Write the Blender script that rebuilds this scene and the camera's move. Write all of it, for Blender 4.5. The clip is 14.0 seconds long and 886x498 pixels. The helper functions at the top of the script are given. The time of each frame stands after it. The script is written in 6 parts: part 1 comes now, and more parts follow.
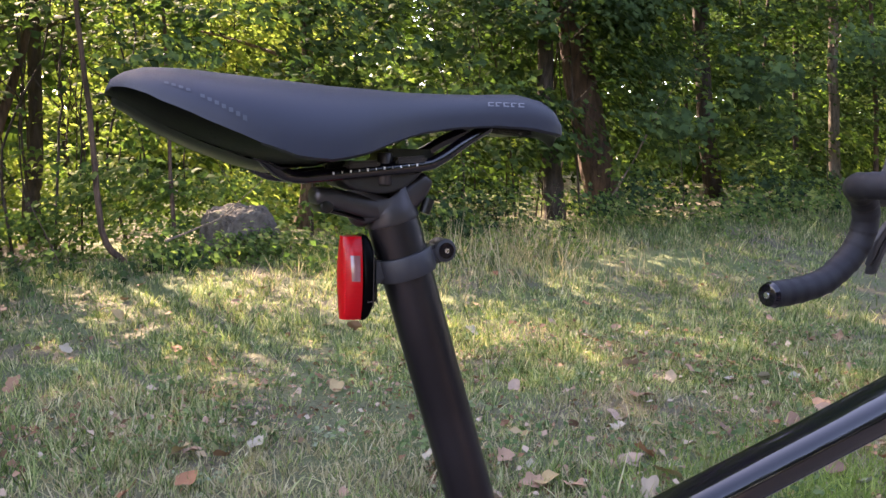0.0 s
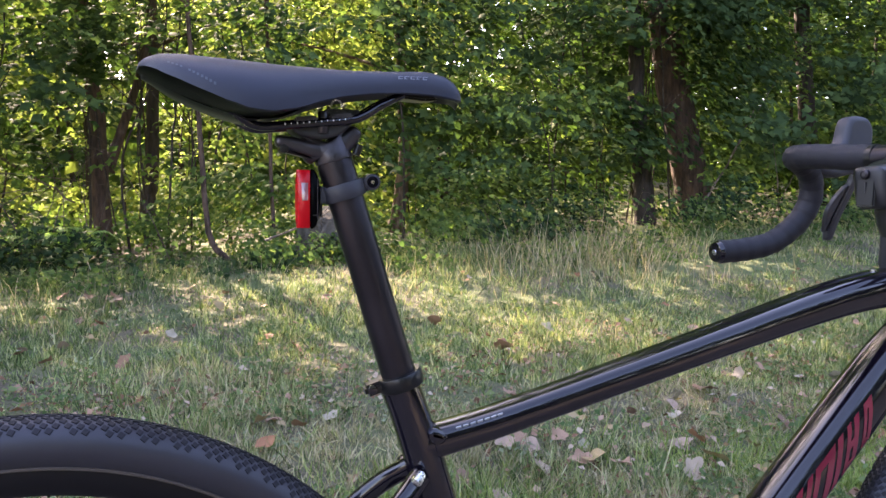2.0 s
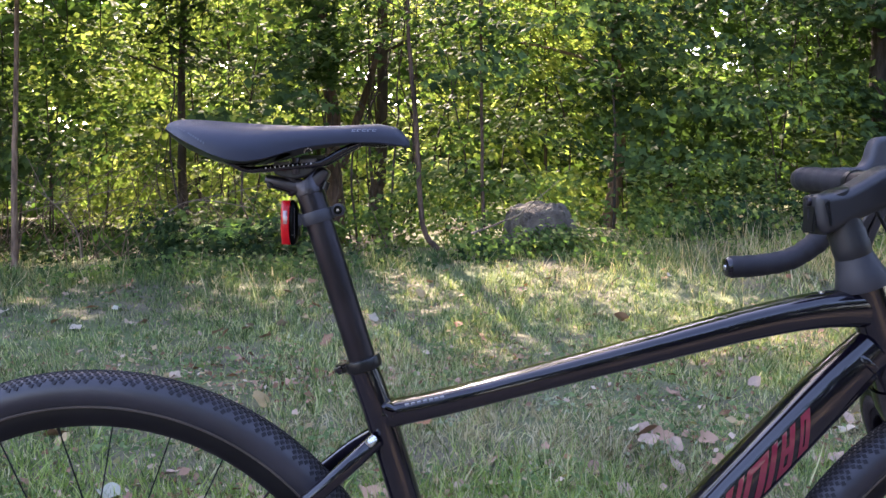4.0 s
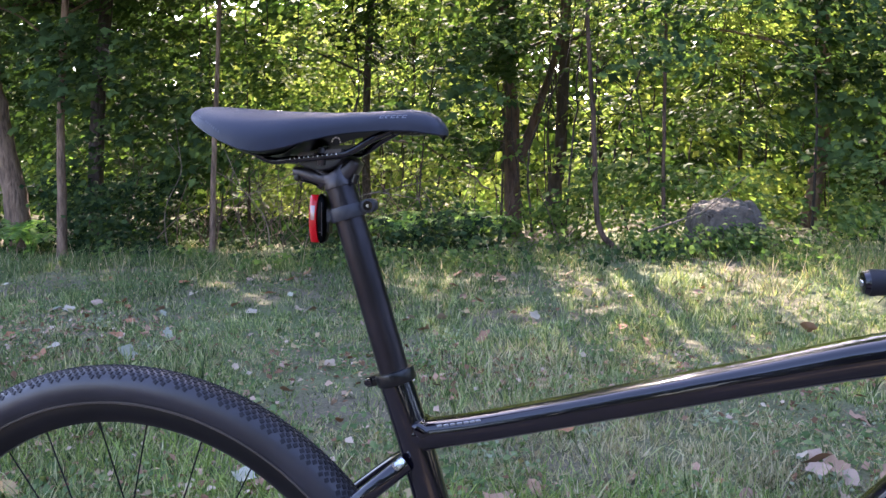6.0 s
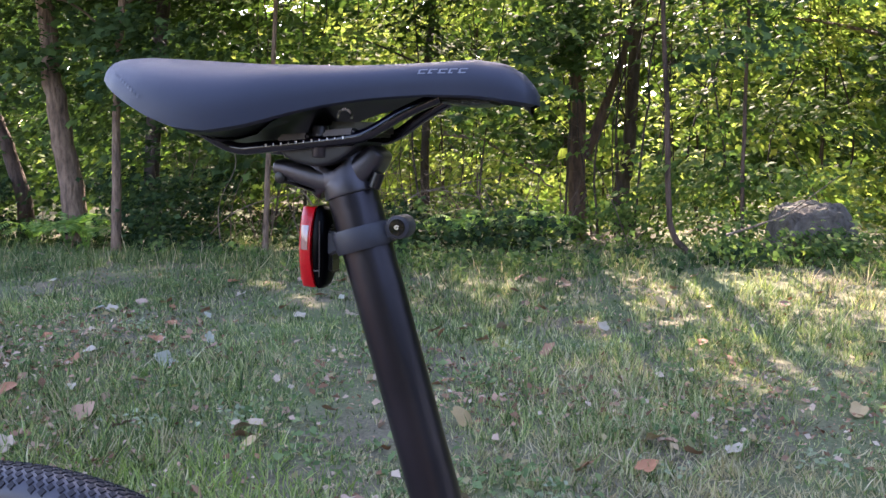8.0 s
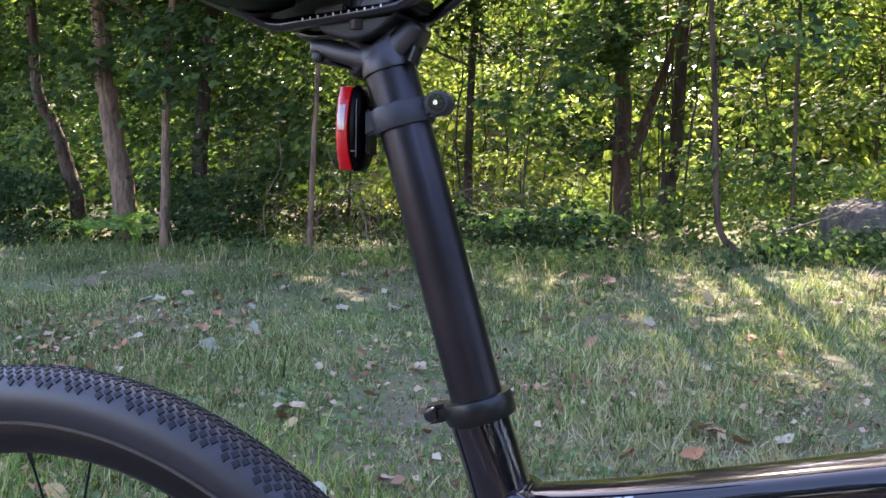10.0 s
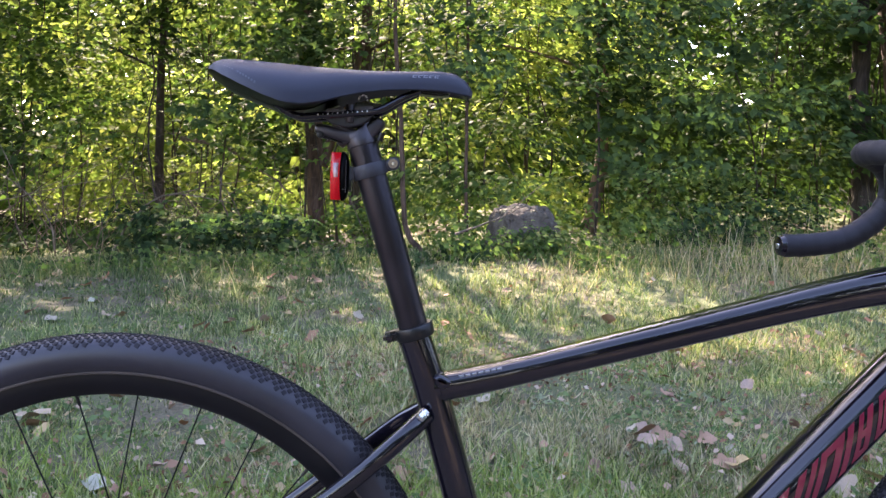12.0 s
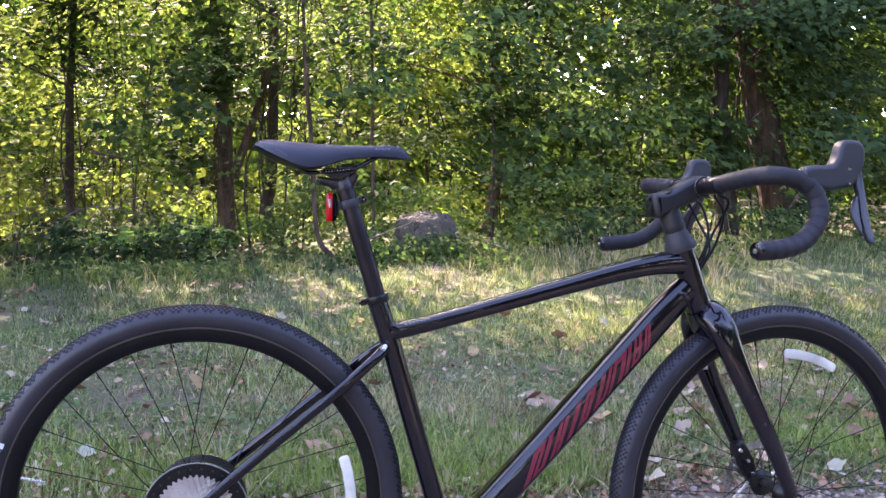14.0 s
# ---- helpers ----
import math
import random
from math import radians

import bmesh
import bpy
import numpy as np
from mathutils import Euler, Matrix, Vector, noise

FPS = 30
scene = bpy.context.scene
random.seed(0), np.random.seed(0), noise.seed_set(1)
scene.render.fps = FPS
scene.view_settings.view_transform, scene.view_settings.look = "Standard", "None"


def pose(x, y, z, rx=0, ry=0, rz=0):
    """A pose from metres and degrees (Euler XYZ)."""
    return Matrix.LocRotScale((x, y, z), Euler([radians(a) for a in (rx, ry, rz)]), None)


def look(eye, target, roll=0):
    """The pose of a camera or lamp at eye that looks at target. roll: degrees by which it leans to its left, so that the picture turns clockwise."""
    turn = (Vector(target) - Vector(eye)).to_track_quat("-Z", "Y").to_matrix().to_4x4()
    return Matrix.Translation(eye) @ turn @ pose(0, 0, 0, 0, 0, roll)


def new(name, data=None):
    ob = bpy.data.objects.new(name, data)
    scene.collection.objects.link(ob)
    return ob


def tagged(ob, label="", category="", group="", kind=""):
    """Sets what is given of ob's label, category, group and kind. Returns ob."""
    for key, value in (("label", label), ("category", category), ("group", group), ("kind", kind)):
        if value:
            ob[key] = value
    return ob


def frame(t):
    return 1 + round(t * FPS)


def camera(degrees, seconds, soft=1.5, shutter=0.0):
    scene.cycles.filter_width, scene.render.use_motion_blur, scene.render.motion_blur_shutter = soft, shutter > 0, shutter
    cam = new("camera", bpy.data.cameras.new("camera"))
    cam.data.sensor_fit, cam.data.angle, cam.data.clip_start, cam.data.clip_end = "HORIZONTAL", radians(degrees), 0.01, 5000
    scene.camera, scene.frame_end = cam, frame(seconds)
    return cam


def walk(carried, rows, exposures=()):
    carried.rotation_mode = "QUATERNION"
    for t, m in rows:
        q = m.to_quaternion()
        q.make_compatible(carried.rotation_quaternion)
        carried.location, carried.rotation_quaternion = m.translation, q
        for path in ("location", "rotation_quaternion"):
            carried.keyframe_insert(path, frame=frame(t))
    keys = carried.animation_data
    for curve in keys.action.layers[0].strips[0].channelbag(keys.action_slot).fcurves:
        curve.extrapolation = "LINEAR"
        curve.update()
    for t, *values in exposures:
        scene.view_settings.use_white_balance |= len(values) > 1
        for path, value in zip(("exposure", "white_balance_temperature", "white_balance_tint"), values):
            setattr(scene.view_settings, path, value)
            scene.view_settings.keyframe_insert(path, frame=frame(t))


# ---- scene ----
cam = camera(57.0, 14.0)
PATH = [
    (0, (0.128, -0.447, 0.938), (0.947, 1.368, 0.745), 1.1),
    (0.5, (0.124, -0.491, 0.915), (0.924, 1.333, 0.733), 1.3),
    (1, (0.127, -0.546, 0.891), (0.909, 1.286, 0.717), 1.2),
    (1.5, (0.149, -0.607, 0.897), (0.881, 1.246, 0.723), 1.1),
    (2, (0.183, -0.684, 0.895), (0.769, 1.22, 0.721), 1.0),
    (2.5, (0.209, -0.726, 0.903), (0.638, 1.219, 0.724), 0.9),
    (3, (0.261, -0.776, 0.895), (0.557, 1.194, 0.718), 0.8),
    (3.5, (0.332, -0.861, 0.922), (0.509, 1.122, 0.73), 0.9),
    (4, (0.437, -0.901, 0.941), (0.452, 1.089, 0.736), 0.8),
    (4.2, (0.502, -0.906, 0.947), (0.445, 1.081, 0.728), 0.7),
    (6.5, (0.582, -0.709, 0.939), (0.098, 1.218, 0.711), 1.1),
    (7, (0.557, -0.634, 0.94), (0.05, 1.287, 0.706), 1.2),
    (7.5, (0.517, -0.546, 0.941), (-0.018, 1.367, 0.705), 1.3),
    (8, (0.49, -0.445, 0.934), (-0.093, 1.453, 0.697), 1.4),
    (8.2, (0.484, -0.413, 0.926), (-0.116, 1.48, 0.691), 1.5),
    (10.3, (0.492, -0.451, 0.858), (-0.194, 1.414, 0.635), 1.4),
    (10.5, (0.474, -0.498, 0.859), (-0.156, 1.388, 0.642), 1.6),
    (11, (0.411, -0.59, 0.86), (0.088, 1.373, 0.653), 2.1),
    (11.5, (0.398, -0.675, 0.871), (0.343, 1.315, 0.674), 2.2),
    (12, (0.347, -0.838, 0.884), (0.431, 1.151, 0.696), 2.3),
    (12.5, (0.274, -1.01, 0.907), (0.444, 0.974, 0.72), 2.1),
    (13, (0.213, -1.199, 0.921), (0.49, 0.773, 0.743), 2.1),
    (13.5, (0.203, -1.316, 0.926), (0.516, 0.652, 0.756), 1.9),
    (14, (0.237, -1.411, 0.925), (0.561, 0.555, 0.76), 1.7),
]
walk(cam, [(t, look(eye, target, roll)) for t, eye, target, roll in PATH], [(0.0, 3.12, 7550, 31), (1.5, 3.14, 7250, 30), (3.5, 3.13, 6750, 30), (6.5, 3.16, 6350, 30), (8.0, 3.18, 6650, 29), (10.5, 3.18, 6550, 28), (12.5, 3.20, 6850, 32), (14.0, 3.28, 6650, 37)])

# ---- light ----
SUN_EL, SUN_AZ = 38.0, -14.0  # degrees above the horizon; degrees from +y towards +x
world = bpy.data.worlds.new("world")
scene.world = world
world.use_nodes = True
wn = world.node_tree.nodes
sky = wn.new("ShaderNodeTexSky")
sky.sky_type, sky.sun_disc = "NISHITA", False
sky.sun_elevation, sky.sun_rotation = radians(SUN_EL), radians(SUN_AZ)
sky.air_density, sky.dust_density = 1.0, 1.5
world.node_tree.links.new(sky.outputs["Color"], wn["Background"].inputs["Color"])
wn["Background"].inputs["Strength"].default_value = 0.15
sun = new("sun", bpy.data.lights.new("sun", "SUN"))
sun.data.energy, sun.data.angle, sun.data.color = 5.0, radians(0.55), (1.0, 0.90, 0.70)
ca, sa = math.cos(radians(SUN_AZ)), math.sin(radians(SUN_AZ))
ce, se = math.cos(radians(SUN_EL)), math.sin(radians(SUN_EL))
sun.matrix_world = look((sa * ce * 30, ca * ce * 30, se * 30), (0, 0, 0))


# ---- materials ----
def material(name, build):
    m = bpy.data.materials.new(name)
    m.use_nodes = True
    nt = m.node_tree
    build(nt, nt.nodes, nt.links.new, nt.nodes["Principled BSDF"])
    return m


def node(nt, kind, **values):
    n = nt.nodes.new("ShaderNode" + kind)
    for key, v in values.items():
        n.inputs[key.replace("_", " ")].default_value = v
    return n


def ramp(nt, stops):
    n = nt.nodes.new("ShaderNodeValToRGB")
    els = n.color_ramp.elements
    while len(els) < len(stops):
        els.new(0.5)
    for e, (p, c) in zip(els, stops):
        e.position, e.color = p, (*c, 1)
    return n


def plain(name, colour, rough=0.5, metal=0.0, coat=0.0, grain=300.0, vary=0.25, bump=0.05, spec=0.5):
    """A surface of one colour with slight mottling, uneven gloss and a fine relief."""
    def build(nt, nodes, link, b):
        pos = nodes.new("ShaderNodeTexCoord")
        big = node(nt, "TexNoise", Scale=14.0, Detail=4.0)
        fine = node(nt, "TexNoise", Scale=grain, Detail=3.0)
        link(pos.outputs["Object"], big.inputs["Vector"])
        link(pos.outputs["Object"], fine.inputs["Vector"])
        lo = tuple(c * (1 - vary) for c in colour)
        hi = tuple(min(1, c * (1 + vary)) for c in colour)
        r = ramp(nt, [(0.3, lo), (0.7, hi)])
        link(big.outputs["Fac"], r.inputs["Fac"])
        link(r.outputs["Color"], b.inputs["Base Color"])
        mr = nodes.new("ShaderNodeMapRange")
        mr.inputs["To Min"].default_value, mr.inputs["To Max"].default_value = rough * 0.8, min(1, rough * 1.2)
        link(fine.outputs["Fac"], mr.inputs["Value"])
        link(mr.outputs["Result"], b.inputs["Roughness"])
        b.inputs["Metallic"].default_value = metal
        b.inputs["Coat Weight"].default_value = coat
        b.inputs["Coat Roughness"].default_value = 0.04
        b.inputs["Specular IOR Level"].default_value = spec
        if bump:
            bp = node(nt, "Bump", Strength=bump, Distance=0.001)
            link(fine.outputs["Fac"], bp.inputs["Height"])
            link(bp.outputs["Normal"], b.inputs["Normal"])
    return material(name, build)


def leaf_stuff(name, stops, through_light=0.5, rough=0.55, glow=(1.52, 1.84, 0.80), spec=0.015):
    """Leaves and blades: each island takes its own tone; some light passes through."""
    def build(nt, nodes, link, b):
        g = nodes.new("ShaderNodeNewGeometry")
        r = ramp(nt, stops)
        link(g.outputs["Random Per Island"], r.inputs["Fac"])
        tc = nodes.new("ShaderNodeTexCoord")
        n = node(nt, "TexNoise", Scale=2.2, Detail=3.0)
        link(tc.outputs["Object"], n.inputs["Vector"])
        hs = node(nt, "HueSaturation", Saturation=1.0)
        mr = nodes.new("ShaderNodeMapRange")
        mr.inputs["To Min"].default_value, mr.inputs["To Max"].default_value = 0.6, 1.4
        link(n.outputs["Fac"], mr.inputs["Value"])
        link(mr.outputs["Result"], hs.inputs["Value"])
        link(r.outputs["Color"], hs.inputs["Color"])
        link(hs.outputs["Color"], b.inputs["Base Color"])
        b.inputs["Roughness"].default_value = rough
        b.inputs["Specular IOR Level"].default_value = spec
        t = nodes.new("ShaderNodeBsdfTranslucent")
        warm = nodes.new("ShaderNodeMix")
        warm.data_type, warm.blend_type = "RGBA", "MULTIPLY"
        warm.inputs["Factor"].default_value = 1.0
        warm.inputs[7].default_value = (*glow, 1)
        link(hs.outputs["Color"], warm.inputs[6])
        link(warm.outputs[2], t.inputs["Color"])
        mix = nodes.new("ShaderNodeMixShader")
        mix.inputs["Fac"].default_value = through_light
        link(b.outputs["BSDF"], mix.inputs[1])
        link(t.outputs["BSDF"], mix.inputs[2])
        link(mix.outputs["Shader"], nodes["Material Output"].inputs["Surface"])
    return material(name, build)


def bark(name, dark, light, scale=9.0):
    def build(nt, nodes, link, b):
        tc = nodes.new("ShaderNodeTexCoord")
        mp = nodes.new("ShaderNodeMapping")
        mp.inputs["Scale"].default_value = (1, 1, 0.22)
        link(tc.outputs["Object"], mp.inputs["Vector"])
        n = node(nt, "TexNoise", Scale=scale * 2.2, Detail=7.0, Roughness=0.65)
        v = node(nt, "TexVoronoi", Scale=scale * 2.5)
        v.feature = "DISTANCE_TO_EDGE"
        link(mp.outputs["Vector"], n.inputs["Vector"])
        link(mp.outputs["Vector"], v.inputs["Vector"])
        r = ramp(nt, [(0.32, dark), (0.6, light), (0.8, tuple(c * 1.3 for c in light))])
        link(n.outputs["Fac"], r.inputs["Fac"])
        link(r.outputs["Color"], b.inputs["Base Color"])
        b.inputs["Roughness"].default_value = 0.9
        add = nodes.new("ShaderNodeMath")
        link(n.outputs["Fac"], add.inputs[0])
        link(v.outputs["Distance"], add.inputs[1])
        bp = node(nt, "Bump", Strength=0.8, Distance=0.02)
        link(add.outputs["Value"], bp.inputs["Height"])
        link(bp.outputs["Normal"], b.inputs["Normal"])
    return material(name, build)


def ground_build(nt, nodes, link, b):
    tc = nodes.new("ShaderNodeTexCoord")
    big = node(nt, "TexNoise", Scale=1.1, Detail=5.0, Roughness=0.6)
    fine = node(nt, "TexNoise", Scale=55.0, Detail=6.0, Roughness=0.7)
    for n in (big, fine):
        link(tc.outputs["Object"], n.inputs["Vector"])
    soil = ramp(nt, [(0.3, (0.055, 0.046, 0.027)), (0.55, (0.14, 0.118, 0.072)), (0.75, (0.25, 0.21, 0.14))])
    moss = ramp(nt, [(0.3, (0.05, 0.07, 0.022)), (0.7, (0.15, 0.18, 0.07))])
    link(fine.outputs["Fac"], soil.inputs["Fac"])
    link(fine.outputs["Fac"], moss.inputs["Fac"])
    sel = ramp(nt, [(0.42, (0, 0, 0)), (0.6, (1, 1, 1))])
    link(big.outputs["Fac"], sel.inputs["Fac"])
    mix = nodes.new("ShaderNodeMix")
    mix.data_type = "RGBA"
    link(sel.outputs["Color"], mix.inputs["Factor"])
    link(soil.outputs["Color"], mix.inputs[6])
    link(moss.outputs["Color"], mix.inputs[7])
    link(mix.outputs[2], b.inputs["Base Color"])
    b.inputs["Roughness"].default_value = 0.95
    bp = node(nt, "Bump", Strength=0.7, Distance=0.02)
    link(fine.outputs["Fac"], bp.inputs["Height"])
    link(bp.outputs["Normal"], b.inputs["Normal"])


def stone_build(nt, nodes, link, b):
    tc = nodes.new("ShaderNodeTexCoord")
    n = node(nt, "TexNoise", Scale=9.0, Detail=8.0, Roughness=0.65)
    f = node(nt, "TexNoise", Scale=70.0, Detail=4.0)
    link(tc.outputs["Object"], n.inputs["Vector"])
    link(tc.outputs["Object"], f.inputs["Vector"])
    r = ramp(nt, [(0.3, (0.034, 0.026, 0.020)), (0.46, (0.085, 0.068, 0.053)), (0.58, (0.118, 0.098, 0.076)), (0.66, (0.055, 0.070, 0.028)), (0.8, (0.18, 0.155, 0.125))])
    link(n.outputs["Fac"], r.inputs["Fac"])
    link(r.outputs["Color"], b.inputs["Base Color"])
    b.inputs["Roughness"].default_value = 0.92
    bp = node(nt, "Bump", Strength=0.6, Distance=0.02)
    link(f.outputs["Fac"], bp.inputs["Height"])
    link(bp.outputs["Normal"], b.inputs["Normal"])


def pebble_build(nt, nodes, link, b):
    g = nodes.new("ShaderNodeNewGeometry")
    r = ramp(nt, [(0.0, (0.075, 0.058, 0.044)), (0.4, (0.17, 0.135, 0.105)), (0.8, (0.27, 0.22, 0.175)), (1.0, (0.44, 0.39, 0.33))])
    link(g.outputs["Random Per Island"], r.inputs["Fac"])
    link(r.outputs["Color"], b.inputs["Base Color"])
    b.inputs["Roughness"].default_value = 0.85


def litter_build(nt, nodes, link, b, stops):
    """Dry fallen leaves: each one its own tone, with veins and blotches."""
    oi = nodes.new("ShaderNodeObjectInfo")
    r = ramp(nt, stops)
    r.color_ramp.interpolation = "CONSTANT"
    link(oi.outputs["Random"], r.inputs["Fac"])
    tc = nodes.new("ShaderNodeTexCoord")
    n = node(nt, "TexNoise", Scale=45.0, Detail=5.0)
    link(tc.outputs["Object"], n.inputs["Vector"])
    mr = nodes.new("ShaderNodeMapRange")
    mr.inputs["To Min"].default_value, mr.inputs["To Max"].default_value = 0.55, 1.3
    link(n.outputs["Fac"], mr.inputs["Value"])
    hs = nodes.new("ShaderNodeHueSaturation")
    link(mr.outputs["Result"], hs.inputs["Value"])
    link(r.outputs["Color"], hs.inputs["Color"])
    link(hs.outputs["Color"], b.inputs["Base Color"])
    b.inputs["Roughness"].default_value = 0.75
    bp = node(nt, "Bump", Strength=0.4, Distance=0.002)
    link(n.outputs["Fac"], bp.inputs["Height"])
    link(bp.outputs["Normal"], b.inputs["Normal"])


M_GLOSS = plain("gloss_black_paint", (0.0042, 0.0032, 0.0066), 0.15, coat=1.0, grain=900, bump=0.01, spec=0.14)
M_SATIN = plain("satin_black_alloy", (0.034, 0.030, 0.035), 0.32, spec=0.35, metal=0.8, grain=1600, bump=0.04)
M_HEAD = plain("grey_black_forged_alloy", (0.060, 0.055, 0.062), 0.36, metal=0.75, grain=1200, bump=0.04)
M_SADDLE = plain("charcoal_saddle_cover", (0.0160, 0.0195, 0.0335), 0.54, grain=2600, bump=0.12, vary=0.1, spec=0.40)
M_BLACK = plain("black_plastic", (0.005, 0.005, 0.0055), 0.33, grain=800, spec=0.4)
M_MATT = plain("matt_black_alloy", (0.0095, 0.0095, 0.0115), 0.46, grain=1500, bump=0.06)
M_BOOT = plain("grey_rubber_boot", (0.022, 0.0222, 0.0285), 0.52, grain=700, bump=0.1)
M_RUBBER = plain("black_rubber", (0.0095, 0.0090, 0.0120), 0.62, grain=700, bump=0.15, spec=0.26)
M_SIDEWALL = plain("tyre_sidewall", (0.0205, 0.0195, 0.0260), 0.42, spec=0.48, grain=1500, bump=0.1)
M_BEAD = plain("brown_bead_line", (0.06, 0.045, 0.036), 0.6, grain=500)
M_TAPE = plain("black_bar_tape", (0.0120, 0.0115, 0.0155), 0.60, spec=0.36, grain=1800, bump=0.25)
M_STEEL = plain("bright_steel", (0.62, 0.61, 0.60), 0.28, metal=1.0, grain=400)
M_COG = plain("nickel_cog", (0.78, 0.74, 0.72), 0.34, metal=1.0, grain=300)
M_MARK = plain("grey_print", (0.32, 0.325, 0.34), 0.5, grain=600)
M_SADDLE_MARK = plain("dull_grey_print", (0.135, 0.14, 0.16), 0.5, grain=600)
M_FAINT = plain("faint_grey_print", (0.036, 0.041, 0.056), 0.55, grain=600)
M_WHITE = plain("white_print", (0.75, 0.75, 0.75), 0.5, grain=600)
M_MAROON = plain("maroon_print", (0.17, 0.012, 0.030), 0.25, coat=0.6, grain=600, bump=0.0)
M_REFLECT = plain("clear_reflector", (0.70, 0.67, 0.60), 0.22, coat=0.5, grain=420, vary=0.3, bump=0.9)
M_LEVER = plain("dark_grey_lever", (0.030, 0.030, 0.036), 0.38, grain=700)
M_SPOKE = plain("black_spoke_wire", (0.008, 0.008, 0.008), 0.7, grain=500, spec=0.2)
M_CLEARRIM = plain("clear_plastic_rim", (0.22, 0.21, 0.18), 0.3, coat=0.3, grain=400)
M_SHELL = plain("glossy_black_plastic", (0.0012, 0.0012, 0.0015), 0.30, grain=500, spec=0.04)
M_RIM = plain("satin_black_rim", (0.004, 0.0038, 0.005), 0.36, grain=900, spec=0.25)
M_CABLE = plain("cable_housing", (0.005, 0.005, 0.0055), 0.5, grain=500, spec=0.2)


def lens_build(nt, nodes, link, b):
    tc = nodes.new("ShaderNodeTexCoord")
    w = node(nt, "TexWave", Scale=420.0)
    w.bands_direction = "Z"
    link(tc.outputs["Object"], w.inputs["Vector"])
    r = ramp(nt, [(0.0, (0.36, 0.0, 0.003)), (1.0, (0.56, 0.0006, 0.005))])
    link(w.outputs["Fac"], r.inputs["Fac"])
    link(r.outputs["Color"], b.inputs["Base Color"])
    b.inputs["Roughness"].default_value = 0.36
    b.inputs["Specular IOR Level"].default_value = 0.2
    b.inputs["Coat Weight"].default_value = 0.25
    b.inputs["Coat Roughness"].default_value = 0.06
    bp = node(nt, "Bump", Strength=0.08, Distance=0.001)
    link(w.outputs["Fac"], bp.inputs["Height"])
    link(bp.outputs["Normal"], b.inputs["Normal"])


M_LENS = material("red_lens", lens_build)
M_PRISM = plain("bright_red_prism", (0.70, 0.02, 0.025), 0.2, coat=0.5, grain=500, bump=0.0)
M_CLEAR = plain("clear_lens_window", (0.22, 0.09, 0.10), 0.12, coat=1.0, grain=200)
M_GROUND = material("thin_soil_and_moss", ground_build)
M_STONE = material("lichened_stone", stone_build)
M_PEBBLE = material("pebbles", pebble_build)
M_LITTER = material("dry_leaf", lambda nt, nodes, link, b: litter_build(nt, nodes, link, b, [(0.0, (0.27, 0.14, 0.075)), (0.2, (0.36, 0.21, 0.13)), (0.4, (0.34, 0.235, 0.165)), (0.55, (0.31, 0.13, 0.06)), (0.72, (0.20, 0.11, 0.07)), (0.88, (0.36, 0.25, 0.115))]))
M_PALE_LITTER = material("bleached_dry_leaf", lambda nt, nodes, link, b: litter_build(nt, nodes, link, b, [(0.0, (0.38, 0.32, 0.23)), (0.35, (0.36, 0.27, 0.18)), (0.7, (0.32, 0.32, 0.24))]))
M_GRASS = leaf_stuff("grass", [(0.0, (0.036, 0.060, 0.020)), (0.25, (0.105, 0.165, 0.056)), (0.55, (0.21, 0.285, 0.105)), (0.80, (0.35, 0.385, 0.17)), (1.0, (0.58, 0.54, 0.33))], 0.30, 0.5, (1.2, 1.2, 0.7), 0.12)
# deeper green than M_GRASS, with the shade of its side put into the colour
M_SHADE_GRASS = leaf_stuff("shaded_dark_grass", [(0.0, (0.026, 0.046, 0.018)), (0.3, (0.062, 0.105, 0.040)), (0.65, (0.115, 0.170, 0.068)), (0.9, (0.185, 0.225, 0.105)), (1.0, (0.36, 0.34, 0.20))], 0.30, 0.5, (1.2, 1.2, 0.7), 0.10)
M_STRAW = leaf_stuff("dry_grass", [(0.0, (0.20, 0.19, 0.09)), (0.5, (0.38, 0.33, 0.19)), (1.0, (0.58, 0.50, 0.33))], 0.3, 0.6, (1.1, 1.05, 0.8), 0.12)
M_LEAF = leaf_stuff("green_leaf", [(0.0, (0.042, 0.072, 0.027)), (0.5, (0.086, 0.138, 0.047)), (0.85, (0.14, 0.19, 0.066)), (1.0, (0.21, 0.23, 0.085))], 0.5)
# darker copy of M_LEAF: the shade of the wood is put into its green
M_LEAF_DARK = leaf_stuff("shade_green_leaf", [(0.0, (0.024, 0.042, 0.018)), (0.6, (0.050, 0.084, 0.034)), (1.0, (0.085, 0.125, 0.046))], 0.36)
# brighter copy of M_LEAF: part of the sunlight is put into colour and glow
M_LEAF_LIGHT = leaf_stuff("sunlit_yellow_leaf", [(0.0, (0.10, 0.15, 0.055)), (0.6, (0.18, 0.235, 0.085)), (1.0, (0.27, 0.29, 0.12))], 0.6, glow=(1.85, 2.0, 0.95))
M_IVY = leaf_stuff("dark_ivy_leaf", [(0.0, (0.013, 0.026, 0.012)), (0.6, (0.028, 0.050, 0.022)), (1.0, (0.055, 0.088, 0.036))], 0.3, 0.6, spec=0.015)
M_FERN = leaf_stuff("fern_leaf", [(0.0, (0.10, 0.19, 0.06)), (1.0, (0.20, 0.30, 0.10))], 0.4, 0.6)
M_LUSH = leaf_stuff("lush_grass", [(0.0, (0.12, 0.19, 0.045)), (0.6, (0.24, 0.32, 0.09)), (1.0, (0.38, 0.43, 0.15))], 0.3, 0.5, (1.2, 1.3, 0.7))
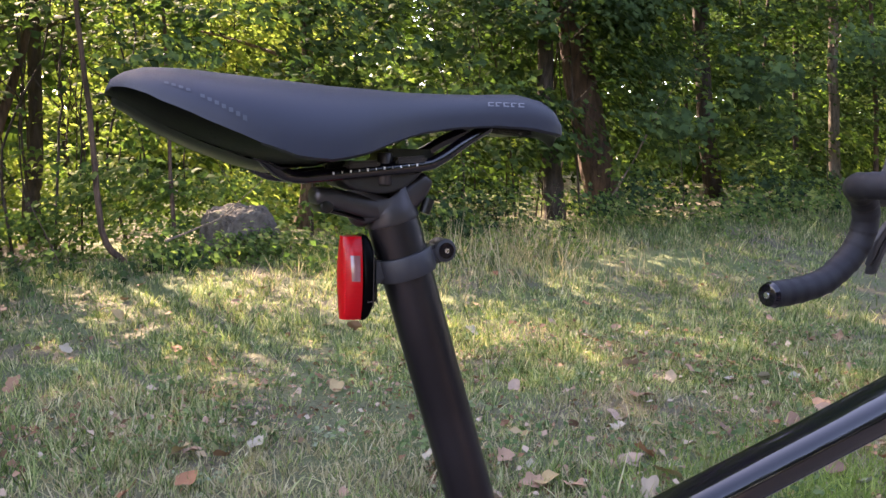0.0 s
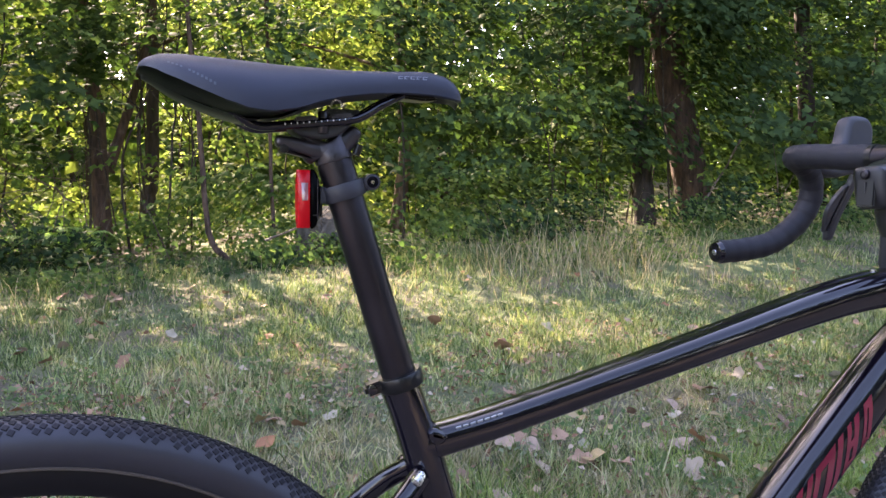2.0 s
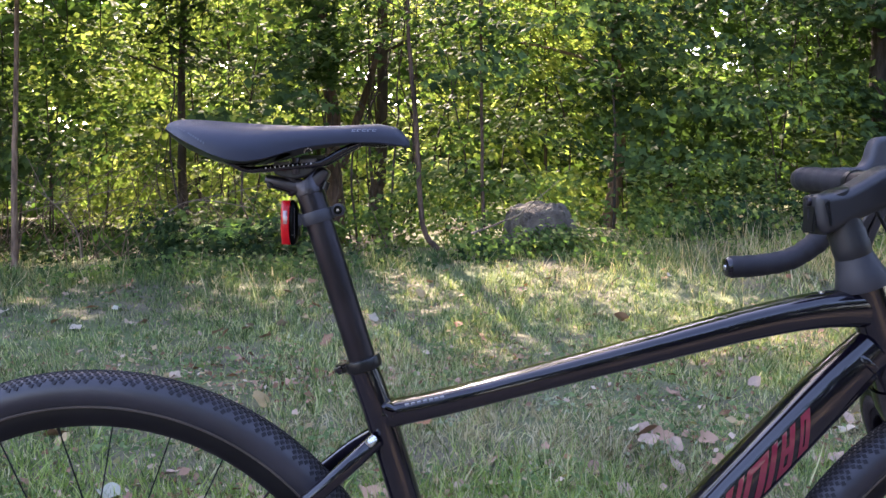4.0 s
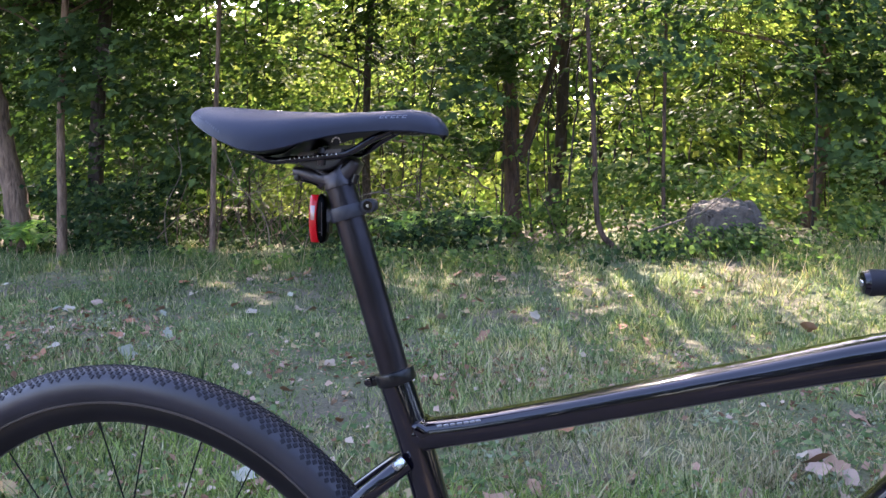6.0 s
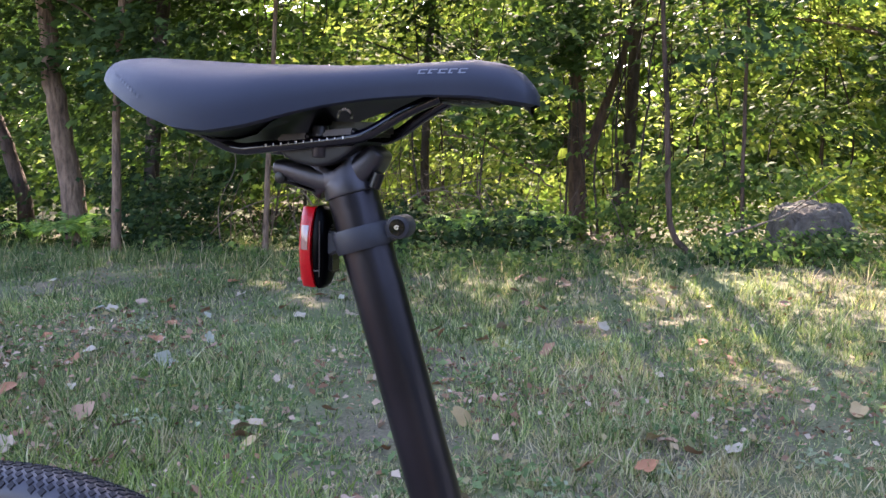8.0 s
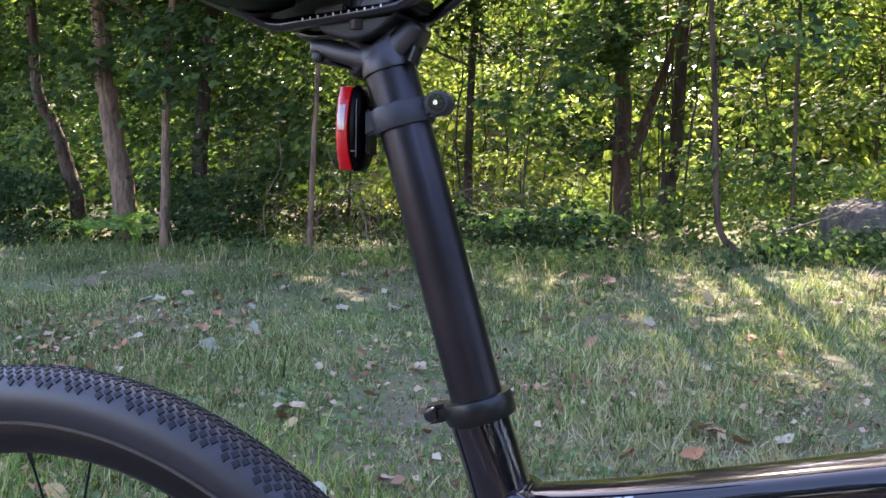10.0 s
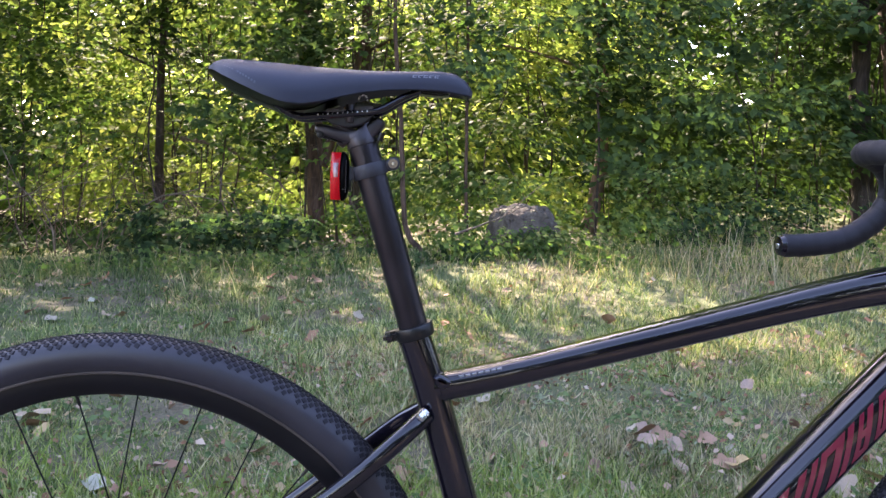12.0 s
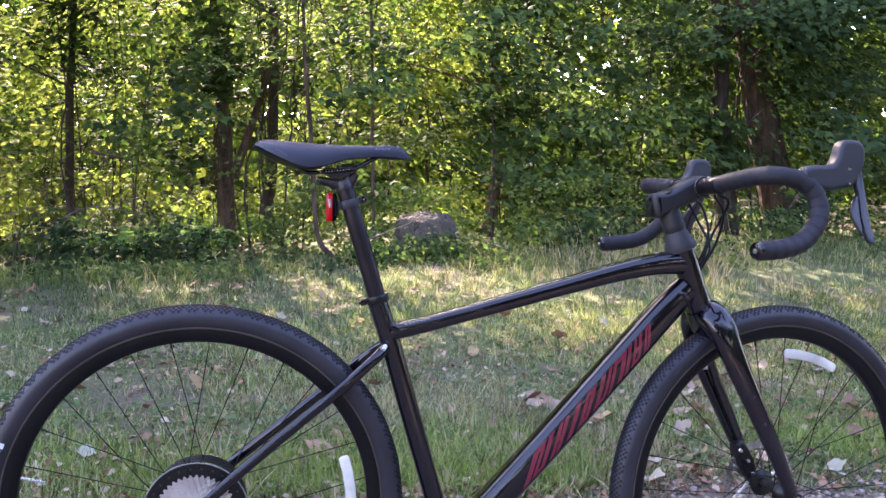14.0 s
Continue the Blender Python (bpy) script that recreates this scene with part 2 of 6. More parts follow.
M_WEED = leaf_stuff("lawn_weed", [(0.0, (0.06, 0.10, 0.04)), (0.5, (0.12, 0.17, 0.075)), (0.85, (0.18, 0.22, 0.10)), (0.93, (0.30, 0.22, 0.13)), (1.0, (0.42, 0.30, 0.19))], 0.3, 0.5)
M_CRUMB = leaf_stuff("old_leaf_crumb", [(0.0, (0.10, 0.055, 0.03)), (0.4, (0.24, 0.13, 0.08)), (0.75, (0.36, 0.23, 0.16)), (1.0, (0.50, 0.40, 0.30))], 0.15, 0.7, (1.1, 1.0, 0.8))
M_PALE = leaf_stuff("pale_weed", [(0.0, (0.15, 0.18, 0.11)), (1.0, (0.30, 0.32, 0.23))], 0.3, 0.6)
M_BARK = bark("brown_bark", (0.024, 0.014, 0.009), (0.105, 0.062, 0.042))
M_BARK_GREY = bark("grey_bark", (0.06, 0.046, 0.036), (0.21, 0.165, 0.128), 12.0)
M_BARK_PALE = bark("grey_brown_bark", (0.060, 0.036, 0.023), (0.22, 0.138, 0.090), 11.0)
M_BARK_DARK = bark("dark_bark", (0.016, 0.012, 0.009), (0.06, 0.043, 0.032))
M_THICKET = bark("brown_twig", (0.035, 0.022, 0.015), (0.13, 0.088, 0.062), 20.0)
M_TWIG = bark("dead_twig", (0.055, 0.040, 0.028), (0.19, 0.145, 0.105), 20.0)


# ---- mesh tools ----
AT = {}  # where each thing's base stands


def thing(name, at, label, category, group="", kind=""):
    ob = new(name)
    ob.empty_display_size = 0.05
    ob.location = at
    AT[ob.name] = Vector(at)
    return tagged(ob, label, category, group, kind)


def part(name, bm, mat, parent, label="", smooth=True):
    """One mesh object under a thing or a part, drawn in world coordinates."""
    base = AT[parent.name]
    bmesh.ops.translate(bm, verts=bm.verts, vec=-base)
    me = bpy.data.meshes.new(name)
    bm.to_mesh(me)
    bm.free()
    me.materials.append(mat)
    if smooth:
        me.shade_smooth()
        me.set_sharp_from_angle(angle=radians(38))
    ob = new(name, me)
    ob.parent = parent
    AT[ob.name] = base
    return tagged(ob, label)


def frames_along(pts, side=None):
    """Tangent, side and up at each point of a path."""
    pts = [Vector(p) for p in pts]
    out, prev = [], None
    for i, p in enumerate(pts):
        t = (pts[min(i + 1, len(pts) - 1)] - pts[max(i - 1, 0)]).normalized()
        if side is not None:
            s = (Vector(side) - t * Vector(side).dot(t)).normalized()
        elif prev is None:
            s = t.orthogonal().normalized()
        else:
            s = (prev - t * prev.dot(t)).normalized()
        prev = s
        out.append((p, t, s, t.cross(s)))
    return out


def smooth_path(pts, n):
    """Catmull-Rom through the points (rows of any width), n pieces a span."""
    a = np.array(pts, float)
    a = np.vstack([2 * a[0] - a[1], a, 2 * a[-1] - a[-2]])
    out = []
    for i in range(1, len(a) - 2):
        for k in range(n):
            u = k / n
            out.append(0.5 * (2 * a[i] + (a[i + 1] - a[i - 1]) * u + (2 * a[i - 1] - 5 * a[i] + 4 * a[i + 1] - a[i + 2]) * u * u
                              + (3 * a[i] - a[i - 1] - 3 * a[i + 1] + a[i + 2]) * u ** 3))
    out.append(a[-2])
    return np.array(out)


def sweep(bm, pts, radii, seg=16, power=2.0, side=None, caps=True):
    """A tube along pts; radii: one (across, up) pair or number a point; power: 2 round, higher squarer."""
    rings = []
    for (p, t, s, u), r in zip(frames_along(pts, side), radii):
        ra, rb = r if isinstance(r, (tuple, list)) else (r, r)
        ring = []
        for k in range(seg):
            a = 2 * math.pi * k / seg
            c, d = math.cos(a), math.sin(a)
            x = ra * math.copysign(abs(c) ** (2 / power), c)
            y = rb * math.copysign(abs(d) ** (2 / power), d)
            ring.append(bm.verts.new(p + s * x + u * y))
        rings.append(ring)
    for a, b in zip(rings, rings[1:]):
        for k in range(seg):
            bm.faces.new((a[k], a[(k + 1) % seg], b[(k + 1) % seg], b[k]))
    if caps:
        bm.faces.new(rings[0][::-1])
        bm.faces.new(rings[-1])
    return bm


def tube(p, q, r1, r2=None, seg=16, bm=None, rounded=0.0):
    bm = bm or bmesh.new()
    p, q, r2 = Vector(p), Vector(q), r1 if r2 is None else r2
    if rounded:
        d = (q - p).normalized() * rounded
        return sweep(bm, [p, p + d * 0.3, p + d, q - d, q - d * 0.3, q], [r1 - rounded, r1 - rounded * 0.3, r1, r2, r2 - rounded * 0.3, r2 - rounded], seg)
    return sweep(bm, [p, q], [r1, r2], seg)


def lathe(bm, profile, centre, axis, seg=64, closed=True):
    """Turn a profile of (radius, along) round an axis through centre."""
    axis = Vector(axis).normalized()
    e1 = axis.orthogonal().normalized()
    e2 = axis.cross(e1)
    rings = []
    for r, h in profile:
        rings.append([bm.verts.new(Vector(centre) + axis * h + (e1 * math.cos(2 * math.pi * k / seg) + e2 * math.sin(2 * math.pi * k / seg)) * r) for k in range(seg)])
    pairs = list(zip(rings, rings[1:])) + ([(rings[-1], rings[0])] if closed else [])
    for a, b in pairs:
        for k in range(seg):
            bm.faces.new((a[k], a[(k + 1) % seg], b[(k + 1) % seg], b[k]))
    bmesh.ops.recalc_face_normals(bm, faces=bm.faces)
    return bm


def block(size, m=None, bevel=0.0, bm=None):
    bm = bm or bmesh.new()
    made = bmesh.ops.create_cube(bm, size=1.0)["verts"]
    bmesh.ops.scale(bm, vec=size, verts=made)
    if bevel:
        edges = list({e for v in made for e in v.link_edges})
        made = list({v for f in bmesh.ops.bevel(bm, geom=edges, offset=bevel, segments=2, affect="EDGES")["faces"] for v in f.verts} | {v for v in made if v.is_valid})
    if m is not None:
        bmesh.ops.transform(bm, matrix=m, verts=made)
    return bm


def slab(outline, y0, y1, bevel=0.002):
    """An outline in x and z, pulled from y0 to y1, with rounded edges."""
    bm = bmesh.new()
    a = [bm.verts.new((x, y0, z)) for x, z in outline]
    b = [bm.verts.new((x, y1, z)) for x, z in outline]
    n = len(outline)
    bm.faces.new(a)
    bm.faces.new(b[::-1])
    for k in range(n):
        bm.faces.new((a[k], b[k], b[(k + 1) % n], a[(k + 1) % n]))
    bmesh.ops.recalc_face_normals(bm, faces=bm.faces)
    if bevel:
        bmesh.ops.bevel(bm, geom=list(bm.edges), offset=bevel, segments=2, affect="EDGES")
    return bm


def pillow(outline, y0, y1, r, steps=4):
    """A flat body with its outline in x and z, between y0 and y1, with all its edges rounded by r."""
    p = smooth_path([(*q, 0.0) for q in [*outline, outline[0]]], 3)[:-1, :2]
    a = np.roll(p, 1, axis=0)
    b = np.roll(p, -1, axis=0)
    t = b - a
    t /= np.linalg.norm(t, axis=1, keepdims=True)
    n = np.stack([t[:, 1], -t[:, 0]], 1)
    if np.sum(p[:, 0] * b[:, 1] - b[:, 0] * p[:, 1]) > 0:
        n = -n
    bm = bmesh.new()
    rings = []
    lo = [(y0 + r * (1 - math.cos(k / steps * math.pi / 2)), r * (1 - math.sin(k / steps * math.pi / 2))) for k in range(steps + 1)]
    lo = [(y0, r + 0.0010)] + lo
    for y, inset in lo + [(y1 - (y - y0), inset) for y, inset in reversed(lo)]:
        q = p + n * inset
        rings.append([bm.verts.new((x, y, z)) for x, z in q])
    m = len(p)
    for u, v in zip(rings, rings[1:]):
        for k in range(m):
            bm.faces.new((u[k], u[(k + 1) % m], v[(k + 1) % m], v[k]))
    bm.faces.new(rings[0])
    bm.faces.new(rings[-1][::-1])
    bmesh.ops.recalc_face_normals(bm, faces=bm.faces)
    return bm


def scattered(name, template, faces, places, mat, kind="stuff"):
    """Many small copies of a template joined into one mesh. places: rows of 3x3 turn-and-size matrices and positions."""
    turns, spots = places
    t = np.array(template, float)
    v = np.einsum("nij,kj->nki", turns, t) + spots[:, None, :]
    n, k = len(spots), len(t)
    f = np.array(faces)
    idx = (f[None] + (np.arange(n) * k)[:, None, None]).reshape(-1)
    me = bpy.data.meshes.new(name)
    me.vertices.add(n * k)
    me.vertices.foreach_set("co", v.reshape(-1).astype(np.float32))
    count = n * len(f)
    me.loops.add(count * f.shape[1])
    me.loops.foreach_set("vertex_index", idx.astype(np.int32))
    me.polygons.add(count)
    me.polygons.foreach_set("loop_start", (np.arange(count) * f.shape[1]).astype(np.int32))
    me.update(calc_edges=True)
    me.materials.append(mat)
    return me


def turned(normal, spin, size):
    """3x3 matrices with z along the normals, turned by spin about them, scaled."""
    z = normal / np.linalg.norm(normal, axis=1, keepdims=True)
    ref = np.where(np.abs(z[:, 2:3]) < 0.9, [[0, 0, 1.0]], [[1.0, 0, 0]])
    x = np.cross(ref, z)
    x /= np.linalg.norm(x, axis=1, keepdims=True)
    y = np.cross(z, x)
    c, s = np.cos(spin)[:, None], np.sin(spin)[:, None]
    return np.stack([x * c + y * s, y * c - x * s, z], axis=2) * np.asarray(size).reshape(-1, 1, 1)


LEAF = [(0, -0.5, 0), (0.37, -0.06, 0.10), (0, 0.55, -0.08), (-0.37, -0.06, 0.10), (0, 0.0, 0.0)]
LEAF_FACES = [(0, 1, 4), (1, 2, 4), (2, 3, 4), (3, 0, 4)]
LOBED = [(0, -0.46, 0.0), (0.50, -0.10, -0.07), (0.19, 0.06, 0.03), (0, 0.60, -0.12), (-0.19, 0.06, 0.03), (-0.50, -0.10, -0.07), (0, -0.04, 0.06)]
LOBED_FACES = [(0, 1, 6), (1, 2, 6), (2, 3, 6), (3, 4, 6), (4, 5, 6), (5, 0, 6)]
rng = np.random.default_rng(7)


LEAF_FAR = [(0, -0.5, 0), (0.33, 0.0, 0.08), (0, 0.55, -0.04), (-0.33, 0.0, 0.08)]
LEAF_FAR_FACES = [(0, 1, 2), (0, 2, 3)]


def leaves(name, centres, spread, per, size, mat, far=False):
    """Sprays of leaves round centres: each spray is a drooping fan whose leaves lie along a twig and tilt alike."""
    m = len(centres)
    n = m * per
    c = np.repeat(np.asarray(centres, float), per, axis=0)
    p = c + rng.normal(size=(n, 3)) * np.asarray(spread) * 0.75
    a = np.repeat(rng.uniform(0, 6.28, m), per)
    u = rng.uniform(-1, 1, n) * 1.25
    p[:, 0] += np.cos(a) * u * spread[0]
    p[:, 1] += np.sin(a) * u * spread[1]
    p[:, 2] -= np.abs(u) * spread[2] * 0.8
    # neighbouring sprays of one bough lean alike
    q = np.asarray(centres, float)
    bough = np.stack([patch_noise(q[:, 0], q[:, 2] * 1.6 + q[:, 1], 2.2, 5), patch_noise(q[:, 0], q[:, 2] * 1.6 + q[:, 1], 2.0, 6)], 1) * 0.42
    tilt = np.repeat(bough + rng.normal(0, 0.20, (m, 2)), per, axis=0)
    nrm = np.stack([tilt[:, 0] + rng.normal(0, 0.27, n), tilt[:, 1] - 0.58 + rng.normal(0, 0.27, n), np.ones(n) * 0.72], 1)
    return scattered(name, LEAF_FAR if far else LOBED, LEAF_FAR_FACES if far else LOBED_FACES, (turned(nrm, rng.uniform(0, 6.28, n), size * rng.uniform(0.5, 1.3, n)), p), mat)


# ---- ground ----
def lift(x, y):
    """Height of the lawn: level by the drive, rising towards the wood and to the +x side."""
    u = np.clip((np.asarray(y, float) - 3.2) / 3.3, 0, 1)
    s = u * u * (3 - 2 * u)
    far = np.clip((np.asarray(y, float) - 7) / 30, 0, 1)
    xx = np.clip(np.asarray(x, float), -8, 9)
    return s * (0.16 + 0.05 * xx) + far * 0.8 + 0.012 * np.sin(2.1 * xx + 0.7 * np.asarray(y, float)) * s


def build_ground():
    xs = np.concatenate([[-1500, -300, -80, -30, -16], np.linspace(-12, 14, 105), [20, 34, 80, 300, 1500]])
    ys = np.concatenate([[-1500, -300, -80, -25, -8, -3], np.linspace(-1, 12, 66), [14, 18, 26, 40, 90, 300, 1500]])
    gx, gy = np.meshgrid(xs, ys)
    gz = lift(gx, gy) + np.where((np.abs(gx) < 13) & (np.abs(gy - 6) < 7), 0.008 * np.sin(gx * 5.3 + gy * 3.1) * np.sin(gy * 4.7), 0) * (gy > 1)
    v = np.stack([gx, gy, gz], -1).reshape(-1, 3)
    w = len(xs)
    f = [(j * w + i, j * w + i + 1, (j + 1) * w + i + 1, (j + 1) * w + i) for j in range(len(ys) - 1) for i in range(w - 1)]
    me = bpy.data.meshes.new("ground")
    me.from_pydata(v.tolist(), [], f)
    me.materials.append(M_GROUND)
    me.shade_smooth()
    tagged(new("ground", me), "mossy soil of a lawn running up to a wood", "ground", kind="structure")


build_ground()


def edge_of_drive(x):
    return 0.78 + 0.10 * np.sin(1.7 * x) + 0.05 * np.sin(5.1 * x + 1) + 0.22 * np.clip((x - 1.0) / 0.8, 0, 1)


def build_drive():
    """A strip of loose gravel that the bicycle stands on."""
    xs = np.linspace(-6, 8, 141)
    v, f = [], []
    for i, x in enumerate(xs):
        e = float(edge_of_drive(x))
        v += [(x, -6, 0.004), (x, e - 0.25, 0.006), (x, e, -0.006)]
        if i:
            a = 3 * i
            f += [(a - 3, a, a + 1, a - 2), (a - 2, a + 1, a + 2, a - 1)]
    me = bpy.data.meshes.new("drive")
    me.from_pydata(v, [], f)
    me.materials.append(M_DRIVE)
    road = tagged(new("drive", me), "worn gravel drive with dirt and small stones", "drive", kind="structure")
    n = 18000
    x = np.concatenate([rng.uniform(0.6, 3.0, n // 2), rng.uniform(-2.5, 3.5, n - n // 2)])
    y = np.concatenate([rng.uniform(0.35, 1.35, n // 2), rng.uniform(-0.8, 1.1, n - n // 2)])
    keep = y < edge_of_drive(x) + rng.normal(0, 0.08, n)
    x, y = x[keep], y[keep]
    n = len(x)
    size = rng.gamma(2.5, 0.0021, n).clip(0.0025, 0.018)
    stone = [(1, 0, 0), (0, 1, 0.1), (-0.9, 0, 0), (0, -1, 0), (0.1, 0.1, 0.7), (0, 0, -0.7)]
    faces = [(0, 1, 4), (1, 2, 4), (2, 3, 4), (3, 0, 4), (1, 0, 5), (2, 1, 5), (3, 2, 5), (0, 3, 5)]
    m = turned(np.stack([rng.normal(0, 0.3, n), rng.normal(0, 0.3, n), np.ones(n)], 1), rng.uniform(0, 6.28, n), size)
    me = scattered("gravel", stone, faces, (m, np.stack([x, y, 0.004 + size * 0.3], 1)), M_PEBBLE)
    tagged(new("gravel", me), "loose grey and tan gravel along the edge of the drive", "gravel", kind="stuff")


M_DRIVE = plain("dirt_and_grit", (0.17, 0.138, 0.105), 0.95, grain=140, vary=0.4, bump=0.9)
build_drive()

BLADE = [(-0.5, 0, 0), (0.5, 0, 0), (-0.36, 0.10, 0.5), (0.36, 0.10, 0.5), (0, 0.38, 1.0)]
BLADE_FACES = [(0, 1, 3), (0, 3, 2), (2, 3, 4)]


def blades(name, x, y, height, width, mat, label, lean=0.35, out=0.0):
    """Single blades of grass; out: how far each one leans from the middle of its tuft."""
    n = len(x)
    nrm = np.stack([rng.normal(0, lean, n), rng.normal(0, lean, n), np.ones(n)], 1)
    if np.ndim(out):
        nrm[:, :2] += out
    m = turned(nrm, rng.uniform(0, 6.28, n), 1.0) * np.stack([width, height, height], 1)[:, None, :]
    me = scattered(name, BLADE, BLADE_FACES, (m, np.stack([x, y, lift(x, y) - 0.004], 1)), mat)
    return tagged(new(name, me), label, "grass", kind="stuff")


def patch_noise(x, y, scale, seed):
    """Smooth random values between about -1 and 1."""
    out = np.zeros_like(x)
    r = np.random.default_rng(seed)
    for k in range(7):
        a, p, s = r.uniform(0, 6.28), r.uniform(0, 6.28), scale * r.uniform(0.6, 1.9)
        out += np.sin((x * math.cos(a) + y * math.sin(a)) * s + p)
    return out / 3.2


def build_lawn():
    tufts, per = 27000, 11
    y = 0.6 + 6.7 * rng.beta(0.95, 1.6, tufts)
    lo, hi = -0.92 * y - 0.9, 1.02 * y + 1.6
    x = lo + (hi - lo) * rng.random(tufts)
    thick = patch_noise(x, y, 2.6, 3)
    keep = (rng.random(tufts) < 0.86 + 0.34 * thick) & (y > edge_of_drive(x) + rng.normal(0, 0.06, tufts) - 0.03)
    keep &= ((x - 4.3) / 0.85) ** 2 + ((y - 5.0) / 0.28) ** 2 > rng.uniform(0.5, 1.4, tufts)
    x, y, thick = x[keep], y[keep], thick[keep]
    tall = rng.gamma(5, 0.0088, len(x)) * (1 + 0.30 * thick) * (1 + 0.30 * np.clip((2.2 - y) / 1.2, 0, 1) * (patch_noise(x, y, 3.5, 8) > 0.1)) * (1 + 0.45 * np.clip((y - 4.6) / 1.0, 0, 1))
    # straw patches; the last two terms lighten and darken spots in place of light
    dry = (patch_noise(x, y, 3.1, 21) + rng.normal(0, 0.5, len(x))) > 0.85 - 0.85 * np.clip((3.1 - y) / 1.2, 0, 1) + 0.35 * np.clip(-x, 0, 1) - 0.6 * np.exp(-((x - 1.0) / 1.0) ** 2 - ((y - 1.6) / 0.6) ** 2) + 0.55 * np.exp(-((x - 1.5) / 1.0) ** 2 - ((y - 3.3) / 0.9) ** 2)
    x, y, tall, dry = (np.repeat(a, per) for a in (x, y, tall, dry))
    n = len(x)
    off = rng.normal(0, 1, (n, 2))
    reach = 0.013 * (1 + 0.22 * y)
    x, y = x + off[:, 0] * reach, y + off[:, 1] * reach
    h = tall * rng.uniform(0.45, 1.15, n)
    w = rng.uniform(0.0024, 0.0048, n) * (1 + 0.13 * y)
    dry = (dry & (rng.random(n) < 0.75 - 0.35 * np.clip((y - 2.6) / 1.0, 0, 1))) | (rng.random(n) < 0.035)
    # darker grass stands in for shade: -x side, wood's edge, middle near (1.4, 3.4)
    in_shade = ~dry & (0.80 * np.clip(-0.1 - x, -1.5, 1.2) + 0.8 * np.clip((y - 4.3) / 1.0, -1, 1) + 1.0 * np.exp(-((x - 1.4) / 0.9) ** 2 - ((y - 3.4) / 0.9) ** 2) + 0.35 * patch_noise(x, y, 2.0, 33) + rng.normal(0, 0.35, n) > 0.25)
    green = ~dry & ~in_shade
    blades("lawn_grass", x[green], y[green], h[green], w[green], M_GRASS, "short lawn grass in thick and thin tufts", 0.22, off[green] * 0.26)
    blades("moist_lawn_grass", x[in_shade], y[in_shade], h[in_shade], w[in_shade], M_SHADE_GRASS, "deeper green lawn grass, darkened in colour for the shaded side", 0.22, off[in_shade] * 0.26)
    blades("dry_lawn_grass", x[dry], y[dry], h[dry] * 0.95, w[dry], M_STRAW, "straw-coloured dry blades among the lawn grass", 0.5, off[dry] * 0.3)
    # crumbs of old leaves and thatch
    n = 24000
    yc = 0.8 + 5.2 * rng.beta(0.9, 2.3, n)
    xc = -0.92 * yc - 0.7 + (1.94 * yc + 2.1) * rng.random(n)
    keep = patch_noise(xc, yc, 2.4, 71) > rng.normal(0.0, 0.5, n) + 0.5 * np.clip((yc - 2.6) / 1.2, 0, 1)
    xc, yc = xc[keep], yc[keep]
    n = len(xc)
    m = turned(np.stack([rng.normal(0, 0.5, n), rng.normal(-0.1, 0.5, n), np.ones(n)], 1), rng.uniform(0, 6.28, n), rng.gamma(4, 0.0048, n).clip(0.006, 0.045))
    me = scattered("leaf_crumbs", LEAF, LEAF_FACES, (m, np.stack([xc, yc, lift(xc, yc) + rng.uniform(0.006, 0.035, n)], 1)), M_CRUMB)
    tagged(new("leaf_crumbs", me), "crumbs of brown old leaves between the grass blades", "leaf litter", kind="stuff")
    # the rest of the lawn, out to both sides
    n = 34000
    x, y = rng.uniform(-11, 12, n), rng.uniform(0.7, 6.5, n)
    keep = ((x < -0.92 * y - 0.8) | (x > 1.02 * y + 1.5)) & (y > edge_of_drive(x))
    x, y = x[keep], y[keep]
    blades("outer_lawn_grass", x, y, rng.gamma(5, 0.009, len(x)), rng.uniform(0.006, 0.012, len(x)), M_GRASS, "shaded lawn grass out to both sides", 0.5)
    # taller tufts at the wood's edge
    n = 26000
    x = rng.uniform(-6.5, 9, n)
    y = 5.5 + 0.02 * x + rng.normal(0, 0.35, n)
    tall = patch_noise(x, y, 2.2, 5) + 0.25 * np.clip(x - 1.5, 0, 2)
    keep = rng.random(n) < 0.25 + 0.5 * tall
    x, y = x[keep], y[keep]
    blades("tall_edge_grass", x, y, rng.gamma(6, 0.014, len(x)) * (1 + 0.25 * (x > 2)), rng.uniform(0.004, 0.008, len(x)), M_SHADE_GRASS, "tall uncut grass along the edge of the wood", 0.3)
    n = 1300
    x = np.concatenate([rng.normal(3.2, 0.55, n - 500), rng.uniform(-5, 8, 500)])
    y = 5.2 + rng.normal(0, 0.4, n)
    blades("dry_tall_grass", x, y, rng.gamma(6, 0.026, n) * np.where(np.arange(n) < n - 500, 1.7, 1.0), rng.uniform(0.003, 0.005, n), M_STRAW, "dry golden grass stalks in a clump before the wood", 0.28)
    # lush tufts along the drive
    n = 34000
    y = 0.85 + rng.gamma(1.7, 0.17, n)
    x = rng.uniform(-1.8, 2.6, n)
    keep = (patch_noise(x, y, 3.4, 8) + 0.35 * (x < 0.4) + 0.8 * np.exp(-((x + 1.15) / 0.5) ** 2 - ((y - 1.3) / 0.3) ** 2) > rng.normal(0.28, 0.3, n)) & (y > edge_of_drive(x) - 0.02) & (y < 2.6)
    x, y = x[keep], y[keep]
    blades("lush_grass", x, y, rng.gamma(6, 0.0095, len(x)), rng.uniform(0.003, 0.0055, len(x)), M_LUSH, "lush green tufts of longer grass beside the drive", 0.45)
    # small broad leaves between the blades
    n = 42000
    y = 0.8 + 5.6 * rng.beta(1.0, 1.7, n)
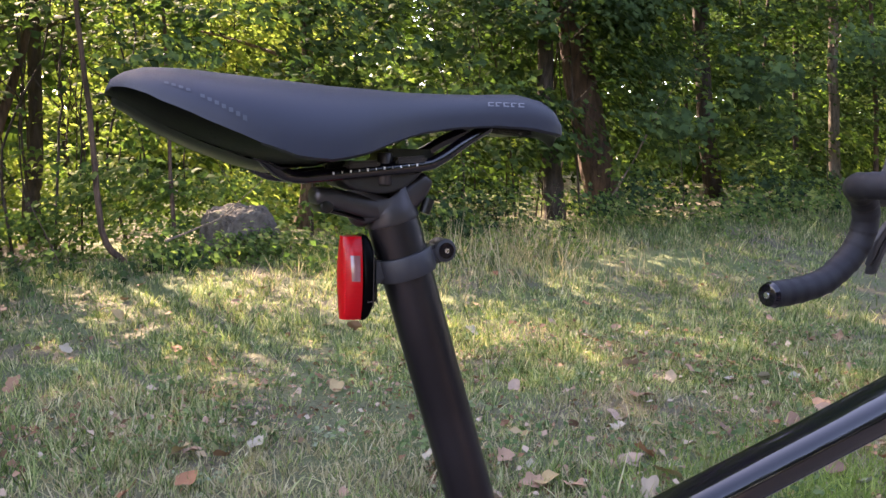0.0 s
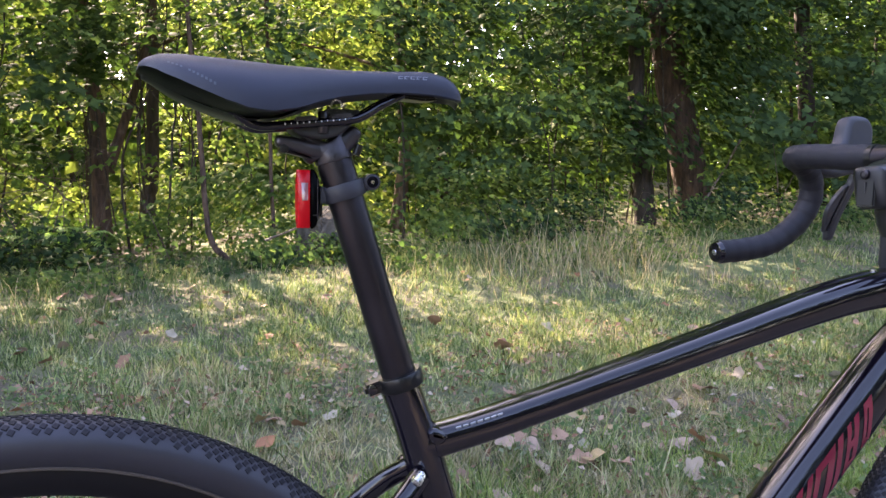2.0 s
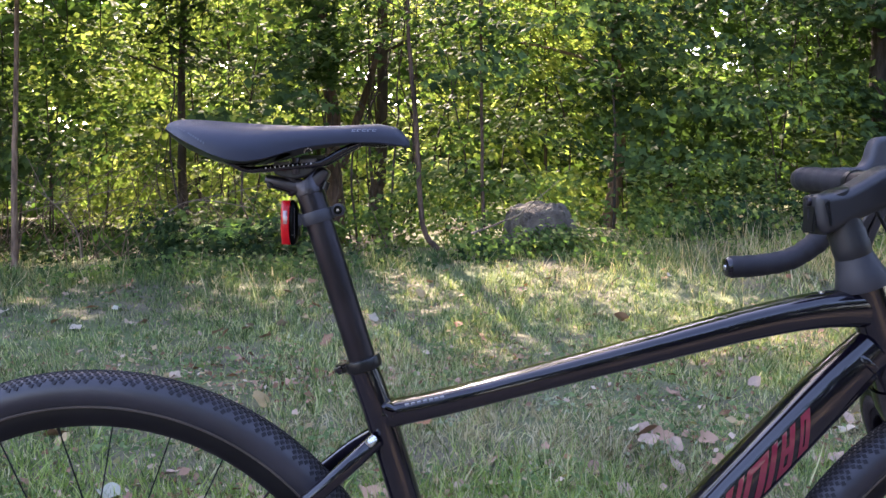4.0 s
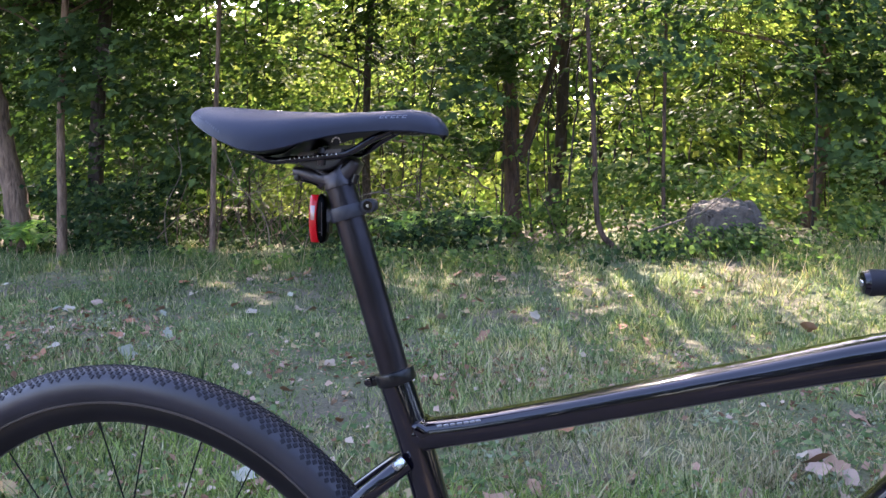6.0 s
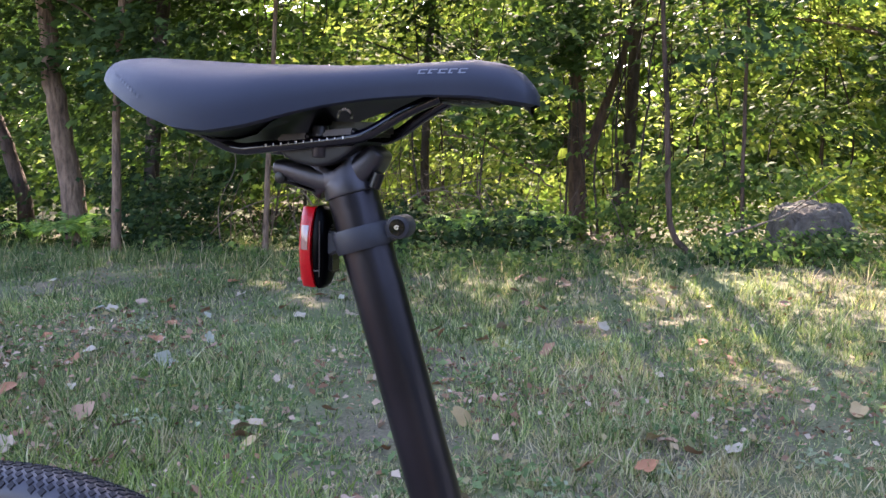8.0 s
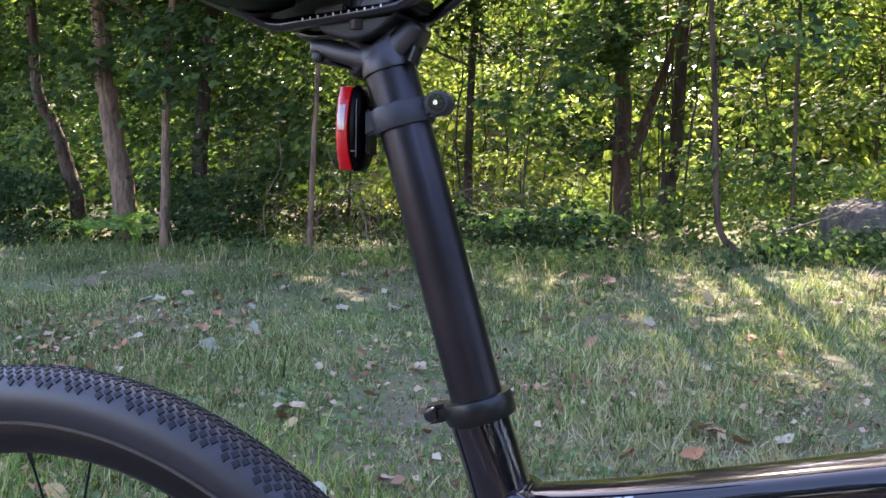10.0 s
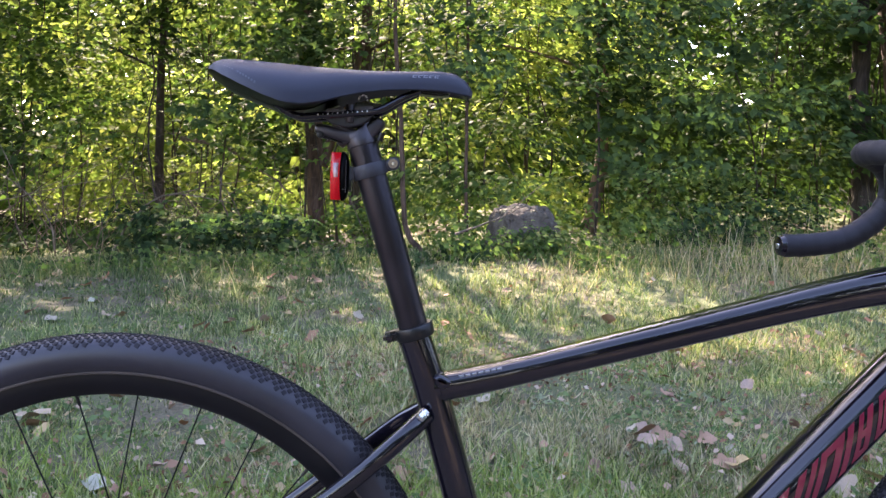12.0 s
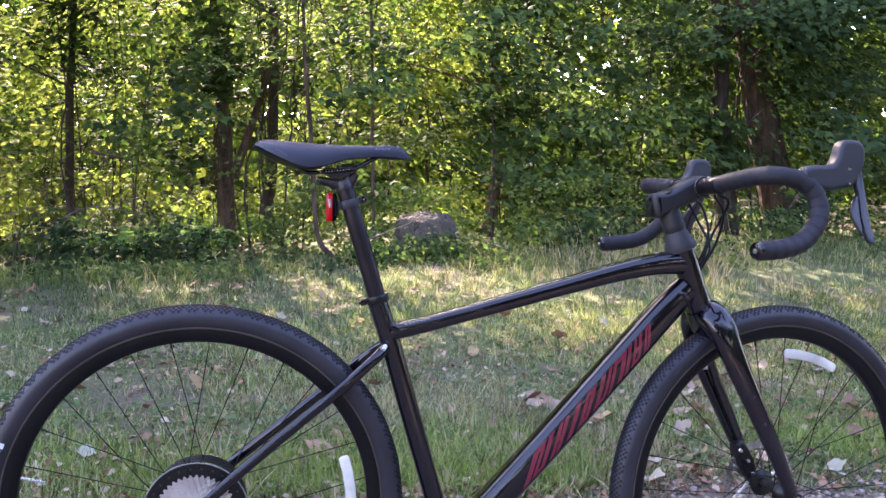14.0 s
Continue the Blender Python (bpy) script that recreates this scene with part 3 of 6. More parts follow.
    x = -0.92 * y - 0.7 + (1.94 * y + 2.1) * rng.random(n)
    keep = (patch_noise(x, y, 4.5, 61) > rng.normal(0.25, 0.35, n)) & (y > edge_of_drive(x))
    x, y = x[keep], y[keep]
    n = len(x)
    m = turned(np.stack([rng.normal(0, 0.45, n), rng.normal(-0.2, 0.45, n), np.ones(n)], 1), rng.uniform(0, 6.28, n), rng.gamma(5, 0.0042, n).clip(0.008, 0.045))
    me = scattered("lawn_weeds", LEAF_FAR, LEAF_FAR_FACES, (m, np.column_stack([x, y, lift(x, y) + rng.uniform(0.006, 0.04, n)])), M_WEED)
    tagged(new("lawn_weeds", me), "small broad-leaved weeds and clover in the lawn", "weeds", kind="stuff")
    # pale woolly weeds in the lawn
    spots = [(-0.95, 1.9), (-1.6, 2.6), (0.45, 1.95), (0.9, 2.2), (1.5, 2.35), (-0.3, 3.3), (0.1, 3.4), (1.2, 1.7), (-2.2, 3.0), (0.2, 1.65), (2.2, 2.6), (-1.2, 1.75), (0.75, 1.5)]
    c = np.repeat(np.array(spots), 46, axis=0)
    p = c + rng.normal(0, 0.055, c.shape)
    n = len(p)
    m = turned(np.stack([rng.normal(0, 0.6, n), rng.normal(0, 0.6, n), np.ones(n)], 1), rng.uniform(0, 6.28, n), rng.uniform(0.012, 0.026, n))
    me = scattered("pale_weeds", LEAF, LEAF_FACES, (m, np.column_stack([p, lift(p[:, 0], p[:, 1]) + rng.uniform(0.01, 0.045, n)])), M_PALE)
    tagged(new("pale_weeds", me), "low patches of pale grey-green weeds in the lawn", "weeds", kind="stuff")


build_lawn()


# ---- wood ----
def limb(bm, pts, r0, r1, seg=9, wobble=0.0):
    p = smooth_path(pts, 5)
    n = len(p)
    if wobble:
        p = p + np.random.default_rng(int(abs(p[0].sum()) * 1000)).normal(0, wobble, p.shape) * np.linspace(0, 1, n)[:, None]
    radii = [r0 + (r1 - r0) * (k / (n - 1)) ** 0.8 for k in range(n)]
    radii[0] *= 1.25
    return sweep(bm, [tuple(q) for q in p], radii, seg)


# stretches of trunk that stand free of leaves: x and z of both ends, half width, y
BARE = [(1.32, 0.42, 1.30, 0.62, 0.06, 6.0), (5.68, 0.85, 5.20, 2.9, 0.26, 7.6), (4.93, 0.45, 4.80, 2.4, 0.12, 7.3), (-5.38, 0.1, -5.64, 2.0, 0.22, 6.3), (-6.4, 0.2, -7.0, 1.9, 0.14, 6.7), (-4.57, -0.1, -4.53, 1.1, 0.12, 5.9), (-3.14, 0.0, -3.07, 1.8, 0.09, 6.1),
        (2.33, 0.2, 2.38, 1.0, 0.12, 8.1), (-0.67, 0.4, -0.71, 1.5, 0.17, 8.1), (0.42, 0.2, 0.17, 2.2, 0.07, 6.4), (8.25, 0.6, 8.0, 2.6, 0.2, 8.6), (10.05, 1.2, 9.87, 3.2, 0.16, 8.1), (-2.32, 1.0, -2.3, 2.3, 0.09, 8.1)]


# patches of sun on the lawn: middle, reach along x and y
SUNNY = [(0.14, 4.42, 0.28, 0.16), (0.52, 4.30, 0.20, 0.13), (-0.22, 3.45, 0.16, 0.10), (0.06, 3.52, 0.14, 0.08), (1.75, 4.58, 0.20, 0.08), (1.35, 5.18, 0.18, 0.06), (-0.15, 5.10, 0.26, 0.12), (2.75, 4.86, 0.42, 0.16),
         (4.40, 5.02, 0.72, 0.27), (3.90, 3.00, 0.75, 0.18), (2.20, 2.66, 0.34, 0.13), (1.90, 4.12, 0.20, 0.07), (3.2, 5.5, 0.4, 0.12), (-1.2, 1.3, 0.42, 0.20)]


def under_gaps(c):
    """Leaves out the sprays above gaps in the canopy, through which shafts of sun fall slantwise to the lawn and the shrubs."""
    gx, gy = c[:, 0] - sa * ce / se * c[:, 2], c[:, 1] - ca * ce / se * c[:, 2]
    v = 1.1 * patch_noise(gx, gy, 2.9, 91) + 0.35 * patch_noise(gx, gy, 7.0, 17)
    lawn = gy < 5.6
    v -= np.where(lawn, 0.80 + 0.55 * (gx < -0.3) + 0.5 * ((gx > 4.8) & (gy < 4.4)) + 0.15 * (gy < 2.3), 0.0)
    v -= 0.60 * np.exp(-((gx - 1.6) / 1.1) ** 2 - ((gy - 3.7) / 1.0) ** 2)
    v += 1.15 * np.exp(-((gx - 0.8) / 0.9) ** 2 - ((gy - 1.6) / 0.6) ** 2)
    v -= 0.5 * (lawn & (gx > 1.9) & (gy > 2.2))
    for x, y, rx, ry in SUNNY:
        v += 2.3 * np.exp(-((gx - x) / rx) ** 2 - ((gy - y) / ry) ** 2)
    # the shrubs: bright in the middle, gloomy at both ends; open sky towards the far end of the drive
    v += np.where(lawn, 0.0, 0.10 * ((gx > -3.8) & (gx < 2.6)) + 0.58 * ((gx > -1.2) & (gx < 2.9)) - 0.6 * (gx < -4.2) - 0.10 * (gx > 1.6) - 0.65 * (gx > 3.0) - 0.25 * (gy < 6.6))
    v -= 1.0 * ((gx < -0.45) & (gy > 3.9) & (gy < 5.8))
    v += 3.0 * ((gx < -1.8) & (gy < -0.5)) - 1.0 * ((gy < 1.2) & (gx > -0.6))
    return c[(v < 0.80) | (c[:, 2] < 1.0)]


def clear_of_trunks(c, margin=0.16):
    """Leaves out the sprays that would hide a bare trunk from the lawn's middle."""
    keep = np.ones(len(c), bool)
    for x0, z0, x1, z1, half, y in BARE:
        u = (c[:, 2] - z0) / (z1 - z0)
        # the line of sight from the lawn fans out: compare at the trunk's distance
        k = (y + 0.9) / (c[:, 1] + 0.9)
        x = 0.3 + (c[:, 0] - 0.3) * k
        u = ((c[:, 2] - 0.92) * k + 0.92 - z0) / (z1 - z0)
        keep &= ~((u > -0.05) & (u < 1) & (np.abs(x - (x0 + (x1 - x0) * u)) < half + margin) & (c[:, 1] < y))
    # a gloomy hollow below the branches, where bare twigs show
    k = 7.4 / (c[:, 1] + 0.8)
    x, z = 0.35 + (c[:, 0] - 0.35) * k, 0.92 + (c[:, 2] - 0.92) * k
    keep &= ~((c[:, 1] > 5.7) & (c[:, 1] < 8.6) & (((x + 3.05) / 1.0) ** 2 + ((z - 0.25) / 0.62) ** 2 < 1.0 + 0.35 * np.sin(c[:, 0] * 41)))
    # one gap high over the dark end, cut through all leaves along the line of sight, where the sky shows
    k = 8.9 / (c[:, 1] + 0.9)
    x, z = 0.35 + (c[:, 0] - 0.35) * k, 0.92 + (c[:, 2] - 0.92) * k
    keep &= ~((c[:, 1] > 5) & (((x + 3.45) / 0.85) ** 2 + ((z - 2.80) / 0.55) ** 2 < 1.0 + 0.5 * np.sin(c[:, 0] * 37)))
    return under_gaps(c[keep])


def tree(name, pts, r0, r1, mat, crown_mat, label, crown=None, limbs=5, leaf=0.11, group="trees of the wood", side_stem=None):
    """A trunk through pts with limbs and a crown of leaf sprays. crown: (lowest z, highest z, reach, number of sprays)."""
    base = pts[0]
    t = thing(name, base, label, "tree", group)
    r = np.random.default_rng(int(abs(base[0] * 977 + base[1] * 131)))
    bm = bmesh.new()
    limb(bm, [(base[0], base[1], base[2] - 0.15), *pts], r0, r1, 12, r0 * 0.12)
    part("trunk", bm, mat, t)
    if side_stem:
        part("side_stem", limb(bmesh.new(), side_stem[0], side_stem[1], side_stem[2], 10, 0.01), mat, t)
    p = smooth_path(pts, 8)
    low, high, reach, sprays = crown
    ends = []
    for k in range(limbs):
        z = low + (high - low) * (k + 0.6) / limbs * 0.8
        at = p[np.argmin(np.abs(p[:, 2] - z))]
        a = r.uniform(0, 6.28)
        far = reach * r.uniform(0.6, 1.0)
        end = at + [math.cos(a) * far, math.sin(a) * far, r.uniform(0.1, 0.6)]
        mid = (at + end) / 2 + [0, 0, r.uniform(-0.05, 0.2)]
        part("limb", limb(bmesh.new(), [tuple(at), tuple(mid), tuple(end)], max(0.012, r1 * 0.5), 0.006, 6), mat, t)
        ends += [at + (end - at) * u for u in (0.45, 0.75, 1.0)]
    zs = r.uniform(low, high, sprays)
    axis = np.array([p[np.argmin(np.abs(p[:, 2] - z))] for z in zs])
    a, d = r.uniform(0, 6.28, sprays), reach * np.sqrt(r.uniform(0.02, 1, sprays))
    c = np.column_stack([axis[:, 0] + np.cos(a) * d, axis[:, 1] + np.sin(a) * d, zs])
    c = np.vstack([c, ends])
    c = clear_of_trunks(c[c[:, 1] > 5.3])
    me = leaves("crown", c - np.array(base), (0.21, 0.21, 0.075), 30, leaf * 0.72, crown_mat)
    ob = new("crown", me)
    ob.parent = t
    return t


def g(x, y):
    return float(lift(x, y))


tree("maple_tree", [(5.78, 7.5, g(5.7, 7.5)), (5.60, 7.5, 1.2), (5.27, 7.5, 2.5), (5.10, 7.5, 3.2), (4.7, 7.6, 5.0), (4.5, 7.7, 8.5)], 0.235, 0.14, M_BARK, M_LEAF_DARK, "large leaning tree with rough brown bark in shade", (2.3, 8.5, 2.6, 150), 7)
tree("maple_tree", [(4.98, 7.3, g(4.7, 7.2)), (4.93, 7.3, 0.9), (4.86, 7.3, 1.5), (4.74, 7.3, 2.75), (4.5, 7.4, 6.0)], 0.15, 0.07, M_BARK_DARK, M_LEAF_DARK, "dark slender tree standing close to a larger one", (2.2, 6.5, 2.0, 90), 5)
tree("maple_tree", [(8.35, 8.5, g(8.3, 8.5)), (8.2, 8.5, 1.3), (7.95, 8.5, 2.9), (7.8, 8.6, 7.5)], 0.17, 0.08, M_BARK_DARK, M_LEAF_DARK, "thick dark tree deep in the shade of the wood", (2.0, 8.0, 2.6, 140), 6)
tree("ash_tree", [(2.30, 8.0, g(2.3, 8)), (2.35, 8.0, 0.6), (2.40, 8.0, 1.2), (2.36, 8.0, 2.0), (2.1, 8.2, 6.5)], 0.10, 0.05, M_BARK_PALE, M_LEAF, "slim brown-barked tree with a sunlit foot", (1.5, 7.0, 2.2, 70), 6)
tree("ash_tree", [(-0.66, 8.0, g(-0.7, 8)), (-0.68, 8.0, 0.8), (-0.71, 8.0, 1.6), (-0.82, 8.0, 2.5), (-0.8, 8.2, 7.0)], 0.115, 0.05, M_BARK, M_LEAF, "twin-stemmed tree with reddish brown bark", (1.6, 7.5, 2.3, 75), 6,
     side_stem=([(-0.62, 8.02, 0.9), (-0.42, 8.1, 1.5), (-0.2, 8.2, 2.4), (0.0, 8.4, 4.5)], 0.06, 0.02))
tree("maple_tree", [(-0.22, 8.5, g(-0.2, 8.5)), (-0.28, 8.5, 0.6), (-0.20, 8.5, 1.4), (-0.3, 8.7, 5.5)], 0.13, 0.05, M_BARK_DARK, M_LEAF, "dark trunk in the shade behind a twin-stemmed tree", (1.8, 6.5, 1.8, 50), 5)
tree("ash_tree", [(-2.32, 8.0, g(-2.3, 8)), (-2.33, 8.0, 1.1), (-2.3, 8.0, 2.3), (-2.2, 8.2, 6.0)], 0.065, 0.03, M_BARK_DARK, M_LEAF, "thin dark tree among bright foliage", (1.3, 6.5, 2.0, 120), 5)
tree("sapling", [(0.46, 6.3, g(0.46, 6.3)), (0.31, 6.3, 0.42), (0.235, 6.3, 1.35), (0.16, 6.3, 2.25), (0.1, 6.4, 4.2)], 0.034, 0.014, M_BARK, M_LEAF, "thin grey-brown sapling with a curved foot", (1.9, 4.4, 1.0, 26), 4, 0.10, "saplings")
tree("sapling", [(0.88, 6.6, g(0.9, 6.6)), (0.84, 6.6, 0.9), (0.80, 6.6, 2.3), (0.72, 6.6, 4.4)], 0.024, 0.011, M_BARK, M_LEAF, "very thin straight sapling", (2.0, 4.5, 1.0, 24), 4, 0.10, "saplings")
tree("ash_tree", [(-5.36, 6.2, g(-5.4, 6.2)), (-5.42, 6.2, 0.5), (-5.55, 6.2, 1.23), (-5.64, 6.2, 2.32), (-5.8, 6.4, 6.5)], 0.150, 0.07, M_BARK_PALE, M_LEAF_DARK, "leaning tree with furrowed grey-brown bark and a fern at its foot", (1.9, 7.0, 2.4, 150), 6)
tree("maple_tree", [(-6.36, 6.6, g(-6.4, 6.6)), (-6.42, 6.6, 0.4), (-6.68, 6.6, 1.06), (-6.95, 6.6, 1.8), (-7.3, 6.7, 5.0)], 0.105, 0.05, M_BARK, M_LEAF_DARK, "brown trunk leaning out at the dark end of the wood", (1.9, 6.0, 2.0, 90), 5)
tree("sapling", [(-4.58, 5.8, g(-4.6, 5.8)), (-4.55, 5.8, 0.7), (-4.52, 5.8, 1.5), (-4.4, 6.0, 4.8)], 0.058, 0.026, M_BARK_PALE, M_LEAF_DARK, "slim pale-barked tree wrapped in leaves", (1.3, 5.0, 1.3, 60), 5, 0.11, "saplings")
tree("maple_tree", [(-4.84, 6.7, g(-4.8, 6.7)), (-4.83, 6.7, 1.0), (-4.7, 6.8, 3.0), (-4.6, 7.0, 7.0)], 0.11, 0.05, M_BARK_DARK, M_LEAF_DARK, "dark tree hidden in the undergrowth", (1.2, 7.0, 2.2, 130), 6)
tree("sapling", [(-3.15, 6.0, g(-3.1, 6)), (-3.12, 6.0, 0.8), (-3.07, 6.0, 1.7), (-2.98, 6.1, 4.6)], 0.036, 0.016, M_BARK_PALE, M_LEAF, "straight pole-like sapling with pale bark", (1.9, 4.8, 1.2, 44), 4, 0.11, "saplings")
tree("ash_tree", [(10.45, 9.0, g(9, 9)), (10.4, 9.0, 1.3), (10.2, 9.0, 3.6), (10.1, 9.2, 7.0)], 0.06, 0.03, M_BARK_DARK, M_LEAF_DARK, "thin dark tree at the end of the wood", (2.0, 7.0, 2.0, 90), 5)
tree("ash_tree", [(10.2, 8.0, g(9, 8)), (10.05, 8.0, 1.4), (9.85, 8.0, 3.4), (9.7, 8.2, 7.0)], 0.11, 0.05, M_BARK_GREY, M_LEAF, "straight tree with lighter grey bark", (2.2, 7.5, 2.2, 90), 5)
tree("sapling", [(10.2, 7.4, g(9, 7.4)), (10.15, 7.4, 1.4), (9.98, 7.4, 2.6), (9.8, 7.6, 5.0)], 0.05, 0.02, M_BARK, M_LEAF, "thin reddish tree at the wood's edge", (2.0, 5.5, 1.2, 40), 4, 0.11, "saplings")


def dead_stick(pts, r0, label):
    t = thing("fallen_branch", pts[0], label, "branch", "dead branches")
    part("stick", limb(bmesh.new(), pts, r0, r0 * 0.4, 7, r0 * 0.5), M_TWIG, t)
    part("twig", limb(bmesh.new(), [pts[-2], tuple(Vector(pts[-1]) + Vector((0.15, -0.05, 0.2)))], r0 * 0.4, 0.003, 5), M_TWIG, t)


dead_stick([(5.10, 6.8, 0.22), (5.40, 6.8, 0.72), (5.66, 6.8, 1.12), (6.02, 6.8, 1.80)], 0.017, "dead grey branch leaning against the undergrowth")
dead_stick([(-2.6, 6.05, 0.1), (-2.62, 6.0, 0.35), (-2.85, 6.0, 0.62), (-3.2, 6.1, 0.8)], 0.008, "bent dead twig arching over the ground")
dead_stick([(-3.9, 6.1, 0.0), (-3.5, 6.1, 0.35), (-2.9, 6.2, 0.55), (-2.3, 6.3, 0.7)], 0.007, "bare dead twig among dark undergrowth")
dead_stick([(-3.6, 6.0, 0.0), (-3.65, 6.05, 0.4), (-3.5, 6.1, 0.8), (-3.75, 6.2, 1.1)], 0.007, "bare dead twig among dark undergrowth")
dead_stick([(-2.2, 6.2, 0.05), (-2.0, 6.2, 0.4), (-1.7, 6.2, 0.6), (-1.2, 6.3, 0.55)], 0.010, "bare dead twig among dark undergrowth")
dead_stick([(-2.0, 7.6, 1.12), (-1.6, 7.6, 1.05), (-1.25, 7.7, 0.85), (-0.9, 7.8, 0.6)], 0.022, "dark dead bough hanging from a trunk")
dead_stick([(0.72, 5.80, 0.38), (0.93, 5.84, 0.46), (1.12, 5.88, 0.54), (1.30, 5.95, 0.63)], 0.011, "pale dead twig leaning on a boulder")


def undergrowth(name, centres, spread, per, size, mat, label, far=False):
    me = leaves(name, centres, spread, per, size, mat, far)
    tagged(new(name, me), label, "foliage", kind="stuff")


def cloud(n, x0, x1, y0, y1, z0, z1, seed, gap=0.0, scale=1.3):
    """Spray centres in a box over the ground, thinned out in patches."""
    r = np.random.default_rng(seed)
    x, y, z = r.uniform(x0, x1, n), r.uniform(y0, y1, n), r.uniform(z0, z1, n)
    if z1 - z0 > 1.5 and 5 < y0 < 16:
        # sprays gather into flat, drooping boughs
        b, f = r.integers(0, max(1, n // 9), n), 1.0 + 0.06 * y0
        dx, dy = r.normal(0, 0.30 * f, n), r.normal(0, 0.22 * f, n)
        x, y, z = x[b] + dx, y[b] + dy, z[b] + r.normal(0, 0.075 * f, n) - 0.45 * (dx * dx + dy * dy) + 0.1
        y, z = np.clip(y, y0, y1), np.maximum(z, z0)
    keep = patch_noise(x, z * 1.3 + y * 0.3, scale, seed + 50) > gap + r.normal(0, 0.16, n) - 0.9
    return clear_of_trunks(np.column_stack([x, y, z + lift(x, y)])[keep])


def veil(x, y, z0, z1, n, near=0.7, wide=0.10):
    """Sprays that hang before the upper length of a trunk, on the lawn's side of it."""
    k = (y - near + 0.8) / (y + 0.8)
    z = rng.uniform(z0, z1, n)
    return np.column_stack([0.35 + (x - 0.35) * k + rng.normal(0, wide, n), np.full(n, y - near) + rng.normal(0, 0.15, n), 0.92 + (z - 0.92) * k])


undergrowth("shrub_leaves", cloud(1000, -9, 13, 6.7, 8.2, 0.1, 3.0, 11, 0.85, 3.6), (0.20, 0.20, 0.080), 30, 0.088, M_LEAF, "mid-green leaves of shrubs filling the wood's edge")
undergrowth("bright_shrub_leaves", cloud(1300, -4.8, 3.0, 8.2, 10.4, 0.05, 3.4, 12, 0.85, 2.6), (0.20, 0.20, 0.080), 32, 0.084, M_LEAF_LIGHT, "leaves coloured yellow-green as sunlit, behind the first trees")
undergrowth("dark_shrub_leaves", np.vstack([cloud(620, 2.4, 13, 6.9, 9.4, 0.3, 3.5, 13, 0.1, 1.8), cloud(440, -10, -3.4, 6.5, 8.6, 0.0, 3.9, 14, -0.2)]), (0.22, 0.20, 0.085), 27, 0.112, M_LEAF_DARK, "leaves coloured dark for the deepest shade of the wood")
undergrowth("low_plants", np.vstack([cloud(260, -5.5, 6.0, 5.15, 5.85, 0.0, 0.10, 51, 0.75, 1.9), cloud(330, -1.2, 9, 5.75, 6.8, 0.02, 0.34, 15, 0.30, 2.0), cloud(90, 0.5, 2.1, 5.75, 5.95, 0.02, 0.22, 35, -0.3), cloud(26, 1.25, 1.75, 5.8, 5.95, 0.10, 0.30, 46, -0.6), cloud(150, -0.4, 4.5, 6.5, 7.2, 0.2, 0.7, 37, 0.3), cloud(420, -4.5, 6, 6.9, 9.0, 0.0, 0.32, 40, -0.4)]), (0.15, 0.14, 0.055), 20, 0.056, M_LEAF, "low leafy plants along the foot of the wood")
# the uniform carpet at y 6.3-9.2 is dark cover added to dim the hollow's floor
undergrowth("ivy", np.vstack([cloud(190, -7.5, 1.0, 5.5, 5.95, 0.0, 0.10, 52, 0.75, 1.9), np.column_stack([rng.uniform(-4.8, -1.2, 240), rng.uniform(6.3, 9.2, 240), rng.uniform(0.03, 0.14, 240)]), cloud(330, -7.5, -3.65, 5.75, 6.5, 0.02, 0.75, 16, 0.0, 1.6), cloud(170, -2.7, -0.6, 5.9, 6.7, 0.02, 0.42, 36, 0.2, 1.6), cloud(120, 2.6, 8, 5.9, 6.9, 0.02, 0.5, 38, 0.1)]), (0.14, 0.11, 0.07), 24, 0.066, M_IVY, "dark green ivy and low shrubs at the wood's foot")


def sloping_canopy(n, seed):
    """Unseen branches added to shade the near lawn; their lower side slopes up away from the lawn, lowest over the -x
    end.
    """
    r = np.random.default_rng(seed)
    x, y = r.uniform(-12, 12, n), r.uniform(6.4, 11.8, n)
    start = np.interp(x, [-4.0, -2.6, -1.5, -0.5, 3.0], [5.6, 4.9, 3.3, 2.3, 2.4]) + 0.45 * patch_noise(x, y, 1.6, seed)
    z = (y - start) * 0.78 + r.uniform(0.05, 3.7, n)
    c = np.column_stack([x, y, z])
    return under_gaps(c[z > 3.0])


def hanging_sprays():
    """Leafy twigs that hang out in the shade before the brighter shrubs."""
    c = cloud(1300, -8, 12, 6.1, 7.2, 0.95, 3.3, 43, 0.85, 2.8)
    return c[(rng.random(len(c)) < np.where((c[:, 0] > -0.6) & (c[:, 0] < 2.6) & (c[:, 2] > 1.25), 0.42, 0.75)) & ~((c[:, 0] > -4.2) & (c[:, 0] < -1.0) & (c[:, 2] > 1.5))]


undergrowth("hanging_leaves", np.vstack([hanging_sprays(), cloud(320, 2.5, 6.5, 6.4, 7.3, 1.0, 3.4, 47, 0.6, 2.4), veil(2.36, 8.0, 1.15, 3.2, 34), veil(-0.78, 8.0, 1.75, 3.3, 24), veil(-2.3, 8.0, 1.9, 3.2, 16), veil(-4.5, 5.8, 1.35, 2.2, 14, 0.3), veil(-5.6, 6.2, 1.7, 2.4, 8, 0.3), veil(4.9, 7.3, 1.1, 1.7, 14, 0.6, 0.16), veil(0.8, 6.6, 1.7, 2.4, 8, 0.3)]), (0.21, 0.16, 0.075), 26, 0.106, M_LEAF_DARK, "sprays coloured dark as in shade, hanging before the bright shrubs")
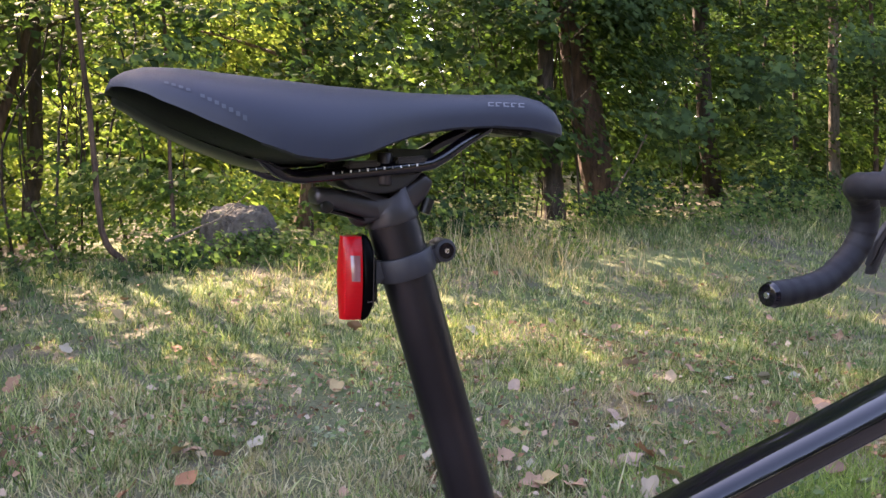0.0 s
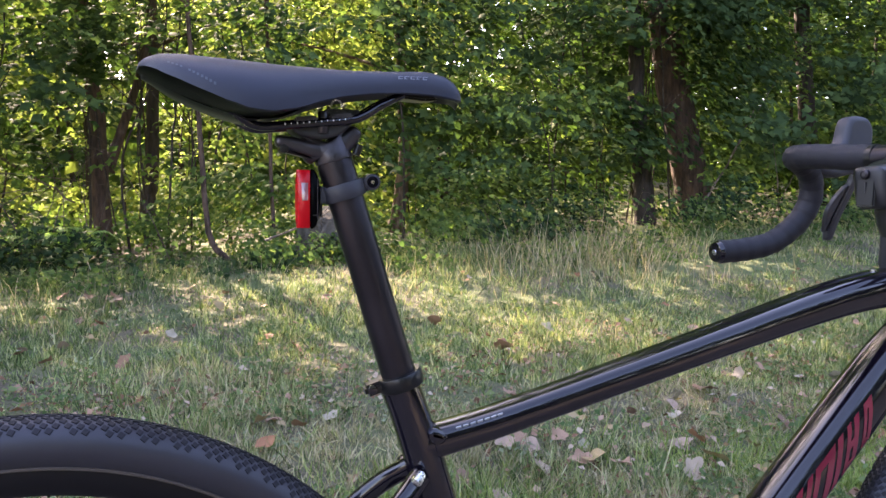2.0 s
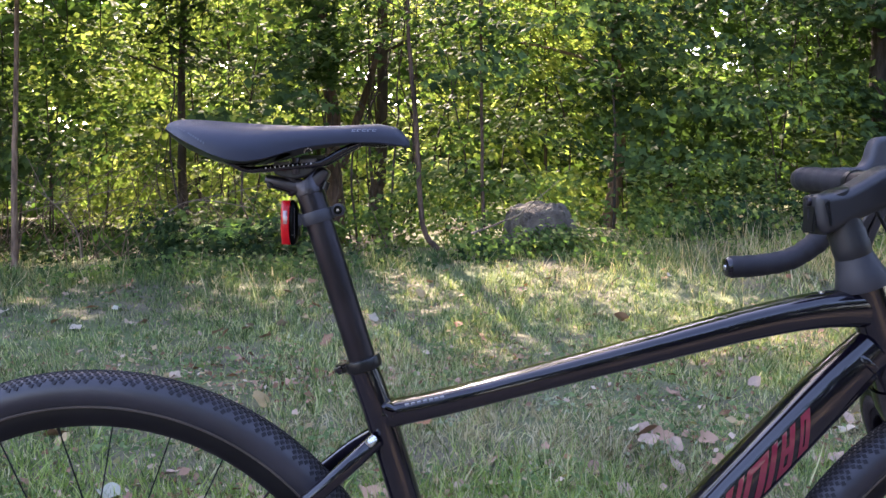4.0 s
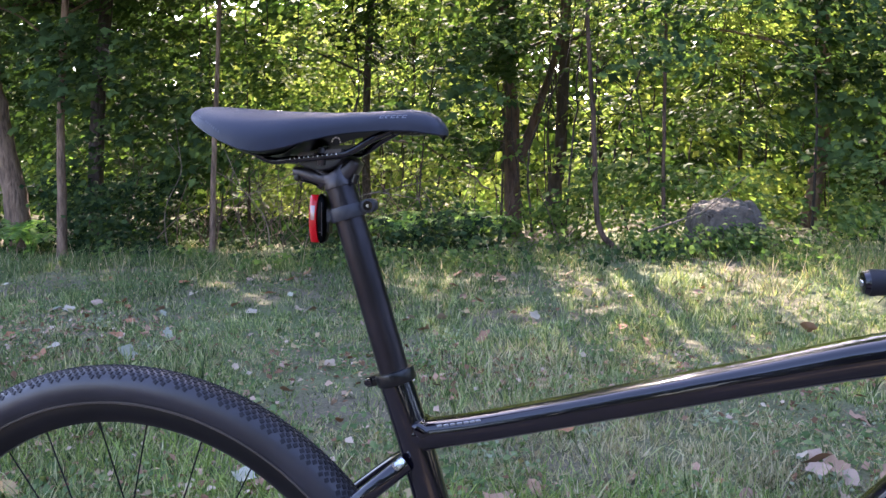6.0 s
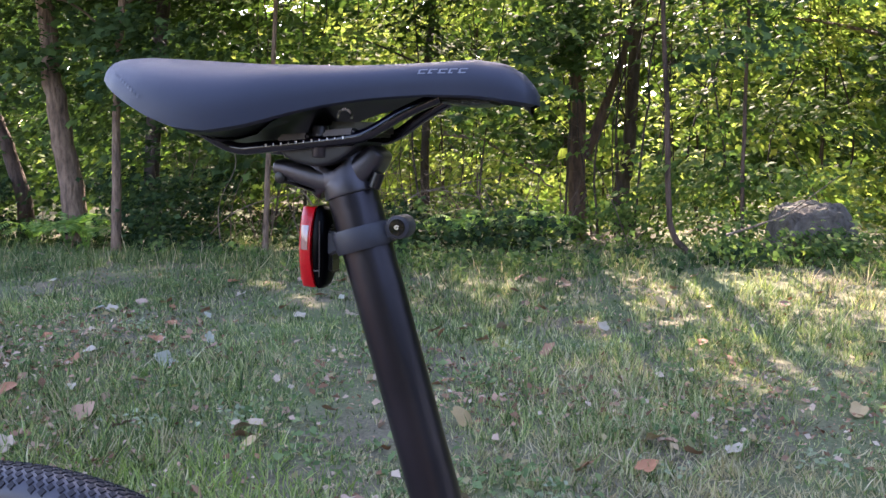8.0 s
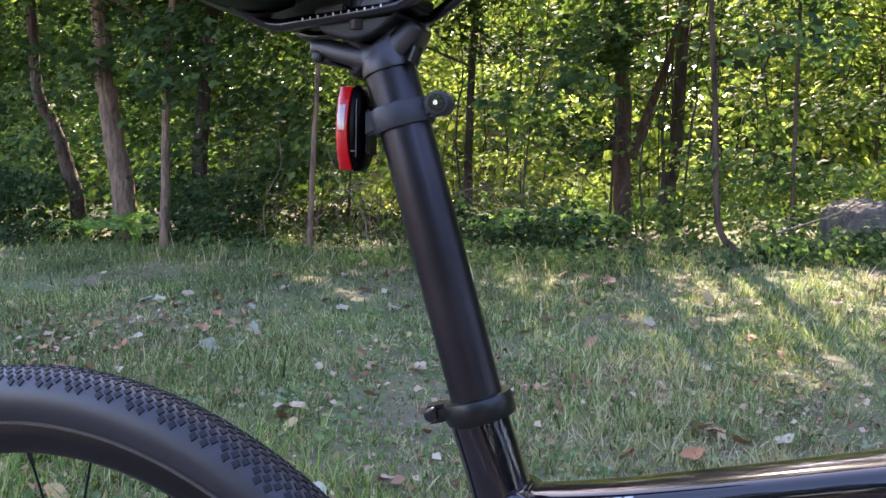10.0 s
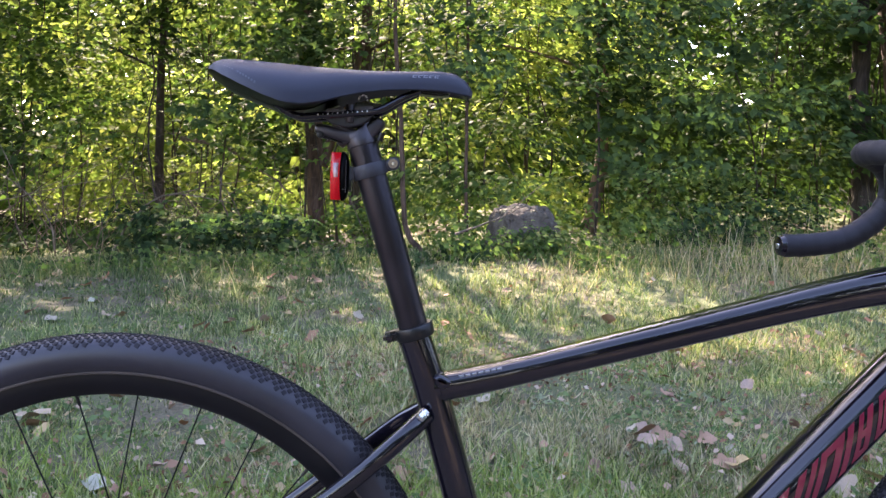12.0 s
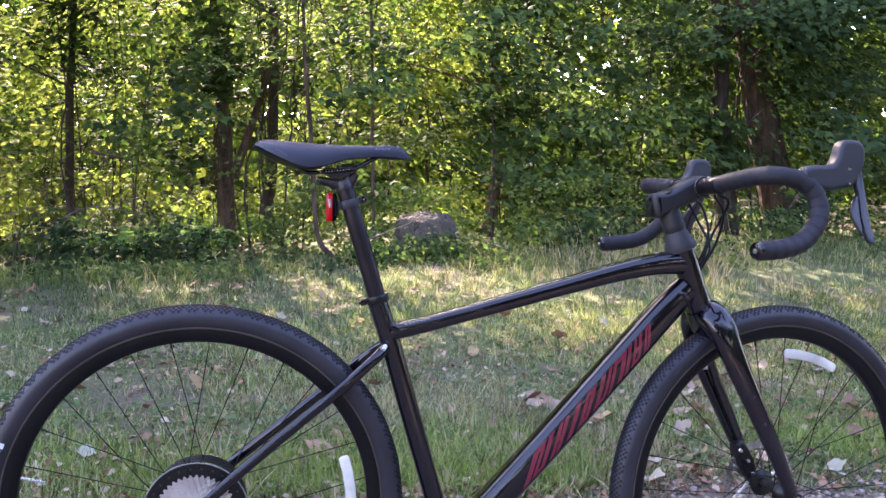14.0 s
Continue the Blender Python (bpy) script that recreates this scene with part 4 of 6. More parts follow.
# two layers above the view, added to shade the -x end of the lawn
undergrowth("overhanging_boughs", np.column_stack([rng.uniform(-9, -1.2, 560), rng.uniform(4.3, 6.6, 560), rng.uniform(3.0, 4.6, 560)]), (0.30, 0.30, 0.12), 26, 0.13, M_LEAF_DARK, "unseen leafy boughs added high over the lawn's edge to shade it", True)
undergrowth("low_boughs", np.column_stack([rng.uniform(-8.5, -0.3, 560), rng.uniform(4.1, 6.4, 560), rng.uniform(2.6, 3.6, 560)]), (0.26, 0.26, 0.08), 24, 0.12, M_LEAF_DARK, "unseen lower boughs added to shade the end of the lawn", True)
# a band of leaves above the view that keeps sun off the near lawn
undergrowth("lower_canopy", sloping_canopy(2300, 41), (0.28, 0.28, 0.12), 34, 0.13, M_LEAF, "unseen leafy branches added over the wood's edge to shade the near lawn", True)
undergrowth("canopy", np.vstack([cloud(260, 4.5, 15, 7.5, 12, 3.6, 6.2, 17, -0.1, 0.8), cloud(300, -14, -4.2, 7.0, 12, 3.4, 6.2, 28, -0.2, 0.8), cloud(2000, -14, 15, 6.6, 11.5, 5.6, 10.5, 24, -0.6, 0.8), cloud(700, 5.0, 20, 12.0, 19, 3.6, 9.5, 29, -0.4, 0.8), cloud(500, -18, -5.5, 12.0, 19, 3.6, 9.5, 30, -0.4, 0.8)]), (0.34, 0.34, 0.15), 24, 0.18, M_LEAF, "high leaves of the wood's canopy", True)
# hidden layer added to keep sun off the leaves at the +x end
undergrowth("maple_canopy", under_gaps(np.column_stack([rng.uniform(2.3, 8.5, 340), rng.uniform(7.8, 11.2, 340), rng.uniform(3.6, 5.6, 340)])), (0.32, 0.32, 0.12), 24, 0.17, M_LEAF_DARK, "unseen dark branches added to shade the leaves round the large maples", True)
# tops far above the view, added to shade bicycle, drive and tree belt
undergrowth("tree_tops", cloud(1500, -20, 20, 7.5, 16, 9.0, 17.0, 27, -0.6, 0.5), (0.7, 0.7, 0.40), 24, 0.60, M_LEAF, "unseen tree tops added to shade the bicycle and the drive", True)
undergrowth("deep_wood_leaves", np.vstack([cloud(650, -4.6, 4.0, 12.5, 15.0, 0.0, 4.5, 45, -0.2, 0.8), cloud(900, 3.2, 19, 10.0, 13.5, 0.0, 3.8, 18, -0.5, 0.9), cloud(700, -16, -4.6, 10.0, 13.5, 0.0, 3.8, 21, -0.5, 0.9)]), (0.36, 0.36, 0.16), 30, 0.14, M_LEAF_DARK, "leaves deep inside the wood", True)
undergrowth("glade_leaves", cloud(700, -6.0, 3.6, 10.6, 13.0, 0.0, 4.2, 44, 0.75, 1.8), (0.30, 0.30, 0.14), 30, 0.13, M_LEAF_LIGHT, "leaves coloured yellow-green as sunlit, in a glade inside the wood", True)
undergrowth("wood_floor_plants", cloud(900, -30, 35, 10.5, 24, 0.0, 1.3, 25, -0.6, 0.5), (0.6, 0.6, 0.2), 24, 0.26, M_LEAF, "green plants covering the floor of the wood", True)


def belt(n, x0, x1, y0, y1, z1, seed):
    """Spray centres of a closed belt of trees with an uneven top."""
    r = np.random.default_rng(seed)
    x, y, z = r.uniform(x0, x1, n), r.uniform(y0, y1, n), r.uniform(0, 1, n)
    return np.column_stack([x, y, z * (z1 + 0.12 * z1 * patch_noise(x, y, 0.5, seed)) + lift(x, y)])


undergrowth("far_tree_line", np.vstack([belt(900, -45, 50, 21, 24, 9.0, 19), belt(1700, -40, 45, 24, 29, 11.0, 39)]), (1.0, 1.0, 0.6), 28, 0.62, M_LEAF, "tree line beyond the wood", True)
# made-up belt behind and beside the drive, added to darken reflections on the bicycle
undergrowth("tree_belt", np.vstack([cloud(900, -4, 30, -13, -7, 0.0, 5.0, 20, -0.6, 0.2), cloud(400, -34, -4, -24, -18, 0.0, 3.5, 26, -0.6, 0.2), cloud(300, -22, -16, -10, 14, 0.0, 3.0, 22, -0.6, 0.2), cloud(600, 15, 21, -10, 14, 0.0, 10.0, 23, -0.6, 0.2)]), (0.8, 0.8, 0.4), 16, 0.50, M_LEAF_DARK, "dark tree belt added round the lawn's other sides for its reflections", True)


def thin_stems():
    """Slender dark stems of young trees, some forked, that stand before the bright leaves."""
    r = np.random.default_rng(61)
    for _ in range(64):
        x, y = r.uniform(-4.0, 6.0), r.uniform(7.0, 9.6)
        z, rad, lean, bow = g(x, y), r.uniform(0.005, 0.016), r.normal(0, 0.22), r.normal(0, 0.06)
        t = thing("young_stem", (x, y, z), "slender dark stem of a young tree among leaves", "sapling", "young stems of the wood")
        p = [(x, y, z - 0.05), (x + lean * 0.3 + bow, y, z + 0.9), (x + lean * 0.7 - bow, y + 0.05, z + 1.9), (x + lean * 1.3, y + 0.1, z + 3.4)]
        part("stem", limb(bmesh.new(), p, rad, rad * 0.45, 6, 0.02), M_BARK_DARK, t)
        for _ in range(r.integers(1, 4)):
            u = r.uniform(0.25, 0.9)
            q = (x + lean * u, y + 0.03, z + 0.3 + 2.4 * u)
            d = r.choice([-1, 1]) * r.uniform(0.25, 0.8)
            part("twig", limb(bmesh.new(), [q, (q[0] + d * 0.5, y, q[2] + 0.3), (q[0] + d, y, q[2] + r.uniform(0.35, 0.8))], rad * 0.5, 0.002, 5), M_BARK_DARK, t)


thin_stems()


def bare_thicket():
    """Tangle of bare brown twigs in the gloom below the leaves."""
    bm = bmesh.new()
    r = np.random.default_rng(15)
    for _ in range(140):
        x, y = r.uniform(-4.6, -0.6), r.uniform(6.2, 7.6)
        if r.random() < 0.25:
            x = r.uniform(-8, 9)
        z, a, up = g(x, y), r.normal(0, 0.55), r.uniform(0.35, 1.3)
        bow = r.normal(0, 0.18)
        p = [(x, y, z - 0.03), (x + a * 0.3 + bow, y, z + up * 0.45), (x + a * 0.8 + bow, y + 0.1, z + up * 0.85), (x + a * 1.4, y + 0.1, z + up * r.uniform(0.7, 1.05))]
        limb(bm, p, r.uniform(0.003, 0.007), 0.0015, 5)
    me = bpy.data.meshes.new("bare_thicket")
    bm.to_mesh(me)
    bm.free()
    me.materials.append(M_THICKET)
    me.shade_smooth()
    tagged(new("bare_thicket", me), "tangle of bare brown twigs in the gloom of the undergrowth", "twigs", kind="stuff")


bare_thicket()


def fern(x, y, size, seed):
    """A clump of arching fronds with paired leaflets."""
    r = np.random.default_rng(seed)
    t = thing("fern", (x, y, g(x, y)), "bright green fern at the foot of a tree", "fern", "ferns")
    for k in range(8):
        a = 2.4 * k + r.uniform(-0.3, 0.3)
        out, up = Vector((math.cos(a), math.sin(a), 0)), size * r.uniform(0.75, 1.1)
        p = smooth_path([(x, y, g(x, y)), tuple(Vector((x, y, g(x, y) + up * 0.6)) + out * up * 0.25), tuple(Vector((x, y, g(x, y) + up * 0.8)) + out * up * 0.65), tuple(Vector((x, y, g(x, y) + up * 0.62)) + out * up)], 7)
        bm = sweep(bmesh.new(), [tuple(q) for q in p], [0.003 - 0.0001 * i for i in range(len(p))], 4)
        for i in range(4, len(p)):
            u = i / (len(p) - 1)
            d = Vector(p[i]) - Vector(p[i - 1])
            side = Vector((-out.y, out.x, 0))
            w = size * 0.30 * math.sin(math.pi * min(1, 1.15 - u)) + 0.01
            for sgn in (-1, 1):
                tip = Vector(p[i]) + side * sgn * w + d * 0.9 + Vector((0, 0, -w * 0.15))
                m1 = Vector(p[i]) + side * sgn * w * 0.45 + d * 0.75
                m2 = Vector(p[i]) + side * sgn * w * 0.45 - d * 0.05
                bm.faces.new([bm.verts.new(q) for q in (Vector(p[i]), m1, tip, m2)])
        part("frond", bm, M_FERN, t)


fern(-5.25, 5.95, 0.42, 1)
fern(-4.95, 5.85, 0.36, 2)
fern(-5.7, 6.0, 0.34, 3)
fern(-1.35, 6.25, 0.40, 4)
fern(-0.75, 6.35, 0.36, 5)
fern(-1.75, 6.4, 0.30, 6)


def far_trunks():
    bm = bmesh.new()
    r = np.random.default_rng(5)
    for _ in range(20):
        x, y = r.uniform(-13, 17), r.uniform(9.2, 15)
        z, rad = g(x, y), r.uniform(0.025, 0.06)
        dx = r.normal(0, 0.25)
        limb(bm, [(x, y, z - 0.1), (x + dx * 0.3, y, z + 2), (x + dx, y, z + 7)], rad, rad * 0.5, 7)
    me = bpy.data.meshes.new("deep_wood_trunks")
    bm.to_mesh(me)
    bm.free()
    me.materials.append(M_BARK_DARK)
    me.shade_smooth()
    tagged(new("deep_wood_trunks", me), "thin dark trunks deep inside the wood", "trees", kind="stuff")


far_trunks()


def boulder():
    t = thing("boulder", (1.30, 6.15, g(1.3, 6.15)), "brown-grey lichened boulder at the edge of the wood", "rock")
    bm = bmesh.new()
    bmesh.ops.create_icosphere(bm, subdivisions=5, radius=1.0)
    # broken faces of the stone: direction and distance of each cut
    cuts = [((-0.05, -0.15, 1), 0.60), ((0.75, -0.3, 0.8), 0.80), ((-0.9, -0.45, 0.35), 0.78), ((0.15, -1, 0.25), 0.72), ((0.9, -0.6, -0.1), 0.80), ((-0.5, -0.8, 0.75), 0.84), ((0.4, -0.7, 0.85), 0.90)]
    cuts = [(Vector(d).normalized(), h) for d, h in cuts]
    for v in bm.verts:
        q = v.co.copy()
        for d, h in cuts:
            over = q.dot(d) - h
            if over > 0:
                q -= d * over * 0.88
        c = v.co
        n = noise.noise(c * 2.1 + Vector((3, 1, 7))) * 0.10 + noise.noise(c * 5.5) * 0.055 + noise.noise(c * 13) * 0.028 + noise.noise(c * 30) * 0.012
        n -= 0.07 * max(0.0, 1 - abs(noise.noise(c * 2.7 + Vector((9, 2, 4)))) * 14)
        q *= 1 + n
        v.co = Vector((1.325 + q.x * 0.325, 6.17 + q.y * 0.27, g(1.3, 6.15) + 0.085 + max(-0.5, q.z) * 0.44))
    part("stone", bm, M_STONE, t, smooth=False)


boulder()


# ---- fallen leaves ----
def dry_leaf_mesh(seed, lobed, mat):
    r = np.random.default_rng(seed)
    bm = bmesh.new()
    n = 18
    rim, inner = [], []
    curl, bend = r.uniform(0.2, 0.7), r.uniform(-0.3, 0.5)
    for k in range(n):
        a = 2 * math.pi * k / n
        rad = 0.42 + (0.06 * math.cos(5 * a) + 0.05 * math.cos(2 * a) if lobed else 0.10 * math.cos(a) + 0.05 * math.cos(3 * a)) + r.normal(0, 0.03)
        for ring, s in ((rim, 1.0), (inner, 0.55)):
            x, y = rad * s * math.sin(a) * 0.85, rad * s * math.cos(a)
            z = curl * x * x * 1.6 + bend * y * y + 0.05 * s * math.sin(3 * a + seed) + 0.05
            ring.append(bm.verts.new((x, y, z)))
    c = bm.verts.new((0, 0, 0.03))
    for k in range(n):
        j = (k + 1) % n
        bm.faces.new((inner[k], inner[j], rim[j], rim[k]))
        bm.faces.new((c, inner[j], inner[k]))
    sweep(bm, [(0, -0.35, 0.04), (0.03, -0.55, 0.06), (0.08, -0.75, 0.10)], [0.012, 0.011, 0.009], 5)
    bmesh.ops.recalc_face_normals(bm, faces=bm.faces)
    me = bpy.data.meshes.new("fallen_leaf")
    bm.to_mesh(me)
    bm.free()
    me.materials.append(mat)
    me.shade_smooth()
    return me


DRY = [dry_leaf_mesh(k, k % 2 == 0, M_LITTER) for k in range(6)]
BLEACHED = [dry_leaf_mesh(k + 6, k % 2 == 0, M_PALE_LITTER) for k in range(4)]
# leaves that catch the eye: place and size
BROWN = [(1.71, 3.20, .13), (1.11, 2.79, .085), (2.24, 2.21, .13), (-0.826, 1.75, .095), (0.41, 2.19, .10), (1.15, 1.74, .09), (-1.71, 3.68, .10), (-0.68, 2.08, .08), (-0.23, 2.16, .12),
         (0.338, 4.47, .09), (0.562, 3.66, .08), (1.54, 3.85, .10), (1.18, 1.52, .09), (1.38, 1.55, .10), (1.76, 1.47, .10), (2.25, 1.51, .09), (2.53, 2.68, .10), (-0.08, 1.55, .08), (-1.75, 4.90, .10), (0.74, 3.95, .05),
         (1.17, 1.85, .10), (-0.45, 4.89, .11), (-0.30, 4.85, .10), (-0.60, 4.93, .09), (-1.73, 4.79, .07), (2.10, 5.55, .11), (0.68, 3.38, .09), (0.44, 2.19, .08), (1.36, 1.78, .09), (1.16, 1.82, .10), (1.76, 3.33, .08), (3.10, 4.90, .08), (0.28, 1.26, .12)]
PALE = [(2.05, 2.12, .07), (-1.61, 2.41, .13), (-2.0, 2.45, .08), (-2.14, 3.92, .08), (-3.5, 3.87, .09), (-2.54, 3.25, .08), (1.05, 3.43, .055), (2.14, 3.59, .11), (2.95, 2.26, .10), (0.66, 2.19, .07), (-0.87, 1.82, .12), (-0.68, 2.52, .07),
        (-0.45, 1.25, .10), (1.35, 1.05, .09), (1.75, 1.05, .10), (1.95, 0.95, .10), (1.30, 0.90, .10), (1.62, 1.38, .10), (1.85, 1.15, .11)]
SEEN = BROWN + PALE


def fallen_leaves():
    r = np.random.default_rng(31)
    spots = list(SEEN)
    while len(spots) < 285:
        y = 0.85 + 4.6 * r.beta(1.0, 1.3)
        x = r.uniform(-0.85 * y - 0.5, 1.0 * y + 1.3)
        if r.random() < 0.45 + 0.5 * float(patch_noise(np.array([x]), np.array([y]), 1.6, 77)[0]):
            spots.append((x, y, r.uniform(0.035, 0.095)))
    for k, (x, y, size) in enumerate(spots):
        pale = len(BROWN) <= k < len(SEEN) or (k >= len(SEEN) and k % 6 == 0)
        ob = new("fallen_leaf", BLEACHED[k % 4] if pale else DRY[k % 6])
        up = g(x, y) + 0.016 + (0.012 if k < len(SEEN) else r.uniform(0, 0.015))
        ob.matrix_world = pose(x, y, up, r.normal(0, 22), r.normal(0, 22), r.uniform(0, 360)) @ Matrix.Scale(size, 4)
        tagged(ob, "bleached pale curled leaf lying on the grass" if pale else "dry brown curled leaf lying on the grass", "leaf", "fallen leaves")


fallen_leaves()


# ---- bicycle ----
# The bicycle stands along +x in the plane y = 0; its drive side faces -y.
AXLE, WHEEL_R = Vector((0.055, 0, 0.353)), 0.353
bike = thing("bicycle", (0.55, 0, 0.0), "gloss black gravel bicycle with drop handlebars and maroon lettering bars", "bicycle")
STEER_FOOT, STEER_ANGLE, HEAD_ANGLE = Vector((0.965, 0, 0.69)), 9.0, 68.0
steer_axis = Vector((-math.cos(radians(HEAD_ANGLE)), 0, math.sin(radians(HEAD_ANGLE))))
STEER = Matrix.Translation(STEER_FOOT) @ Matrix.Rotation(radians(STEER_ANGLE), 4, steer_axis) @ Matrix.Translation(-STEER_FOOT)


def steered(bm):
    bmesh.ops.transform(bm, matrix=STEER, verts=bm.verts)
    return bm


def post_x(z):
    return 0.303 - (z - 0.888) * 0.3125


def frame_tube(name, rows, mat=M_GLOSS, seg=28, power=2.6, y=0.0, pieces=6):
    """rows: x, z, half width, half height along the tube."""
    p = smooth_path(rows, pieces)
    return part(name, sweep(bmesh.new(), [(a, y, b) for a, b, _, _ in p], [(c, d) for _, _, c, d in p], seg, power, (0, 1, 0)), mat, bike)


TOP = [(0.372, 0.657, 0.017, 0.0150), (0.43, 0.670, 0.018, 0.0142), (0.49, 0.686, 0.019, 0.0140), (0.60, 0.7165, 0.020, 0.0145), (0.695, 0.743, 0.021, 0.0155),
       (0.79, 0.769, 0.022, 0.0175), (0.86, 0.784, 0.022, 0.0195), (0.915, 0.789, 0.021, 0.022)]
top_tube = frame_tube("top_tube", TOP, power=2.9)
DOWN = [(0.930, 0.742, 0.022, 0.024), (0.885, 0.696, 0.026, 0.0265), (0.80, 0.599, 0.028, 0.0280), (0.66, 0.440, 0.029, 0.0285), (0.505, 0.270, 0.029, 0.0285)]
down_tube = frame_tube("down_tube", DOWN, power=2.6)
seat_tube = frame_tube("seat_tube", [(0.352, 0.722, 0.0172, 0.0172), (0.366, 0.685, 0.0175, 0.0175), (0.384, 0.63, 0.0172, 0.018), (0.42, 0.51, 0.0172, 0.0178), (0.462, 0.37, 0.0175, 0.0175), (0.492, 0.27, 0.019, 0.019)], power=2.0)
part("head_tube", sweep(bmesh.new(), [(0.9735, 0, 0.669), (0.9655, 0, 0.688), (0.945, 0, 0.738), (0.927, 0, 0.785), (0.9135, 0, 0.817)], [0.0245, 0.0250, 0.0225, 0.0225, 0.0235], 28), M_GLOSS, bike)
part("bottom_bracket_shell", tube((0.495, -0.036, 0.27), (0.495, 0.036, 0.27), 0.023, rounded=0.003, seg=24), M_GLOSS, bike)


def weld(name, centre, axis, r, parent):
    """A smooth bead where two tubes meet."""
    bm = bmesh.new()
    lathe(bm, [(r + 0.002 * math.cos(a), 0.004 * math.sin(a)) for a in np.linspace(0, 2 * math.pi, 9)[:-1]], centre, axis, 32)
    return part(name, bm, M_GLOSS, parent)


weld("weld_bead", (0.388, 0, 0.6605), (0.97, 0, 0.24), 0.0165, top_tube)
part("weld_fillet", pillow([(0.3765, 0.6735), (0.3790, 0.6655), (0.3850, 0.6600), (0.3930, 0.6625), (0.3965, 0.6690), (0.3900, 0.6745), (0.3830, 0.6770)], -0.0188, 0.0188, 0.0050, 4), M_GLOSS, top_tube, "smooth filled weld between top tube and seat tube")
weld("weld_bead", (0.917, 0, 0.727), (0.68, 0, 0.73), 0.0245, down_tube)


def stays(y):
    up = smooth_path([(0.372, y * 0.35, 0.634), (0.345, y * 0.75, 0.612), (0.30, y * 0.95, 0.573), (0.22, y, 0.507), (0.12, y * 1.25, 0.424), (0.050, y * 1.6, 0.362)], 6)
    part("seat_stay", sweep(bmesh.new(), [tuple(q) for q in up], [(0.0085, 0.0095)] * len(up), 16, 2.3, (0, 1, 0)), M_GLOSS, bike)
    # the near-side facet is steel to stand in for a glint on black paint
    part("stay_cap", sweep(bmesh.new(), [(0.3715, y * 0.52, 0.6400), (0.3700, y * 0.54, 0.6385), (0.3645, y * 0.62, 0.6335), (0.3630, y * 0.64, 0.6322)], [(0.0030, 0.0030), (0.0046, 0.0046), (0.0050, 0.0050), (0.0034, 0.0034)], 8, 3.0, (0, 1, 0)), M_STEEL if y < 0 else M_GLOSS, bike, "steel facet standing in for the weld's glint" if y < 0 else "")
    low = smooth_path([(0.492, y * 0.8, 0.272), (0.40, y * 0.95, 0.285), (0.25, y * 1.2, 0.312), (0.055, y * 1.6, 0.345)], 6)
    part("chain_stay", sweep(bmesh.new(), [tuple(q) for q in low], [(0.009, 0.011)] * len(low), 16, 2.3, (0, 1, 0)), M_GLOSS, bike)
    part("dropout", slab([(0.030, 0.375), (0.062, 0.380), (0.085, 0.355), (0.070, 0.330), (0.040, 0.328)], y * 1.6 - 0.004, y * 1.6 + 0.004, 0.0015), M_GLOSS, bike)


stays(-0.042)
stays(0.042)


def on_tube(rows, along, across, power, side=-1):
    """A point on the flank of a straight-ish tube: along 0..1, across -1..1 of its half height."""
    p = smooth_path(rows, 12)
    k = min(int(along * (len(p) - 1)), len(p) - 2)
    u = along * (len(p) - 1) - k
    a = p[k] * (1 - u) + p[k + 1] * u
    d = p[k + 1] - p[k]
    n = math.hypot(d[0], d[1])
    w = a[2] * (1 - min(0.999, abs(across)) ** power) ** (1 / power)
    return Vector((a[0] - d[1] / n * across * a[3], side * (w + 0.0005), a[1] + d[0] / n * across * a[3]))


def letter_bars():
    """Slanted bars that stand in for the big word on the down tube."""
    marks = [(0.302, 0.009), (0.318, 0.007), (0.345, 0.010), (0.366, 0.008), (0.390, 0.010), (0.412, 0.012), (0.444, 0.009), (0.462, 0.008), (0.484, 0.010), (0.512, 0.009), (0.528, 0.009), (0.556, 0.011), (0.586, 0.009), (0.602, 0.008), (0.628, 0.010), (0.648, 0.008), (0.668, 0.012)]
    for k, (at, wide) in enumerate(marks):
        at, wide = 0.37 + (at - 0.30) * 1.13, wide * 1.6
        bm = bmesh.new()
        tall = 0.56
        rows = []
        for j in range(7):
            v = -tall + 2 * tall * j / 6
            rows.append([bm.verts.new(on_tube(DOWN, at + e * wide / 2 + 0.062 * v, v, 2.6)) for e in (-1, 1)])
        for a, b in zip(rows, rows[1:]):
            bm.faces.new((a[0], a[1], b[1], b[0]))
        bmesh.ops.recalc_face_normals(bm, faces=bm.faces)
        part("lettering_bar", bm, M_MAROON, down_tube, "slanted maroon bar of the frame's lettering")
    # cross strokes that join some of the bars
    for i, j, v0, v1 in ((0, 1, 0.36, 0.56), (0, 1, -0.56, -0.36), (2, 3, 0.36, 0.56), (2, 3, -0.12, 0.08), (5, 6, -0.56, -0.36), (7, 8, 0.36, 0.56), (9, 10, -0.56, -0.36), (9, 10, 0.36, 0.56), (12, 13, -0.1, 0.1), (14, 15, 0.36, 0.56), (15, 16, -0.56, -0.36)):
        a0, a1 = (0.37 + (marks[k][0] - 0.30) * 1.13 for k in (i, j))
        bm = bmesh.new()
        rows = [[bm.verts.new(on_tube(DOWN, a0 + (a1 - a0) * u / 3 + 0.062 * v, v, 2.6)) for u in range(4)] for v in (v0, (v0 + v1) / 2, v1)]
        for a, b in zip(rows, rows[1:]):
            for k in range(3):
                bm.faces.new((a[k], a[k + 1], b[k + 1], b[k]))
        bmesh.ops.recalc_face_normals(bm, faces=bm.faces)
        for v in bm.verts:
            v.co.y -= 0.00025
        part("lettering_bar", bm, M_MAROON, down_tube, "maroon cross stroke of the frame's lettering")


letter_bars()
